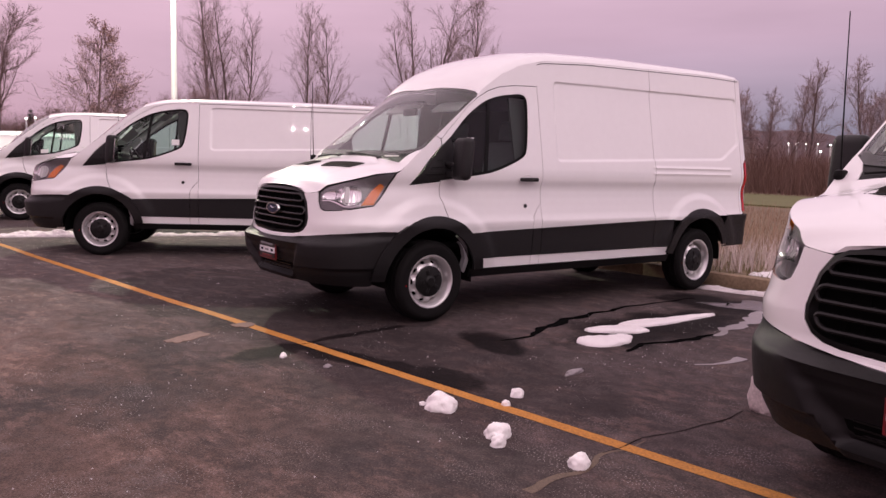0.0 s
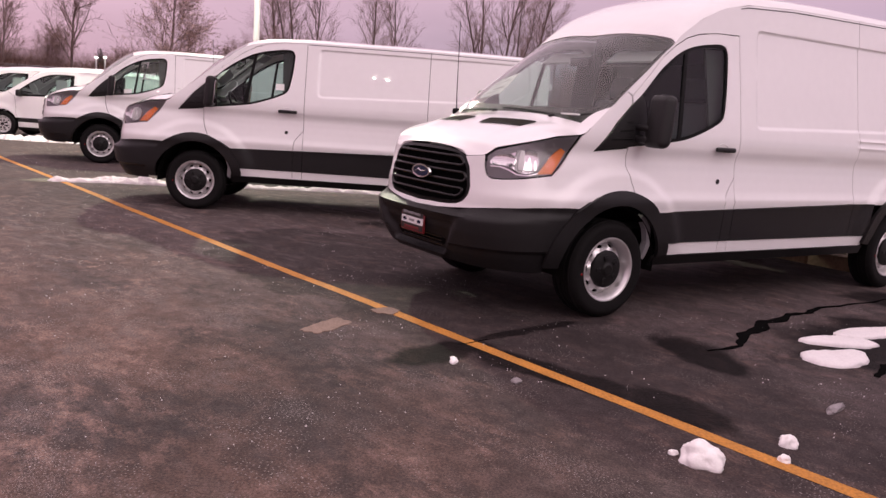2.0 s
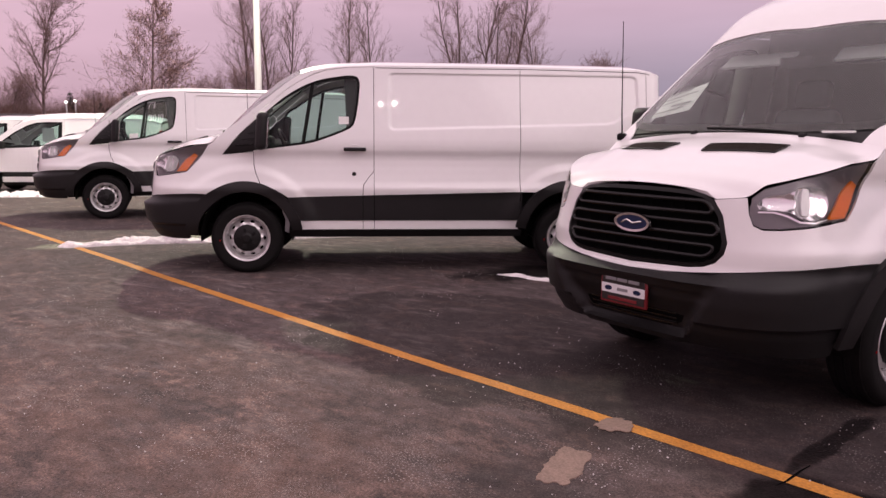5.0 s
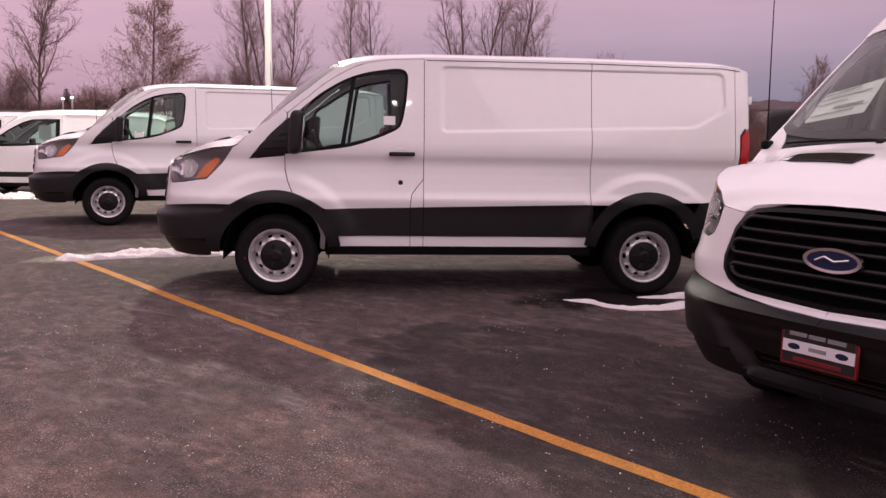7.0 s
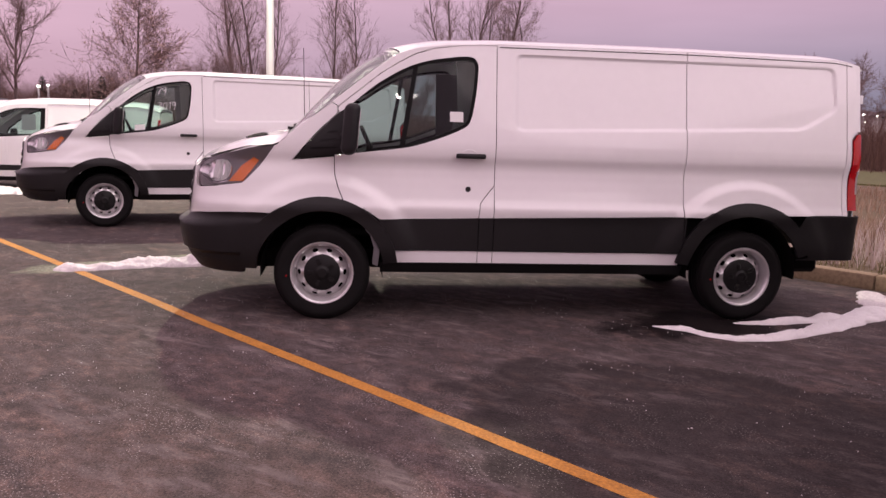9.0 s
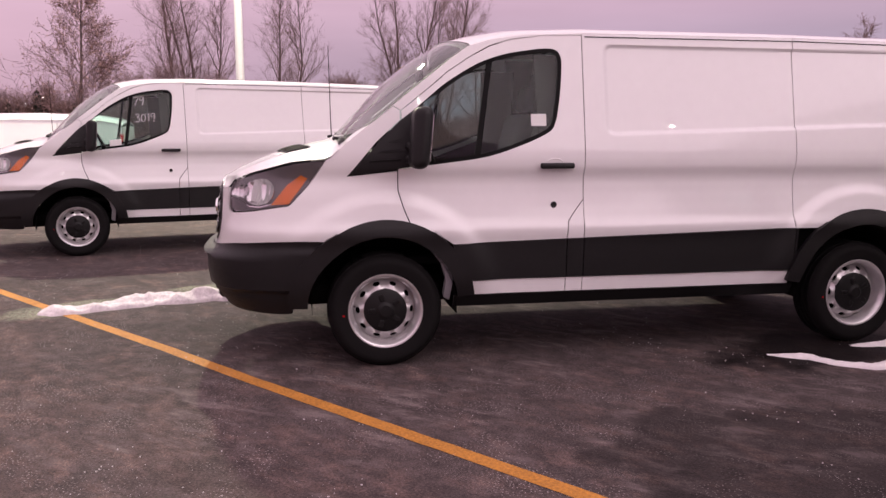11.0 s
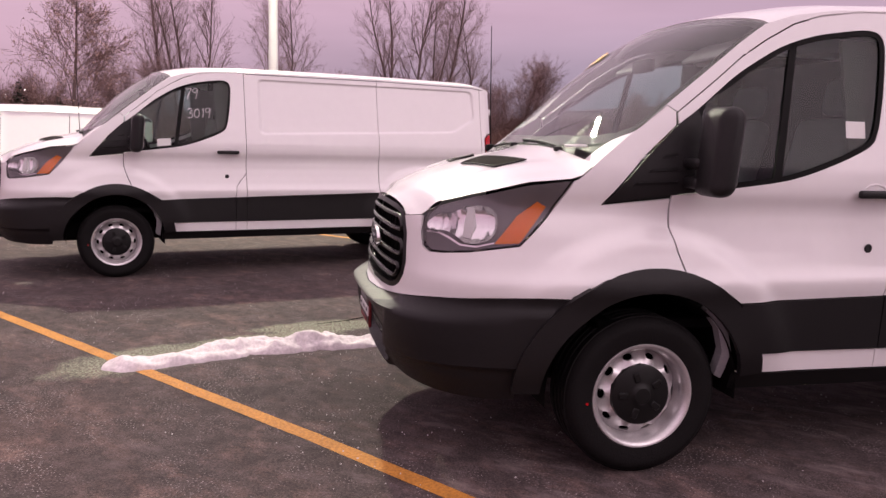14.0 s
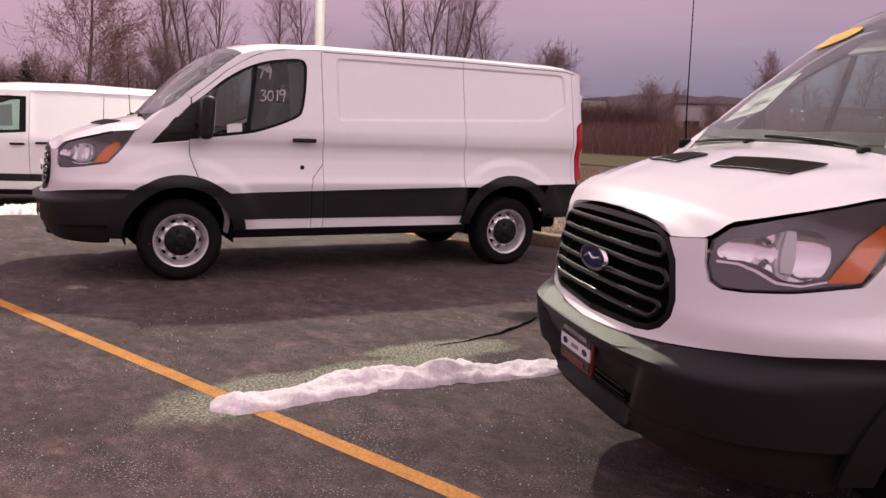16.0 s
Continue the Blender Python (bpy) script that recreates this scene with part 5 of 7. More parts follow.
for i in range(-26, 10):
    k = box_bm(i * 3.0, 0.09, 0.045, 2.988, 0.17, 0.21, 0.02, 2, m=pose(3.3, 7.98, 0, 0, 0, KERB))
    structure(part("kerb", k, M_KERB))


# painted line with a slightly uneven, worn edge
vs, fs = [], []
d = Vector((math.cos(radians(ROW)), math.sin(radians(ROW)), 0))
nrm = Vector((-d.y, d.x, 0))
for i in range(241):
    p = Vector((0, -1.60, 0.0025)) + d * (-18 + i * 0.14)
    along = -18 + i * 0.14
    sway = 0.008 * noise.noise(Vector((i * 0.03, 3.1, 0))) - 0.024 * smooth(0.2, 1.4, along) * smooth(6.4, 5.2, along)
    for sgn in (-1, 1):
        vs.append(p + nrm * (sway + sgn * (0.046 + 0.006 * noise.noise(Vector((i * 0.7, sgn * 5.0, 1))))))
for i in range(240):
    fs.append((2 * i, 2 * i + 2, 2 * i + 3, 2 * i + 1))
structure(mesh_object("bay_line", vs, fs, M_LINE, smooth=False))
d2 = Vector((0.73, 0.683, 0))
n2 = Vector((-d2.y, d2.x, 0))
vs = [Vector((-7.6, -0.68, 0.0025)) + d2 * (-1.3 + 0.13 * (i // 2)) + n2 * (0.045 + 0.005 * noise.noise(Vector((i * 0.8, 2.0, 1)))) * (1 if i % 2 else -1) for i in range(42)]
structure(mesh_object("bay_line", vs, [(2 * i, 2 * i + 2, 2 * i + 3, 2 * i + 1) for i in range(20)], M_LINE, smooth=False))


def ribbon(name, path, widths, material, z=0.003, jitter=0.3, seed=0, label="", category=""):
    """A flat ragged streak lying on the asphalt."""
    pts = []
    for a, b in zip(path, path[1:]):
        n = max(2, int((Vector(b) - Vector(a)).length / 0.06))
        pts += [Vector(a).lerp(Vector(b), i / n) for i in range(n)]
    pts.append(Vector(path[-1]))
    vs, fs = [], []
    m = len(pts)
    for i, p in enumerate(pts):
        t = (pts[min(i + 1, m - 1)] - pts[max(i - 1, 0)]).normalized()
        nn = Vector((-t.y, t.x))
        w = float(np.interp(i / (m - 1), np.linspace(0, 1, len(widths)), widths))
        c = p + nn * 0.05 * noise.noise(Vector((i * 0.25, seed, 2)))
        for sgn in (1, -1):
            e = c + nn * sgn * w * 0.5 * (1 + jitter * 2 * noise.noise(Vector((i * 0.6, seed + sgn * 3.3, 0))))
            vs.append((e.x, e.y, z))
    for i in range(m - 1):
        fs.append((2 * i, 2 * i + 1, 2 * i + 3, 2 * i + 2))
    ob = mesh_object(name, vs, fs, material, smooth=False)
    return tagged(ob, label, category, kind="" if label else "structure")


TARRED = "black tar-filled crack across the asphalt"
ribbon("tarred_crack", [(5.88, 4.53), (5.72, 4.82), (5.42, 4.98), (5.0, 5.33), (4.37, 6.1), (3.84, 7.04)], [0.03, 0.07, 0.12, 0.07, 0.04, 0.04, 0.03], M_TAR, 0.003, 0.5, 1, TARRED, "crack")
ribbon("tarred_crack", [(6.25, 5.44), (6.0, 5.65), (5.88, 6.01), (5.64, 6.43)], [0.03, 0.06, 0.09, 0.04], M_TAR, 0.003, 0.5, 2, TARRED, "crack")
ribbon("tarred_crack", [(6.06, 2.91), (5.97, 3.03), (5.88, 3.16)], [0.006, 0.022, 0.006], M_TAR, 0.0032, 0.5, 3, TARRED, "crack")
ribbon("tarred_crack", [(-2.08, -1.24), (-2.18, -0.98), (-2.33, -0.74), (-2.53, -0.53), (-2.78, -0.28)], [0.008, 0.02, 0.04, 0.05, 0.03], M_TAR, 0.003, 0.5, 4, TARRED, "crack")
ribbon("tarred_crack", [(8.32, 4.57), (8.12, 4.87), (7.99, 5.14), (7.88, 5.35), (7.70, 5.65)], [0.004, 0.009, 0.007, 0.010, 0.004], M_CRACK, 0.0032, 0.5, 5, TARRED, "crack")
ribbon("dirt_streak", [(8.75, 4.1), (8.5, 4.4), (8.16, 4.86)], [0.05, 0.03, 0.01], M_DIRT, 0.0022, 0.6, 6, "tan dirt streak dried on the asphalt", "dirt streak")


def flat_patch(corners, label, z=0.004, thick=0.004, seed=0):
    """A trodden piece of board: straight torn edges with small nicks."""
    pts, m = [], len(corners)
    for c in range(m):
        a, b = Vector(corners[c]), Vector(corners[(c + 1) % m])
        across = Vector((b.y - a.y, a.x - b.x)).normalized()
        for i in range(14):
            f = i / 14
            p = a.lerp(b, f) + across * (0.030 * noise.noise(Vector((f * 2.2, c * 3.1, seed))) + 0.014 * noise.noise(Vector((f * 9, c * 3.1, seed)))) * math.sin(math.pi * f) ** 0.5
            pts.append((p.x, p.y, z))
    n = len(pts)
    vs = pts + [(x, y, z - thick) for x, y, z in pts]
    fs = [tuple(range(n))] + [(i, n + i, n + (i + 1) % n, (i + 1) % n) for i in range(n)]
    if area2(corners) < 0:
        fs = [f[::-1] for f in fs]
    return tagged(mesh_object("flattened_carton", vs, fs, M_DEBRIS, smooth=False), label, "litter")


flat_patch([(5.94, 1.945), (5.74, 2.047), (5.593, 2.144), (5.678, 2.24), (5.897, 2.153), (5.998, 2.049)], "flattened tan carton lying on the asphalt", seed=1)
flat_patch([(5.352, 2.35), (5.267, 2.433), (5.26, 2.516), (5.354, 2.544), (5.444, 2.504), (5.435, 2.404)], "torn tan carton scrap on the orange line", z=0.007, seed=2)


# ---- snow ----
def snow_strip(path, widths, heights, material, label, seed=0.0):
    """A ploughed ridge of old snow, lumpy across and along."""
    pts = []
    for a, b in zip(path, path[1:]):
        n = max(2, int((Vector(b) - Vector(a)).length / 0.02))
        pts += [Vector(a).lerp(Vector(b), i / n) for i in range(n)]
    pts.append(Vector(path[-1]))
    m, k = len(pts), 21
    grid = np.linspace(0, 1, len(widths))
    vs, fs = [], []
    for i, p in enumerate(pts):
        t = (pts[min(i + 4, m - 1)] - pts[max(i - 4, 0)]).normalized()
        nn = Vector((-t.y, t.x))
        f = i / (m - 1)
        end = min(1, (i + 0.3) / 6, (m - 1 - i + 0.3) / 6)
        w = float(np.interp(f, grid, widths)) * (0.25 + 0.75 * end ** 0.5)
        h = float(np.interp(f, grid, heights)) * end ** 0.5
        for j in range(k):
            u = -1 + 2 * j / (k - 1)
            edge = 1 + 0.35 * noise.noise(Vector((p.x * 5, p.y * 5, seed + (9 if u > 0 else 0)))) + 0.22 * noise.noise(Vector((p.x * 17, p.y * 17, seed + (5 if u > 0 else 2))))
            x = p + nn * (u * w * 0.5 * edge)
            bump = 0.66 + 0.65 * noise.noise(Vector((x.x * 4.5, x.y * 4.5, seed))) + 0.32 * noise.noise(Vector((x.x * 11, x.y * 11, seed + 3))) + 0.20 * noise.noise(Vector((x.x * 26, x.y * 26, seed + 5))) + 0.12 * noise.noise(Vector((x.x * 60, x.y * 60, seed + 6)))
            z = h * max(0.0, 1 - abs(u) ** 2.2) ** 0.7 * max(0.12, bump)
            vs.append((x.x, x.y, z - (0.01 if abs(u) > 0.99 else 0)))
    for i in range(m - 1):
        for j in range(k - 1):
            fs.append((i * k + j, (i + 1) * k + j, (i + 1) * k + j + 1, i * k + j + 1))
    fs = [f[::-1] for f in fs]
    return tagged(mesh_object("snow_ridge", vs, fs, material, sharp=80), label, "snow")


snow_strip([(-1.08, -2.60), (-1.09, -2.4), (-1.2, -2.1), (-1.38, -1.75), (-1.42, -1.3), (-1.5, -0.75), (-1.75, 0.0), (-2.0, 1.0), (-2.2, 2.2), (-2.3, 3.6), (-2.2, 4.2)],
           [0.26, 0.27, 0.30, 0.18, 0.16, 0.17, 0.18, 0.22, 0.22, 0.2, 0.16], [0.08, 0.10, 0.10, 0.06, 0.06, 0.07, 0.08, 0.12, 0.11, 0.10, 0.07], M_SNOW, "long ridge of old snow between two parked vans")
snow_strip([(-8.9, -8.6), (-8.85, -7.4), (-8.95, -6.2), (-9.15, -5.2), (-9.3, -3.8), (-9.4, -2.2)], [0.3, 0.4, 0.45, 0.5, 0.4, 0.3], [0.10, 0.12, 0.14, 0.18, 0.13, 0.1], M_SNOW, "ridge of old snow along a parked compact van", 4.0)


def snow_lump(x, y, rx, ry, h, seed, label, material=None, turn=0.0):
    bm = bmesh.new()
    bmesh.ops.create_icosphere(bm, subdivisions=4, radius=1)
    for v in bm.verts:
        c = v.co.copy()
        k = 1 + 0.30 * noise.noise(c * 1.5 + Vector((seed, 0, 0))) + 0.08 * noise.noise(c * 3.0 + Vector((0, seed, 0))) + 0.07 * noise.noise(c * 9 + Vector((0, seed, 4)))
        a = c * k
        v.co = Vector((a.x * rx * 0.78, a.y * ry * 0.78, max(-0.01, (a.z + 0.25) * h * 0.8)))
    bm.transform(pose(x, y, 0, 0, 0, turn))
    return tagged(part("snow_lump", bm, material or M_LUMP, sharp=75), label, "snow")


LUMP = "small lump of melting snow on the asphalt"
snow_lump(7.60, 3.85, 0.12, 0.09, 0.095, 1.2, "rough lump of melting snow beside the orange line", turn=55)
snow_lump(8.05, 4.10, 0.085, 0.095, 0.075, 2.2, LUMP, turn=20)
snow_lump(8.19, 4.08, 0.045, 0.055, 0.055, 3.3, LUMP, turn=40)
snow_lump(8.48, 4.41, 0.062, 0.068, 0.065, 4.1, LUMP)
snow_lump(7.36, 4.35, 0.055, 0.055, 0.05, 5.2, LUMP)
snow_lump(7.54, 4.245, 0.035, 0.035, 0.03, 6.3, LUMP)
snow_lump(7.52, 3.76, 0.02, 0.03, 0.02, 6.9, LUMP)
snow_lump(6.40, 2.87, 0.055, 0.03, 0.03, 7.4, LUMP)
snow_lump(6.68, 3.19, 0.04, 0.035, 0.02, 8.1, LUMP, M_SLUSH)
snow_lump(6.85, 4.85, 0.14, 0.035, 0.03, 9.1, "thin sliver of melting snow on the asphalt", M_SLUSH, turn=132)
snow_lump(-3.05, 0.55, 0.10, 0.08, 0.07, 10.1, "lump of snow behind a parked van")
snow_lump(7.68, 5.92, 0.24, 0.26, 0.42, 11.1, "heap of dirty snow beside a van's bumper", M_SNOWD)


def snow_pad(outline, h, seed, label, material=None):
    """A flat, half-melted sheet of snow with a rounded edge."""
    edge = spline(outline, 12)
    n = len(edge)
    cx, cy = sum(p[0] for p in edge) / n, sum(p[1] for p in edge) / n
    vs, fs = [], []
    for k, (f, z) in enumerate(((1.0, -0.004), (0.985, 0.45), (0.93, 0.78), (0.8, 0.95), (0.6, 1.0), (0.3, 1.0))):
        for i, (x, y) in enumerate(edge):
            w = 1 + 0.10 * noise.noise(Vector((x * 9, y * 9, seed))) + 0.07 * noise.noise(Vector((x * 26, y * 26, seed)))
            px, py = cx + (x - cx) * f * w, cy + (y - cy) * f * w
            vs.append((px, py, h * z * (1 + 0.5 * noise.noise(Vector((px * 8, py * 8, seed))) + 0.2 * noise.noise(Vector((px * 25, py * 25, seed)))) if k else -0.004))
    for k in range(5):
        for i in range(n):
            j = (i + 1) % n
            fs.append((k * n + i, k * n + j, (k + 1) * n + j, (k + 1) * n + i))
    fs.append(tuple(5 * n + i for i in range(n)))
    if area2(edge) < 0:
        fs = [f[::-1] for f in fs]
    return tagged(mesh_object("snow_sheet", vs, fs, material or M_CLEAN, sharp=80), label, "snow")


# melted tongues of snow behind the tall van
TONGUE = "flat tongue of melting snow on wet asphalt"
snow_pad([(5.86, 5.16), (6.05, 5.16), (6.09, 5.36), (5.90, 5.60), (5.72, 5.62), (5.76, 5.36)], 0.028, 1.0, TONGUE)
snow_pad([(5.50, 5.33), (5.58, 5.42), (5.61, 5.74), (5.49, 5.90), (5.36, 5.74), (5.40, 5.5)], 0.028, 2.0, TONGUE)
snow_pad([(5.24, 5.71), (5.36, 5.84), (5.27, 6.10), (5.05, 6.45), (4.84, 6.77), (4.74, 6.79), (4.98, 6.29), (5.08, 5.95)], 0.024, 3.0, "long tapering tongue of melting snow on wet asphalt")
snow_strip([(3.12, 7.40), (3.3, 7.62), (3.55, 7.87), (3.83, 8.14), (4.3, 8.5), (5.2, 9.1)], [0.10, 0.2, 0.24, 0.2, 0.2, 0.2], [0.04, 0.05, 0.06, 0.06, 0.05, 0.05], M_SNOW, "ridge of old snow in the gutter along the kerb", 7.0)
on_verge = snow_strip([(2.80, 8.20), (2.95, 8.45), (3.2, 8.7), (3.5, 9.0), (4.0, 9.4)], [0.12, 0.40, 0.5, 0.5, 0.4], [0.05, 0.12, 0.14, 0.13, 0.1], M_CLEAN, "bank of snow on the grass behind the kerb", 9.0)
on_verge.location.z = 0.115
ribbon("slush_streak", [(5.70, 6.40), (5.38, 6.71), (5.05, 7.06), (4.69, 7.37), (4.50, 7.60)], [0.04, 0.12, 0.13, 0.18, 0.05], M_SLUSH, 0.0035, 0.5, 8, "grey streak of slush on the asphalt", "slush")
ribbon("slush_streak", [(6.63, 5.8), (6.56, 6.08), (6.45, 6.27)], [0.02, 0.05, 0.10], M_SLUSH, 0.0035, 0.5, 9, "grey streak of slush on the asphalt", "slush")
ribbon("slush_streak", [(4.10, 6.95), (4.32, 7.25), (4.25, 7.75), (4.15, 8.1)], [0.03, 0.42, 0.5, 0.1], M_PUDDLE, 0.0033, 0.4, 10, "shallow grey meltwater along the gutter", "meltwater")
# forked snow around the low van's rear wheel
FORK = "forked tongue of melting snow beside a rear wheel"
snow_strip([(1.10, 2.52), (1.24, 2.74), (1.42, 2.86)], [0.07, 0.09, 0.08], [0.035, 0.04, 0.035], M_CLEAN, FORK, 11.0)
snow_strip([(1.36, 2.78), (1.50, 3.0), (1.49, 3.25), (1.34, 3.6), (1.05, 4.1), (0.5, 4.9)], [0.10, 0.16, 0.18, 0.22, 0.34, 0.34], [0.035, 0.05, 0.05, 0.05, 0.06, 0.06], M_CLEAN, FORK, 12.0)
snow_strip([(1.00, 3.22), (1.02, 3.5), (0.97, 3.75), (0.80, 4.3)], [0.08, 0.12, 0.15, 0.2], [0.035, 0.045, 0.05, 0.05], M_CLEAN, FORK, 13.0)
snow_strip([(0.45, 4.85), (0.2, 5.0), (-0.3, 5.25)], [0.3, 0.3, 0.2], [0.035, 0.035, 0.03], M_SNOW, "dirty end of the snow beside the kerb", 8.0)


# ---- salt grains ----
rng = np.random.default_rng(8)
vs, fs = [], []
while len(vs) < 6 * 5200:
    u, v = rng.uniform(-9.5, 10.0), rng.uniform(-3.6, 3.4)
    a = radians(ROW)
    x, y = u * math.cos(a) - v * math.sin(a), -1.6 + u * math.sin(a) + v * math.cos(a)
    if rng.uniform() > smooth(-0.05, 0.45, noise.noise(Vector((x * 1.3, y * 1.3, 3.0))) + 0.5 * noise.noise(Vector((x * 4, y * 4, 7.0)))):
        continue
    r = 0.0016 + 0.0045 * rng.uniform() ** 4
    k = len(vs)
    sx, sy, rz = r * rng.uniform(0.7, 1.3), r * rng.uniform(0.7, 1.3), rng.uniform(0, 3.1)
    c, t_ = math.cos(rz), math.sin(rz)
    for px, py, pz in ((1, 0, 0.3), (0, 1, 0.3), (-1, 0, 0.3), (0, -1, 0.3), (0, 0, 1.2), (0, 0, -0.4)):
        vs.append((x + px * sx * c - py * sy * t_, y + px * sx * t_ + py * sy * c, 0.001 + pz * r))
    for i in range(4):
        fs += [(k + i, k + (i + 1) % 4, k + 4), (k + (i + 1) % 4, k + i, k + 5)]
tagged(mesh_object("salt_grains", vs, fs, M_GRAIN, smooth=False), "white road-salt grains scattered on the asphalt", "salt", kind="stuff")


# ---- dry verge, reeds, brush ----
def blades(name, count, region, height, width, lean, material, seed, label, category, clear=0.0):
    rng = np.random.default_rng(seed)
    u = rng.uniform(region[0], region[1], count)
    v = region[2] + (region[3] - region[2]) * rng.uniform(0, 1, count) ** 1.4
    h = rng.uniform(height[0], height[1], count) * (0.75 + 0.35 * np.sin(u * 1.3 + np.sin(v * 0.9) * 2))
    a = radians(KERB)
    x, y = 3.3 + u * math.cos(a) - v * math.sin(a), 7.98 + u * math.sin(a) + v * math.cos(a)
    if clear:
        keep = np.abs((x - 3.2) * math.sin(a) - (y - 8.7) * math.cos(a)) + 10 * (x < 2.75) > clear
        x, y, u, v, h = x[keep], y[keep], u[keep], v[keep], h[keep]
        count = len(x)
    th = rng.uniform(0, 2 * math.pi, count)
    lx, ly = rng.normal(0, lean, count) * h, rng.normal(0, lean, count) * h
    w = rng.uniform(width[0], width[1], count) * (1 + 0.03 * v)
    z0 = np.where(v < 3.7, 0.11, -0.07)
    ox, oy = np.cos(th) * w * 0.5, np.sin(th) * w * 0.5
    vs = np.empty((count, 5, 3))
    vs[:, 0] = np.stack([x - ox, y - oy, z0], 1)
    vs[:, 1] = np.stack([x + ox, y + oy, z0], 1)
    vs[:, 2] = np.stack([x + ox * 0.7 + lx * 0.4, y + oy * 0.7 + ly * 0.4, z0 + h * 0.55], 1)
    vs[:, 3] = np.stack([x - ox * 0.7 + lx * 0.4, y - oy * 0.7 + ly * 0.4, z0 + h * 0.55], 1)
    vs[:, 4] = np.stack([x + lx, y + ly, z0 + h], 1)
    i0 = np.arange(count) * 5
    quads = np.stack([i0, i0 + 1, i0 + 2, i0 + 3], 1).tolist()
    tris = np.stack([i0 + 3, i0 + 2, i0 + 4], 1).tolist()
    ob = mesh_object(name, vs.reshape(-1, 3).tolist(), quads + tris, material, smooth=False)
    return tagged(ob, label, category, kind="stuff")


blades("verge_grass", 16000, (-34, 8, 0.2, 3.4), (0.05, 0.22), (0.006, 0.012), 0.35, M_GRASS, 1, "short dry verge grass behind the kerb", "grass", 0.28)
blades("pale_grass", 14000, (-34, 9, 0.5, 2.4), (0.18, 0.48), (0.008, 0.016), 0.22, M_PALE, 4, "pale bleached grass behind the kerb", "grass", 0.28)
blades("field_grass", 60000, (-46, 14, 2.0, 18), (0.15, 0.42), (0.008, 0.018), 0.22, M_REED, 2, "dry brown grass on the field behind the kerb", "grass")


def brush_band(path, count, height, spread, seed, label):
    rng = np.random.default_rng(seed)
    seg = [(Vector(a), Vector(b)) for a, b in zip(path, path[1:])]
    ln = np.array([(b - a).length for a, b in seg])
    pick = rng.choice(len(seg), count, p=ln / ln.sum())
    f = rng.uniform(0, 1, count)
    vs, fs = [], []
    for i in range(count):
        a, b = seg[pick[i]]
        p = a.lerp(b, f[i])
        dirn = (b - a).normalized()
        p = p + Vector((-dirn.y, dirn.x)) * rng.normal(0, spread)
        clump = 0.85 + 0.35 * noise.noise(Vector((p.x * 0.12, p.y * 0.12, seed)))
        h = rng.uniform(height[0], height[1]) * clump
        th, w = rng.uniform(0, math.pi), rng.uniform(0.005, 0.017)
        ox, oy = math.cos(th) * w, math.sin(th) * w
        lx, ly = rng.normal(0, 0.42) * h, rng.normal(0, 0.42) * h
        k = len(vs)
        vs += [(p.x - ox, p.y - oy, -0.08), (p.x + ox, p.y + oy, -0.08), (p.x + lx * 0.5 + ox * 0.6, p.y + ly * 0.5 + oy * 0.6, h * 0.6), (p.x + lx * 0.5 - ox * 0.6, p.y + ly * 0.5 - oy * 0.6, h * 0.6), (p.x + lx, p.y + ly, h)]
        fs += [(k, k + 1, k + 2, k + 3), (k + 3, k + 2, k + 4)]
    return tagged(mesh_object("brush", vs, fs, M_BRUSH, smooth=False), label, "brush", kind="stuff")


brush_band([(-34, -42), (-50, -26), (-58, -14), (-60, 0), (-58, 14), (-50, 25), (-38, 33), (-20, 46), (-4, 60)], 170000, (1.2, 3.1), 4.0, 5, "dark leafless brush along the far side of the field")

brush_band([(-68, 12), (-67, 22), (-65, 33)], 60000, (2.4, 4.5), 2.5, 8, "tall dark leafless brush before a far hill")
brush_band([(-26, -52), (-46, -32), (-60, -20), (-66, -8)], 100000, (2.2, 4.8), 2.5, 6, "tall dark leafless thicket beyond the car park")


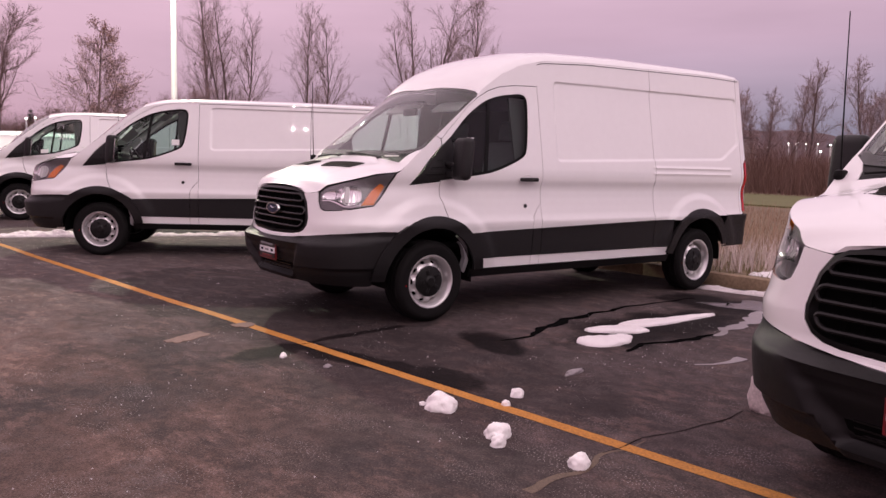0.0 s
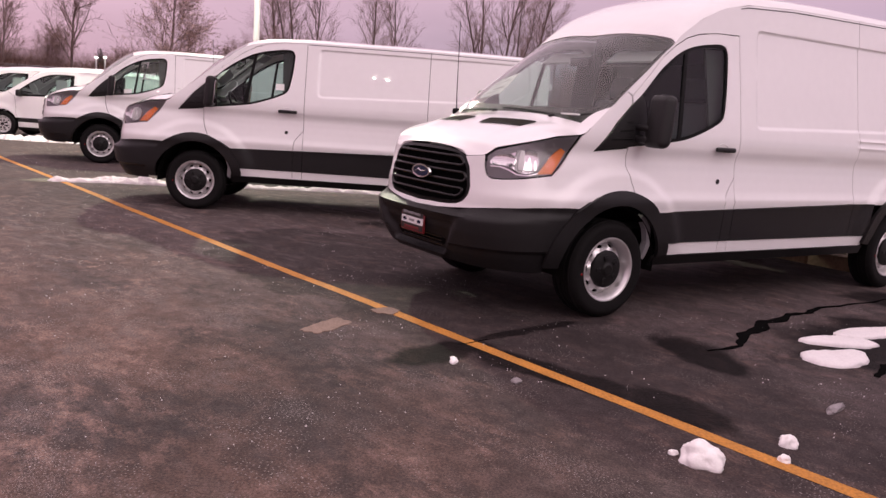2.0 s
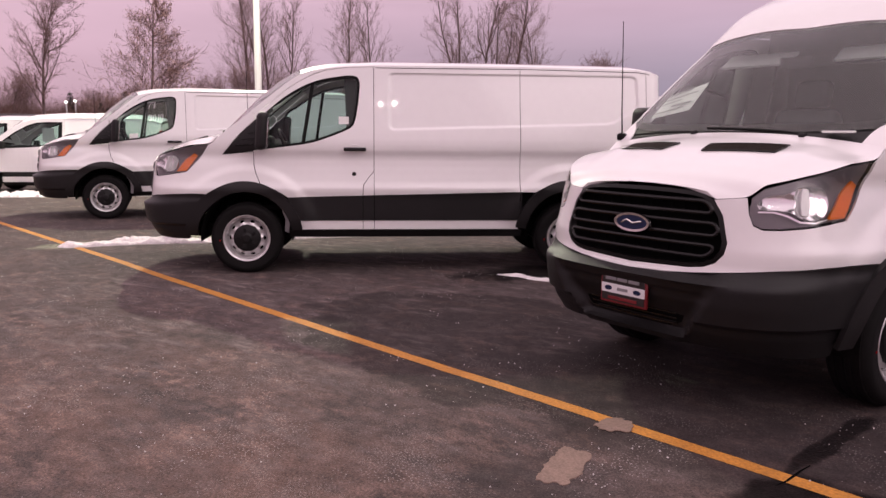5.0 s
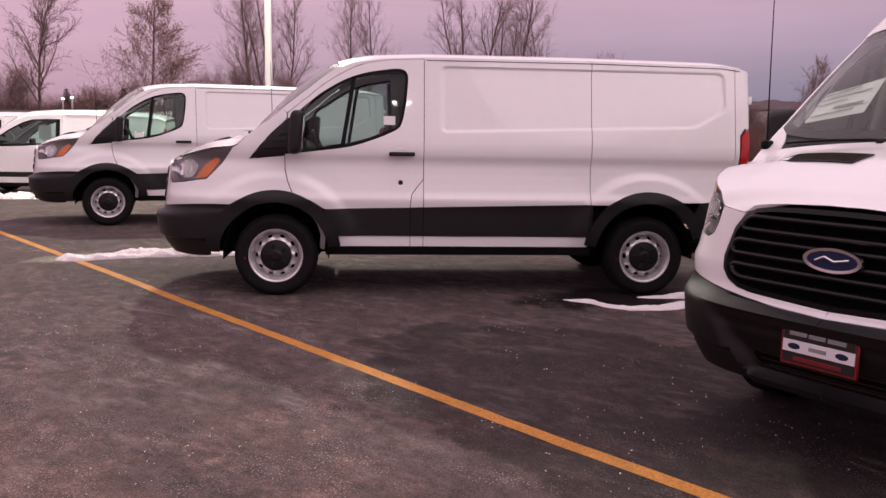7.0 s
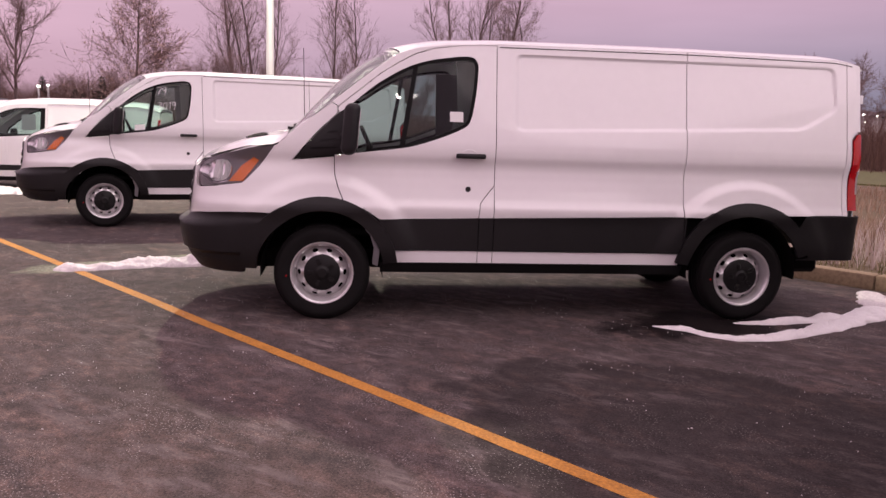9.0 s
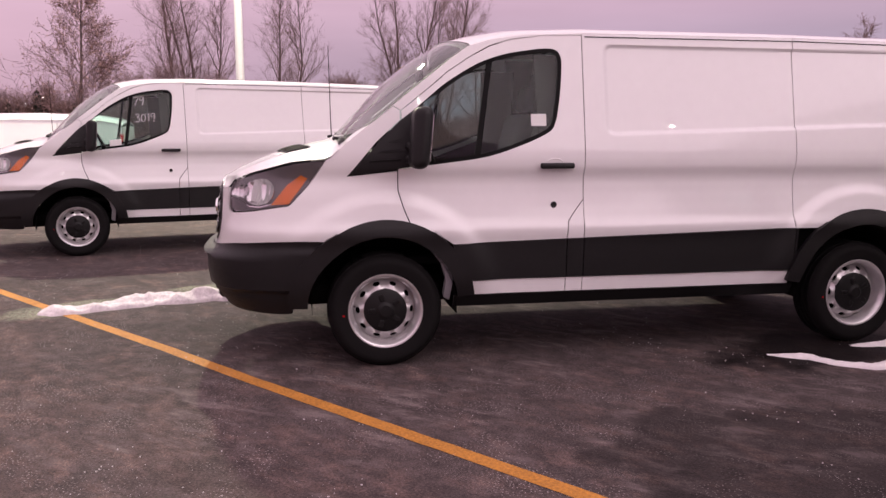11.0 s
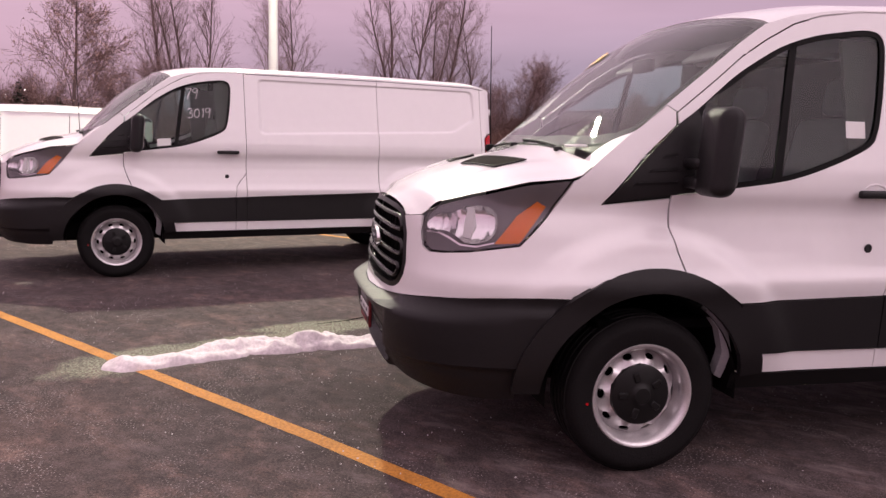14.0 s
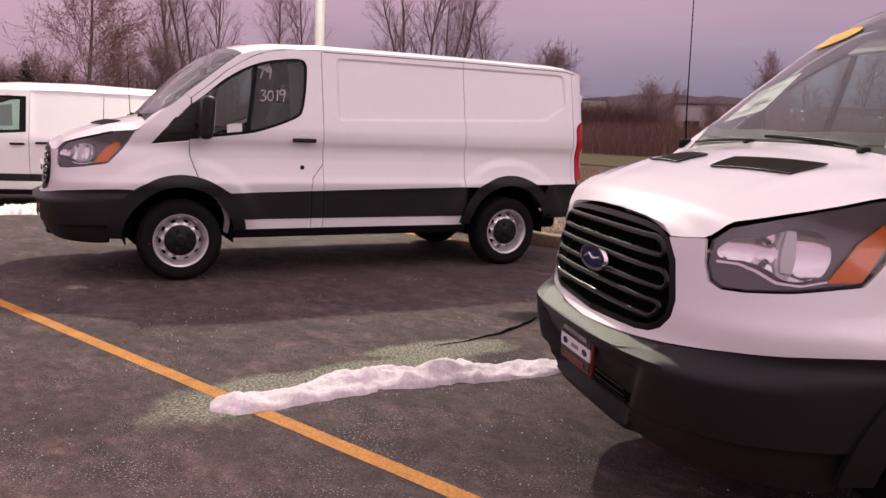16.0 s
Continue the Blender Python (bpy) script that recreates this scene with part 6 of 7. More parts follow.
# ---- trees ----
def make_tree(name, height, seed, label, spread=0.35, trunks=1, leafy=0, levels=4, lean=0.05, bare=0.25, form="tall", counts=(24, 11, 8, 4, 3)):
    rng = random.Random(seed)
    tree = tagged(new(name), label, "tree")
    wood, twigs = ([], []), ([], [])

    def add(store, pts, rad, seg):
        v, f = tube(pts, rad, seg, False)
        k = len(store[0])
        store[0].extend(v)
        store[1].extend(tuple(i + k for i in t) for t in f)

    tips = []

    def grow(p, d, length, r, level):
        n = 5 if level < 2 else 3
        pts, rad = [p.copy()], [r]
        q_, dd = p.copy(), d.copy()
        for i in range(n):
            wob = (0.10 if form != "cone" or level else 0.025) + 0.06 * level
            dd = (dd + Vector((rng.gauss(0, wob), rng.gauss(0, wob), rng.gauss(0, wob * 0.6) + 0.07))).normalized()
            q_ = q_ + dd * (length / n)
            pts.append(q_.copy())
            rad.append(r * (1 - 0.8 * (i + 1) / n))
        add(wood if level < 2 else twigs, pts, rad, 7 if level == 0 else (5 if level == 1 else 3))
        if level >= levels:
            tips.append((pts[-1], pts[2]))
            return
        count = counts[level]
        for c in range(count):
            f = (bare if level == 0 else 0.15) + (1 - (bare if level == 0 else 0.15)) * (c + rng.random()) / count
            i = min(int(f * n), n - 1)
            base = pts[i].lerp(pts[i + 1], f * n - i)
            axis = (pts[i + 1] - pts[i]).normalized()
            side = axis.orthogonal().normalized()
            side.rotate(Matrix.Rotation(rng.uniform(0, 2 * math.pi), 3, axis))
            ang = rng.uniform(0.45, 0.95)
            if level == 0:
                ang = {"tall": rng.uniform(0.32, 0.66) * (1.15 - 0.4 * f), "vase": rng.uniform(0.30, 0.66), "cone": rng.uniform(0.58, 0.86) * (1.1 - 0.25 * f)}[form]
            nd = (axis * math.cos(ang) + side * math.sin(ang)).normalized()
            rr = max(0.0085, rad[i] * (rng.uniform(0.45, 0.65) if form == "vase" and level == 0 else rng.uniform(0.26, 0.45) * (0.6 if form == "cone" else 1.0)))
            ll = length * (spread if level == 0 else {"tall": 0.46, "vase": 0.36, "cone": 0.5}[form]) * (rng.uniform(0.85, 1.1) * {"tall": 1.25 - 0.75 * f, "vase": 1.2 - 0.7 * f, "cone": 1.25 - 0.98 * f}[form] if level == 0 else rng.uniform(0.7, 1.25))
            grow(base, nd, ll, rr, level + 1)

    for k in range(trunks):
        a = 2 * math.pi * k / max(1, trunks) + seed
        off = Vector((math.cos(a), math.sin(a), 0)) * (0.5 * (trunks > 1))
        grow(off + Vector((0, 0, -0.1)), Vector((rng.gauss(0, lean), rng.gauss(0, lean), 1)).normalized(), height * rng.uniform(0.82, 1.0), height * 0.0085 + 0.03, 0)
    mesh_object("trunk", *wood, M_BARK, tree)
    mesh_object("crown", *twigs, M_TWIG, tree, smooth=False)
    if leafy:
        vs, fs = [], []
        for tip, mid in tips:
            for _ in range(leafy):
                if rng.random() < 0.45:
                    continue
                c = mid.lerp(tip, rng.random()) + Vector((rng.gauss(0, 0.05), rng.gauss(0, 0.05), rng.gauss(0, 0.05)))
                a, b = Vector((rng.gauss(0, 1), rng.gauss(0, 1), rng.gauss(0, 1))).normalized(), Vector((rng.gauss(0, 1), rng.gauss(0, 1), rng.gauss(0, 1))).normalized()
                k = len(vs)
                vs += [c, c + a * 0.05, c + a * 0.05 + b * 0.04, c + b * 0.04]
                fs.append((k, k + 1, k + 2, k + 3))
        mesh_object("leaves", vs, fs, M_LEAF, tree, "dry brown leaves", smooth=False)
    return tree


BARE = "tall leafless tree against the dusk sky"
oak = make_tree("leafy_tree", 7.4, 3, "small tree still holding dry brown leaves", 0.36, 1, 3, 3, 0.01, 0.12, "cone", (34, 11, 7))
oak.matrix_basis = pose(-25.95, -8.1, 0)
tall_a = make_tree("bare_tree", 18, 11, BARE, 0.27, 1, 0, 3, 0.04, 0.12, "tall", (28, 13, 8))
tall_b = make_tree("bare_tree", 17, 12, BARE, 0.23, 2, 0, 3, 0.06, 0.15, "tall", (20, 11, 7))
tall_c = make_tree("bare_tree", 15, 13, BARE, 0.36, 1, 0, 3, 0.05, 0.15, "vase", (17, 18, 9))
mid_a = make_tree("bare_tree", 8.3, 14, "slender leafless tree at the field's edge", 0.28, 1, 0, 3, 0.05, 0.2)
round_a = make_tree("bare_tree", 8.6, 23, "round-crowned leafless tree beyond the car park", 0.35, 1, 0, 3, 0.02, 0.32, "vase", (20, 17, 10))
round_a.matrix_basis = pose(-36.8, -16.7, 0)
low_a = make_tree("bare_tree", 6.0, 15, "low leafless tree among the brush", 0.5, 3, 0, 3, 0.15, 0.1)
tall_a.matrix_basis = pose(-67.3, -10.3, 0)
tall_b.matrix_basis = pose(-67.7, 9.2, 0)
tall_c.matrix_basis = pose(-76, 0.3, 0)
mid_a.matrix_basis = pose(-39.5, 34.1, 0)
low_a.matrix_basis = pose(-78, 4.3, 0)
for src, x, y, rz, s in ((tall_b, -66.5, -8.6, 70, 0.95), (tall_c, -66.3, -6.9, 30, 0.9), (tall_a, -74.4, -1.0, 150, 0.86), (tall_c, -67.4, 11.3, 100, 1.12), (tall_a, -67, 13.5, 210, 0.95),
                         (tall_c, -68.4, 16.8, 300, 0.85), (tall_b, -64, 12.4, 160, 0.8), (low_a, -64, 20.5, 40, 1.25), (low_a, -60, 16, 80, 0.9), (low_a, -60, -5, 200, 0.9),
                         (round_a, -48, -26.5, 140, 0.95), (tall_a, -58, -31, 120, 0.6), 
                         (mid_a, -41.9, 34, 80, 0.9), (mid_a, -40.6, 32, 160, 0.82), (mid_a, -44.5, 33.4, 230, 0.7), (mid_a, -33.4, 34.4, 300, 0.95), (mid_a, -36.5, 36, 20, 0.75), (mid_a, -55.8, 35.8, 55, 0.95), (mid_a, -57.3, 38, 140, 1.0),
                         (low_a, -59.4, 29.5, 120, 0.85), (low_a, -50, 30, 170, 0.6), (low_a, -46, 31, 10, 0.7), (mid_a, -47, 36, 200, 0.6), (low_a, -36, 38, 90, 1.0), (low_a, -50, -29, 15, 0.75), (low_a, -53, -25.5, 75, 0.85), (low_a, -57, -21, 130, 0.7), (low_a, -60, -17.5, 190, 0.8), (low_a, -62.5, -12.6, 250, 0.85), (low_a, -64, -10.5, 310, 1.05), (low_a, -66, -2.5, 20, 0.85), (low_a, -66, 3.4, 100, 1.0), (low_a, -66, 5.7, 160, 0.95), (mid_a, -25, 42, 60, 1.0), (tall_a, -20, 50, 60, 0.7)):
    src.scale = (s, s, s)
    copy_thing(src, pose(x, y, 0, 0, 0, rz))
    src.scale = (1, 1, 1)


def make_spruce(height, seed):
    rng = random.Random(seed)
    tree = tagged(new("spruce"), "dark evergreen spruce among the brush", "tree")
    mesh_object("trunk", *tube([(0, 0, -0.1), (0, 0, height)], [0.09, 0.02], 6), M_BARK, tree)
    vs, fs = [], []
    for i in range(int(height * 9)):
        z = height * (0.06 + 0.94 * i / (height * 9))
        r = (height - z) * 0.38 + 0.12
        for k in range(15):
            a = rng.uniform(0, 2 * math.pi)
            rr = r * rng.uniform(0.55, 1.1)
            d, s = Vector((math.cos(a), math.sin(a), 0)), Vector((-math.sin(a), math.cos(a), 0))
            b = Vector((0, 0, z))
            for j in range(4):
                c = b + d * rr * (j + 1) / 4 + Vector((0, 0, -0.18 * rr * (j + 1) / 4))
                w = 0.10 * (1.2 - j / 4) + 0.03
                n = len(vs)
                vs += [c - d * rr * 0.3, c + s * w, c + d * rr * 0.12 + Vector((0, 0, -0.05)), c - s * w]
                fs.append((n, n + 1, n + 2, n + 3))
    mesh_object("foliage", vs, fs, M_NEEDLE, tree, smooth=False)
    return tree


spruce = make_spruce(4.6, 5)
spruce.matrix_basis = pose(-55, -17.8, 0)
for x, y, s in ((-56, -20, 0.8), (-54.5, -19, 0.72), (-53.5, -16, 0.7), (-54.2, -15.2, 0.8), (-58, -23, 1.0), (-55, -13.8, 0.75), (-57, -11.5, 0.65)):
    spruce.scale = (s, s, s)
    copy_thing(spruce, pose(x, y, 0, 0, 0, s * 400))
    spruce.scale = (1, 1, 1)


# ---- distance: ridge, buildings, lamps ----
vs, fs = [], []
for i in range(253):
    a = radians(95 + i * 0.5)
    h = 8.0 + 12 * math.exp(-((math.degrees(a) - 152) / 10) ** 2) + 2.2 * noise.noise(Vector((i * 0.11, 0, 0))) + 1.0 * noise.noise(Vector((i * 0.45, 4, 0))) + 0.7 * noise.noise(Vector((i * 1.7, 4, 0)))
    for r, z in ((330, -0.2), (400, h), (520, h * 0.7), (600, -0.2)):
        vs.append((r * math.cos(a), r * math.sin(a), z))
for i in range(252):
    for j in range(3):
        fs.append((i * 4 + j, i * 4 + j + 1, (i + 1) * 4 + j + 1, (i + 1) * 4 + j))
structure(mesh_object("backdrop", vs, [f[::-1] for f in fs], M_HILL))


def far_building(x, y, rz, sx, sy, h, label):
    b = tagged(new("far_building"), label, "building")
    b.matrix_basis = pose(x, y, 0, 0, 0, rz)
    part("wall", box_bm(0, 0, h / 2 - 0.1, sx, sy, h, 0.05, 1), M_WALL, b)
    part("roof", box_bm(0, 0, h + 0.12, sx + 0.8, sy + 0.8, 0.35, 0.05, 1), M_ROOFING, b)
    for k in range(int(sx / 5)):
        wx = -sx / 2 + 2.5 + k * 5
        w = part("window", box_bm(wx, -sy / 2 - 0.02, h * 0.45, 2.2, 0.10, 1.4, 0.02, 1), M_SEAL, b)
        part("window_frame", box_bm(wx, -sy / 2 - 0.06, h * 0.45, 0.08, 0.06, 1.4), M_WALL, w)
    return b


far_building(-109.6, 62.9, 60, 8, 9, 5.9, "pale low building far beyond the field")
far_building(-106, 88, 55, 14, 9, 6.0, "pale low building far beyond the field")
far_building(-98, 78, 58, 9, 8, 5.0, "long pale building far beyond the field")
far_building(-276.4, 107.9, 66, 22, 14, 12.2, "long pale flat-roofed building far beyond the field")
far_building(-126.8, 72.8, 60, 4.2, 5, 6.7, "small white building far beyond the field")
far_building(-50, -33, 118, 18, 9, 2.3, "low grey-roofed building beyond the car park")


def lamp_post(x, y, h, label, size=0.35):
    p = tagged(new("street_lamp"), label, "lamp", "far street lamps")
    p.matrix_basis = pose(x, y, 0)
    mesh_object("post", *tube([(0, 0, -0.1), (0, 0, h)], [0.09, 0.06], 8), M_POLE, p)
    bm = box_bm(0, 0, h + 0.05, size, size, size * 0.6, 0.05, 2)
    part("lamp_head", bm, M_LAMPGLOW, p)
    return p


FAR = "lit street lamp far off at dusk"
for x, y, h in ((-55.7, -21.8, 3.7), (-55.2, -22.3, 3.6), (-62, -19.3, 4.2), (-68.9, -22.7, 4.0), (-92.1, 63.0, 4.9), (-91.7, 63.9, 5.0), (-91.1, 64.9, 4.9), (-90.2, 66.0, 4.9), (-89.4, 67.4, 4.8), (-88.3, 69.2, 5.4),
                (-93.4, 60.7, 4.4), (-93.8, 68.7, 4.0), (-87.9, 76.0, 4.5), (-84.5, 80.0, 4.3)):
    lamp_post(x, y, h, FAR, 0.23 if x < -80 else 0.17)


# ---- the car park's lamp posts ----
def lot_light(x, y, h, rz, watts, colour, small=1.0, double=False):
    p = tagged(new("lot_light"), "tall white car-park light pole on a concrete foot", "light pole", "car park lights")
    p.matrix_basis = pose(x, y, 0, 0, 0, rz)
    part("concrete_foot", box_bm(0, 0, 0.35, 0.6, 0.6, 0.8, 0.04, 2), M_KERB, p)
    mesh_object("pole", *tube([(0, 0, 0.7), (0, 0, h + 0.1)], [0.085, 0.07], 16), M_POLE, p)
    # one arm ahead, or two to the sides
    reach = 0.5 if double else 0.8
    for turn in ((24, -24) if double else (0,)):
        a = pose(0, 0, h, 0, 0, turn)
        part("arm", box_bm(reach / 2 - 0.1, 0, 0, reach - 0.2, 0.07, 0.07, 0.01, 1, a), M_POLE, p)
        head = part("lamp_head", box_bm(reach, 0, 0.06, 0.6 * small, 0.42 * small, 0.14, 0.03, 2, a), M_POLE, p)
        part("lens", box_bm(reach, 0, -0.03, 0.46 * small, 0.32 * small, 0.02, 0.005, 1, a), M_LAMPGLOW, head)
        data = bpy.data.lights.new("lot_lamp", "AREA")
        data.shape, data.size, data.size_y, data.energy, data.color = "RECTANGLE", 0.46 * small, 0.32 * small, watts, colour
        lamp = new("lot_lamp", data)
        lamp.matrix_world = pose(x, y, 0, 0, 0, rz) @ a @ pose(reach, 0, -0.06, 0, -15 - 10 * double, 0)
    return p


lot_light(-10.72, -1.49, 8.1, 0, 1950, (1.0, 0.99, 0.77))
lot_light(15.3, 1.65, 7.5, 180, 8, (1.0, 0.90, 0.86), 0.27, True)
lot_light(28.0, 16.3, 11.6, 200, 32, (1.0, 0.88, 0.85), 0.6)
lot_light(28.0, 27.0, 11.6, 200, 40, (1.0, 0.88, 0.85), 0.8)

# ---- the vans ----
van_c, shape_c = make_van("white low-roof cargo van with black bumper and cladding")
van_d = copy_thing(van_c, pose(-5.169, -3.279, 0, 0, 0, 14.2))
tagged(van_d, "white low-roof cargo van with chalked numbers on its window")
van_a = copy_thing(van_c, pose(9.12, 6.22, 0.0, 0, 0, 28.4))
tagged(van_a, "white cargo van beside a heap of dirty snow")
van_b, shape_b = make_van("white medium-roof long cargo van with red-edged dealer plate", 0.45, True)
van_b.matrix_basis = pose(4.371, 3.571, 0, 0, 0, 29.95)


def on_window(van, sh, name, poly, material, label, off=-0.016):
    """A sheet on the inside of the left door window."""
    return panel(name, poly, sh.side(1, off), material, van, (0.1, 0.1), 0.0, False, label)


on_window(van_c, shape_c, "window_card", [(0.93, 1.50), (1.03, 1.50), (1.03, 1.575), (0.93, 1.575)], M_PAPER, "small white card on the door window", -0.009)
on_window(van_d, shape_c, "window_card", [(0.40, 1.30), (0.53, 1.315), (0.53, 1.385), (0.40, 1.375)], M_PAPER, "small white card on the door window", -0.009)
# lamp gloss on the ledge of the bumper, put in as a thin pale sheet
for sign in (1, -1):
    film = [q(90, 0.700), q(90, 0.720), q(74, 0.724), q(64, 0.733), q(57, 0.744), q(54.5, 0.738), q(56, 0.722), q(60, 0.716), q(64, 0.706), q(72, 0.701), q(80, 0.698)]
    on_ledge = lambda a, b, sign=sign: tuple(c * k for c, k in zip(shape_c.at(a, b, bumper_relief((Y0 - a) / WRAP * 90, b) + 0.002), (sign, 1, 1)))
    panel("ledge_gloss", film, on_ledge, M_LEDGEGLOSS, van_c, (0.016, 0.006), 0.0, sign < 0, "pale lamp gloss painted on the bumper ledge")
# yellow oval sticker at the top of the windscreen
pts = [shape_c.top(0.004)(u, y) for u, y in oval(-0.52, 0.27, 0.17, 0.048, 20)]
mesh_object("oval_sticker", pts, [tuple(range(20))], M_YELLOW, van_c, "yellow oval sticker on the windscreen", smooth=False)
for v_, sh_ in ((van_c, shape_c), (van_b, shape_b)):
    p0 = sh_.top(0.03)(0.72, -0.255)
    part("paper_card", box_bm(p0[0], p0[1], p0[2], 0.16, 0.05, 0.012, 0.004, 1, None), M_PAPER, v_, "folded white card on the scuttle")


DIGITS = {"7": [(0.02, 0.93), (0.30, 0.95), (0.62, 1.0), (0.45, 0.6), (0.28, 0.22), (0.22, -0.05)],
          "9": [(0.58, 0.92), (0.35, 1.02), (0.10, 0.85), (0.15, 0.60), (0.40, 0.58), (0.58, 0.90), (0.55, 0.55), (0.46, 0.2), (0.38, -0.08)],
          "3": [(0.05, 0.88), (0.35, 1.0), (0.52, 0.80), (0.25, 0.55), (0.55, 0.40), (0.45, 0.08), (0.18, 0.0), (0.0, 0.12)],
          "0": [(0.40, 0.95), (0.12, 0.75), (0.05, 0.30), (0.28, 0.0), (0.52, 0.25), (0.55, 0.70), (0.38, 0.96)],
          "1": [(0.18, 0.80), (0.34, 0.98), (0.30, 0.5), (0.24, 0.0)]}


def chalk(van, sh, text, y, z, size):
    """Figures drawn by hand with a chalk marker on the left door window."""
    vs, fs, pen = [], [], 0.0
    for c, ch in enumerate(text):
        pts = [Vector(p) for p in spline_open(DIGITS[ch], 4)]
        k, m = len(vs), len(pts)
        for i, p in enumerate(pts):
            t = (pts[min(i + 1, m - 1)] - pts[max(i - 1, 0)]).normalized()
            w = 0.045 * (1 + 0.5 * noise.noise(Vector((i * 0.5, c, size * 40))))
            for e in (p + Vector((-t.y, t.x)) * w, p - Vector((-t.y, t.x)) * w):
                a = pen + e.x * size
                vs.append(sh.at(y + a, z + e.y * size + a * 0.05, -0.007))
        fs += [(k + 2 * i, k + 2 * i + 1, k + 2 * i + 3, k + 2 * i + 2) for i in range(m - 1)]
        pen += size * (0.45 if ch == "1" else 0.68)
    return mesh_object("chalk_numbers", vs, fs, M_MARK, van, "white chalked numbers on the window", smooth=False)


chalk(van_d, shape_c, "79", 0.69, 1.79, 0.095)
chalk(van_d, shape_c, "3019", 0.70, 1.59, 0.095)
for i, (y, z, w) in enumerate(((0.33, 1.60, 0.035), (0.38, 1.605, 0.03), (0.43, 1.605, 0.04))):
    on_window(van_b, shape_b, "chalk_bar", [(y, z), (y + w, z + 0.005), (y + w, z + 0.016), (y, z + 0.012)], M_MARK, "", -0.007)


# ---- compact vans beyond: same axes as above ----
class Compact(Shape):
    """The form of the small delivery van."""
    half = staticmethod(table([(0.15, 0.78), (0.30, 0.84), (0.5, 0.875), (0.80, 0.885), (0.95, 0.88), (1.05, 0.87), (1.10, 0.855), (1.62, 0.72), (1.9, 0.66)]))
    nose = staticmethod(table([(0.15, -0.80), (0.3, -0.88), (0.5, -0.92), (0.7, -0.90), (0.85, -0.86), (1.0, -0.75), (1.2, -0.5)]))

    def __init__(self):
        self.tall, self.k, self.axle, self.rear = False, 0.0, 3.06, 3.72
        shut = [q(90, 0.86), q(60, 0.865), q(40, 0.90), q(20, 0.955), q(2, 1.0)]
        pts = [self.at(*s) for s in shut]
        self.shut = shut
        self.zedge = table(sorted([(p[1], p[2]) for p in pts] + [(-0.1, 1.055), (0.1, 1.115), (0.35, 1.29), (0.6, 1.46), (0.85, 1.60), (1.0, 1.655), (1.3, 1.69), (2.2, 1.705), (3.4, 1.69), (3.72, 1.64), (3.85, 1.58)]))
        ss, zz = [a for a, _ in sorted(shut)], [b for _, b in sorted(shut)]
        fine = [self.at(s, float(np.interp(s, ss, zz))) for s in np.linspace(q(90, 0)[0], q(2, 0)[0], 40)]
        self.xedge_nose = table(sorted((p[1], p[0]) for p in fine))
        self.zmid = table([(-0.87, 0.862), (-0.8, 0.91), (-0.5, 1.0), (-0.2, 1.08), (0.0, 1.12), (0.3, 1.38), (0.6, 1.60), (0.78, 1.72), (1.0, 1.785), (1.5, 1.825), (2.4, 1.835), (3.4, 1.80), (3.72, 1.74), (3.85, 1.66)])

    def relief(self, s, z):
        d = 0.0
        for yc in (0.0, self.axle):
            r = math.hypot(s - yc, z - 0.32)
            if z > 0.32:
                d += 0.02 * (1 - smooth(0.42, 0.52, r))
        return d - 0.012 * smooth(1.02, 1.06, z) * smooth(1.75, 1.8, s)

    def at(self, s, z, off=0.0, relief=True):
        w = self.half(z)
        off += self.relief(s, z) if relief and s > -0.6 else 0.0
        if s >= Y0:
            if s <= self.rear:
                return (w + off, s, z)
            t, r = s - self.rear, 0.12
            if t < r * math.pi / 2:
                return (w - r + (r + off) * math.cos(t / r), self.rear + (r + off) * math.sin(t / r), z)
            return (max(0.0, w - r - (t - r * math.pi / 2)), self.rear + r + off, z)
        a = (Y0 - s) / WRAP * math.pi / 2
        b = Y0 - self.nose(z)
        r = (abs(math.cos(a) / w) ** POW_SMALL + abs(math.sin(a) / b) ** POW_SMALL) ** (-1 / POW_SMALL) + off
        return (r * math.cos(a), Y0 - r * math.sin(a), z)


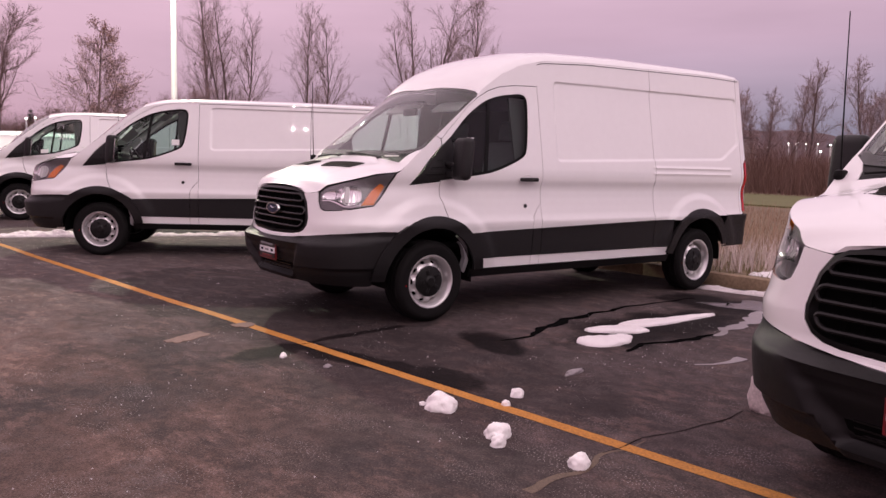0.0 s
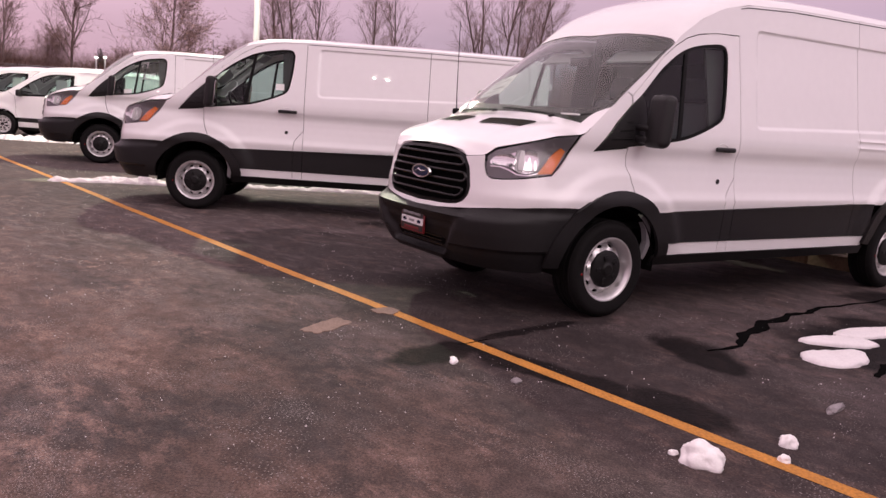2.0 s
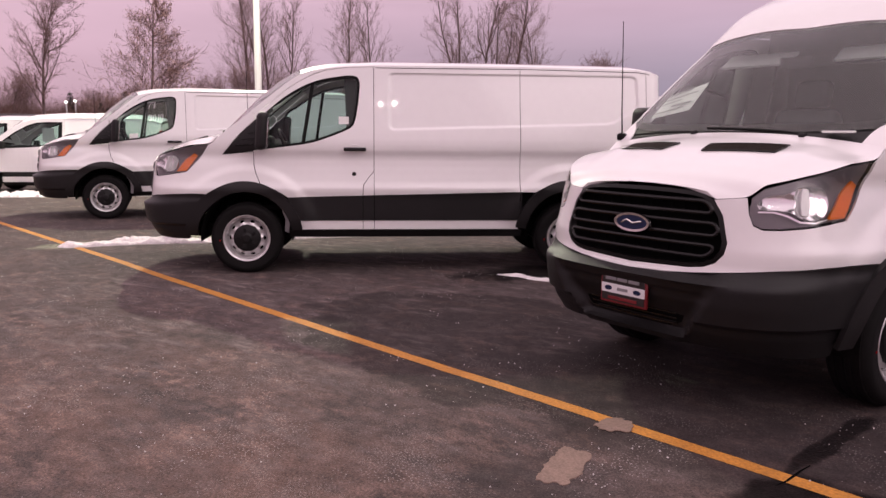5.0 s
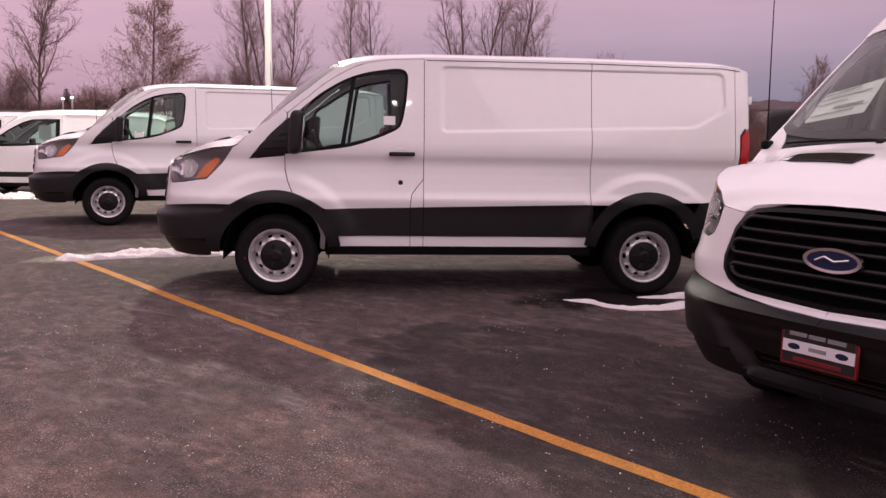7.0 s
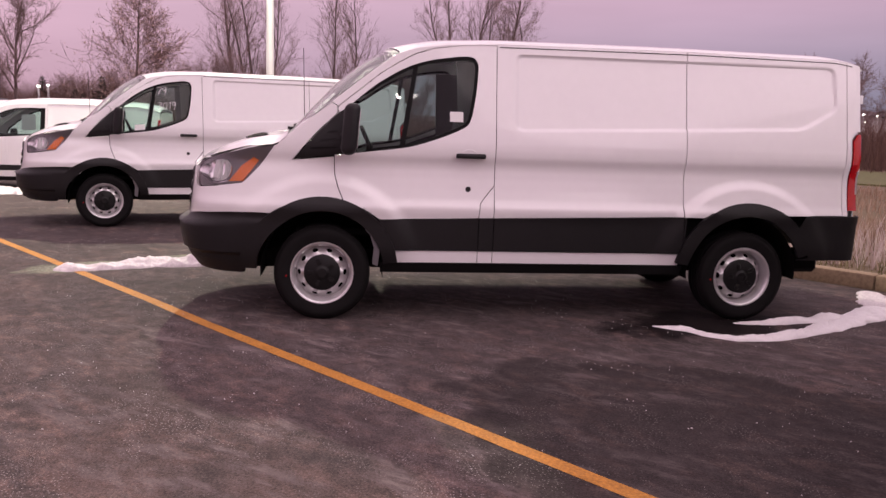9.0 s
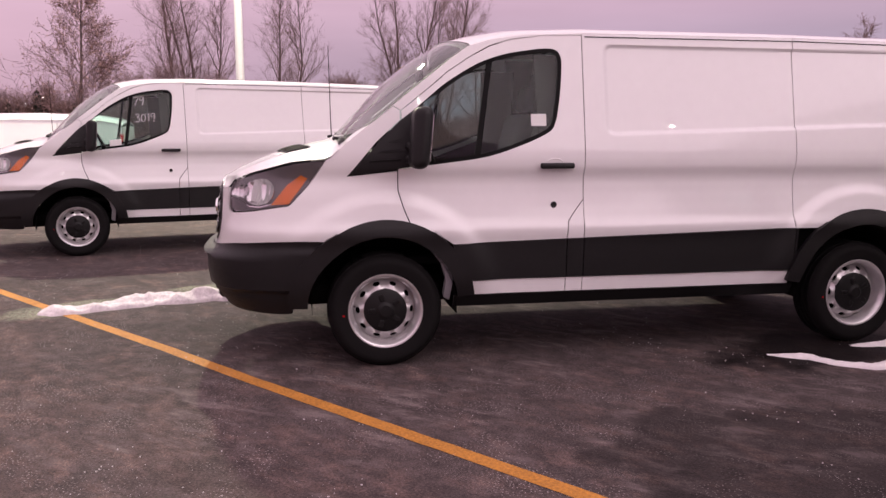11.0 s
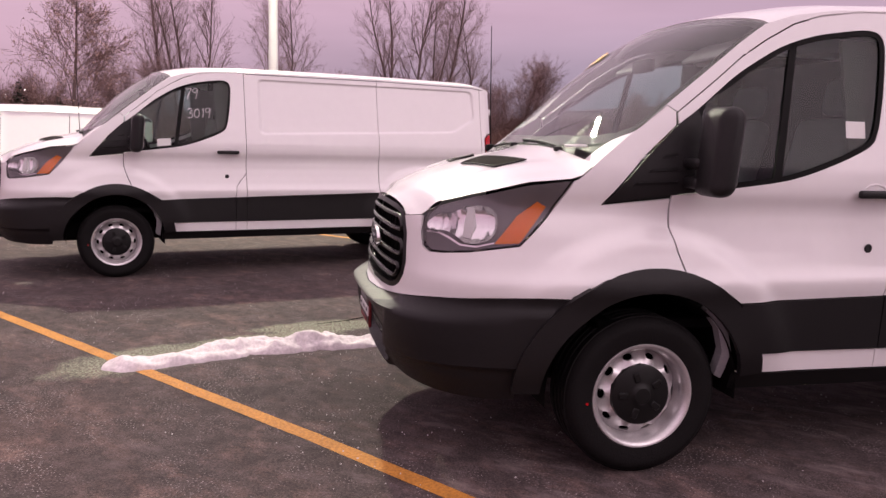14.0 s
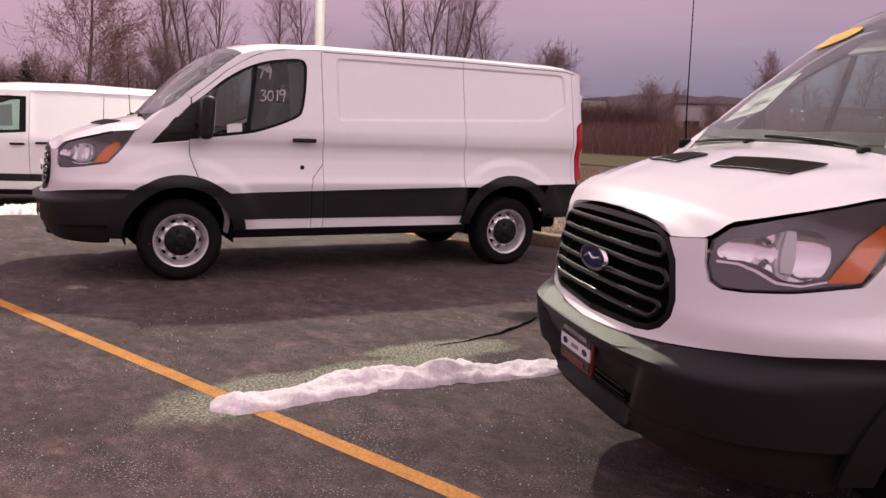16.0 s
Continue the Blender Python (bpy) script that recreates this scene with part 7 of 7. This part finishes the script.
def make_compact(label):
    van = tagged(new("compact_van"), label, "van", "parked white vans")
    sh = Compact()
    for sign in (1, -1):
        fl = sign < 0

        def P(name, poly, material=M_PAINT, off=0.0, cell=(0.06, 0.06), gap=0.0025, lip=0.01, label=""):
            return panel(name, shrink(poly, gap) if gap else poly, sh.side(sign, off), material, van, cell, lip, fl, label)

        edge = lambda a, b: [(y, sh.zedge(y)) for y in np.linspace(a, b, 9)]
        arch_f = arc(0, 0.32, 0.37, 28, 162)
        P("front_wing", [q(90, 0.55), q(90, 0.62), q(66, 0.62), q(60, 0.86), q(40, 0.90), q(20, 0.955), q(2, 1.0), (-0.1, 1.055), (0.12, 1.12), (0.30, 1.02), (0.34, 0.5)] + arch_f + [q(8, 0.5), q(40, 0.5)], cell=(0.05, 0.05))
        P("head_lamp", [q(58, 0.80), q(58, 0.855), q(36, 0.885), q(12, 0.955), q(8, 0.93), q(22, 0.80)], M_GREYLENS, 0.004)
        P("grille_field", [q(90, 0.63), q(90, 0.85), q(63, 0.85), q(67, 0.63)], M_DARK, -0.01)
        for z in (0.68, 0.74, 0.80):
            P("grille_slat", [q(90, z - 0.012), q(90, z + 0.012), q(64, z + 0.012), q(64, z - 0.012)], M_LIP, 0.01, lip=0.02)
        P("front_bumper", [q(90, 0.20), q(90, 0.545), q(40, 0.495), q(8, 0.495)] + arc(0, 0.32, 0.37, 152, 190, 5) + [q(30, 0.22)], M_CLAD, 0.008)
        win = [(0.33, 1.03), (0.42, 1.20), (0.66, 1.38), (0.92, 1.53), (1.12, 1.595), (1.40, 1.61), (1.68, 1.61), (1.69, 1.10), (1.10, 1.055), (0.60, 1.03)]
        P("front_door", [(0.345, 0.5), (0.31, 1.02), (0.12, 1.125), (0.35, 1.285)] + edge(0.6, 1.725) + [(1.725, 0.5), (1.001, 0.5), (1.001, 1.046), (1.10, 1.055), (1.69, 1.10), (1.68, 1.61), (1.40, 1.61), (1.12, 1.595), (0.92, 1.53), (0.66, 1.38), (0.42, 1.20), (0.33, 1.03), (0.60, 1.03), (0.999, 1.046), (0.999, 0.5)], gap=0)
        ring_panel("window_frame", win, shrink(win, 0.03), sh.side(sign, 0.002), M_SEAL, van, not fl)
        P("window_post", [(1.60, 1.10), (1.69, 1.10), (1.68, 1.61), (1.60, 1.61)], M_SEAL, 0.003, gap=0)
        glass = P("door_window", shrink(win, 0.02), M_GLASS, -0.008, gap=0, lip=0)
        glass.visible_shadow = False
        P("sliding_door", [(1.73, 0.5)] + edge(1.73, 2.72) + [(2.72, 0.72)] + [(2.62, 0.5)])
        P("rear_quarter", [(2.63, 0.5), (2.725, 0.72)] + edge(2.725, 3.72) + [(3.86, 1.6), (3.86, 0.5)] + arc(sh.axle, 0.32, 0.37, 29, 151))
        P("side_moulding", [(0.40, 0.40), (1.72, 0.40), (1.72, 0.50), (0.40, 0.50)], M_CLAD, 0.014, gap=0.001)
        P("side_moulding", [(1.73, 0.40), (2.64, 0.40), (2.64, 0.50), (1.73, 0.50)], M_CLAD, 0.014, gap=0.001)
        P("sill", [(0.36, 0.27), (2.70, 0.27), (2.66, 0.395), (0.38, 0.395)], M_PAINT, 0.0)
        P("sill_trim", [(0.36, 0.19), (2.70, 0.19), (2.70, 0.268), (0.36, 0.268)], M_GLOSSBLACK, -0.01)
        P("rear_bumper", [(3.42, 0.26), (3.43, 0.495), (3.88, 0.495), (4.6, 0.495), (4.6, 0.26)], M_CLAD, 0.01)
        P("rear_door", [(3.915, 0.5), (3.915, 1.58), (4.62, 1.62), (4.62, 0.5)])
        P("tail_lamp", [(3.80, 0.80), (3.80, 1.45), (3.90, 1.45), (3.90, 0.80)], M_RED, 0.008)
        for y, z in ((1.58, 0.93), (1.92, 0.95)):
            part("door_handle", box_bm(sign * 0.91, y, z, 0.03, 0.20, 0.035, 0.012, 2), M_CLAD, van)
        mir = part("door_mirror", box_bm(sign * 0.99, 0.46, 1.10, 0.20, 0.11, 0.17, 0.04, 3), M_CLAD, van)
        part("mirror_arm", box_bm(sign * 0.90, 0.46, 1.06, 0.08, 0.06, 0.06, 0.015, 2), M_CLAD, mir)
        for y in (0.0, sh.axle):
            w = add_wheel(van, sign * 0.775, y, sign, 0, 0.318)
            w.matrix_basis = w.matrix_basis @ Matrix.Diagonal((0.86, 0.893, 0.893, 1))
            cover = mesh_object("wheel_cover", *lathe([(0.0, 0.104), (0.06, 0.106), (0.065, 0.098)][::-1], 24), M_RIM, w)
            for k in range(8):
                part("cover_spoke", box_bm(0.102, 0, 0.135, 0.014, 0.042, 0.155, 0.006, 1, Matrix.Rotation(k * math.pi / 4, 4, "X")), M_RIM, w)
            vs, fs = lathe([(0.42, -0.5), (0.365, -0.48), (0.365, 0.0)], 32)
            keep = [f for f in fs if min(vs[i][2] for i in f) > -0.1]
            mesh_object("wheel_well", [(v[0] * sign + 0.865 * sign, v[1] + y, v[2] + 0.32) for v in vs], keep, M_UNDER, van)
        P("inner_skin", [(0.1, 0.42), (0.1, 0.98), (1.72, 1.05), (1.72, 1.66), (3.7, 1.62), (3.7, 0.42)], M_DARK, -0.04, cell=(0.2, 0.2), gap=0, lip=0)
    T = sh.top()
    vs, fs = [], []
    ys = [-0.872 + 0.86 * (i / 24) ** 2 for i in range(25)]
    us = [-0.995 + 1.99 * i / 20 for i in range(21)]
    for y in ys:
        vs += [T(u, y) for u in us]
    for j in range(24):
        fs += [(j * 21 + i, j * 21 + i + 1, (j + 1) * 21 + i + 1, (j + 1) * 21 + i) for i in range(20)]
    mesh_object("bonnet", vs, fs, M_PAINT, van)
    ws = panel("windscreen", [(-0.96, 0.02), (0.96, 0.02), (0.965, 0.80), (0.0, 0.72), (-0.965, 0.80)], sh.top(-0.004), M_WSCREEN, van, (0.1, 0.06), 0.003)
    ws.visible_shadow = False
    panel("scuttle", [(-0.97, -0.02), (0.97, -0.02), (0.97, 0.03), (-0.97, 0.03)], sh.top(-0.008), M_CLAD, van, (0.2, 0.05), 0.0)
    for sx in (1, -1):
        panel("pillar", [(sx * 0.965, 0.02), (sx * 1.0, 0.02), (sx * 1.0, 0.84), (sx * 0.965, 0.81)], sh.top(0.0), M_PAINT, van, (0.05, 0.06), 0.01)
    panel("roof", [(-1, 0.815), (0, 0.73), (1, 0.815), (1, 3.83), (-1, 3.83)], sh.top(0.0), M_PAINT, van, (0.07, 0.07), 0.02)
    part("underbody", box_bm(0, 1.5, 0.33, 1.1, 4.2, 0.16, 0.03, 1), M_UNDER, van)
    part("dashboard", box_bm(0, 0.42, 0.95, 1.45, 0.5, 0.25, 0.07, 2), M_DASH, van)
    for x in (0.38, -0.38):
        seat = part("seat", box_bm(x, 1.25, 0.66, 0.48, 0.48, 0.18, 0.05, 2), M_SEAT, van)
        tilt = Matrix.Translation((x, 1.5, 0.7)) @ Matrix.Rotation(radians(-14), 4, "X")
        part("seat_back", box_bm(0, 0, 0.30, 0.46, 0.13, 0.60, 0.05, 2, tilt), M_SEAT, seat)
        part("head_rest", box_bm(0, 0.01, 0.72, 0.24, 0.09, 0.17, 0.04, 2, tilt), M_SEAT, seat)
    part("price_sheet", box_bm(0.66, 1.34, 1.33, 0.004, 0.26, 0.30, 0, 1, None), M_PAPER, van, "printed sheet in the door window")
    return van


compact = make_compact("white compact delivery van parked behind a snow ridge")
compact.matrix_basis = pose(-10.47, -7.42, 0, 0, 0, 1.5)
for x, y, rz in ((-14.2, -10.3, 4), (-18.0, -13.1, 8)):
    tagged(copy_thing(compact, pose(x, y, 0, 0, 0, rz)), "white compact delivery van at the end of the row")
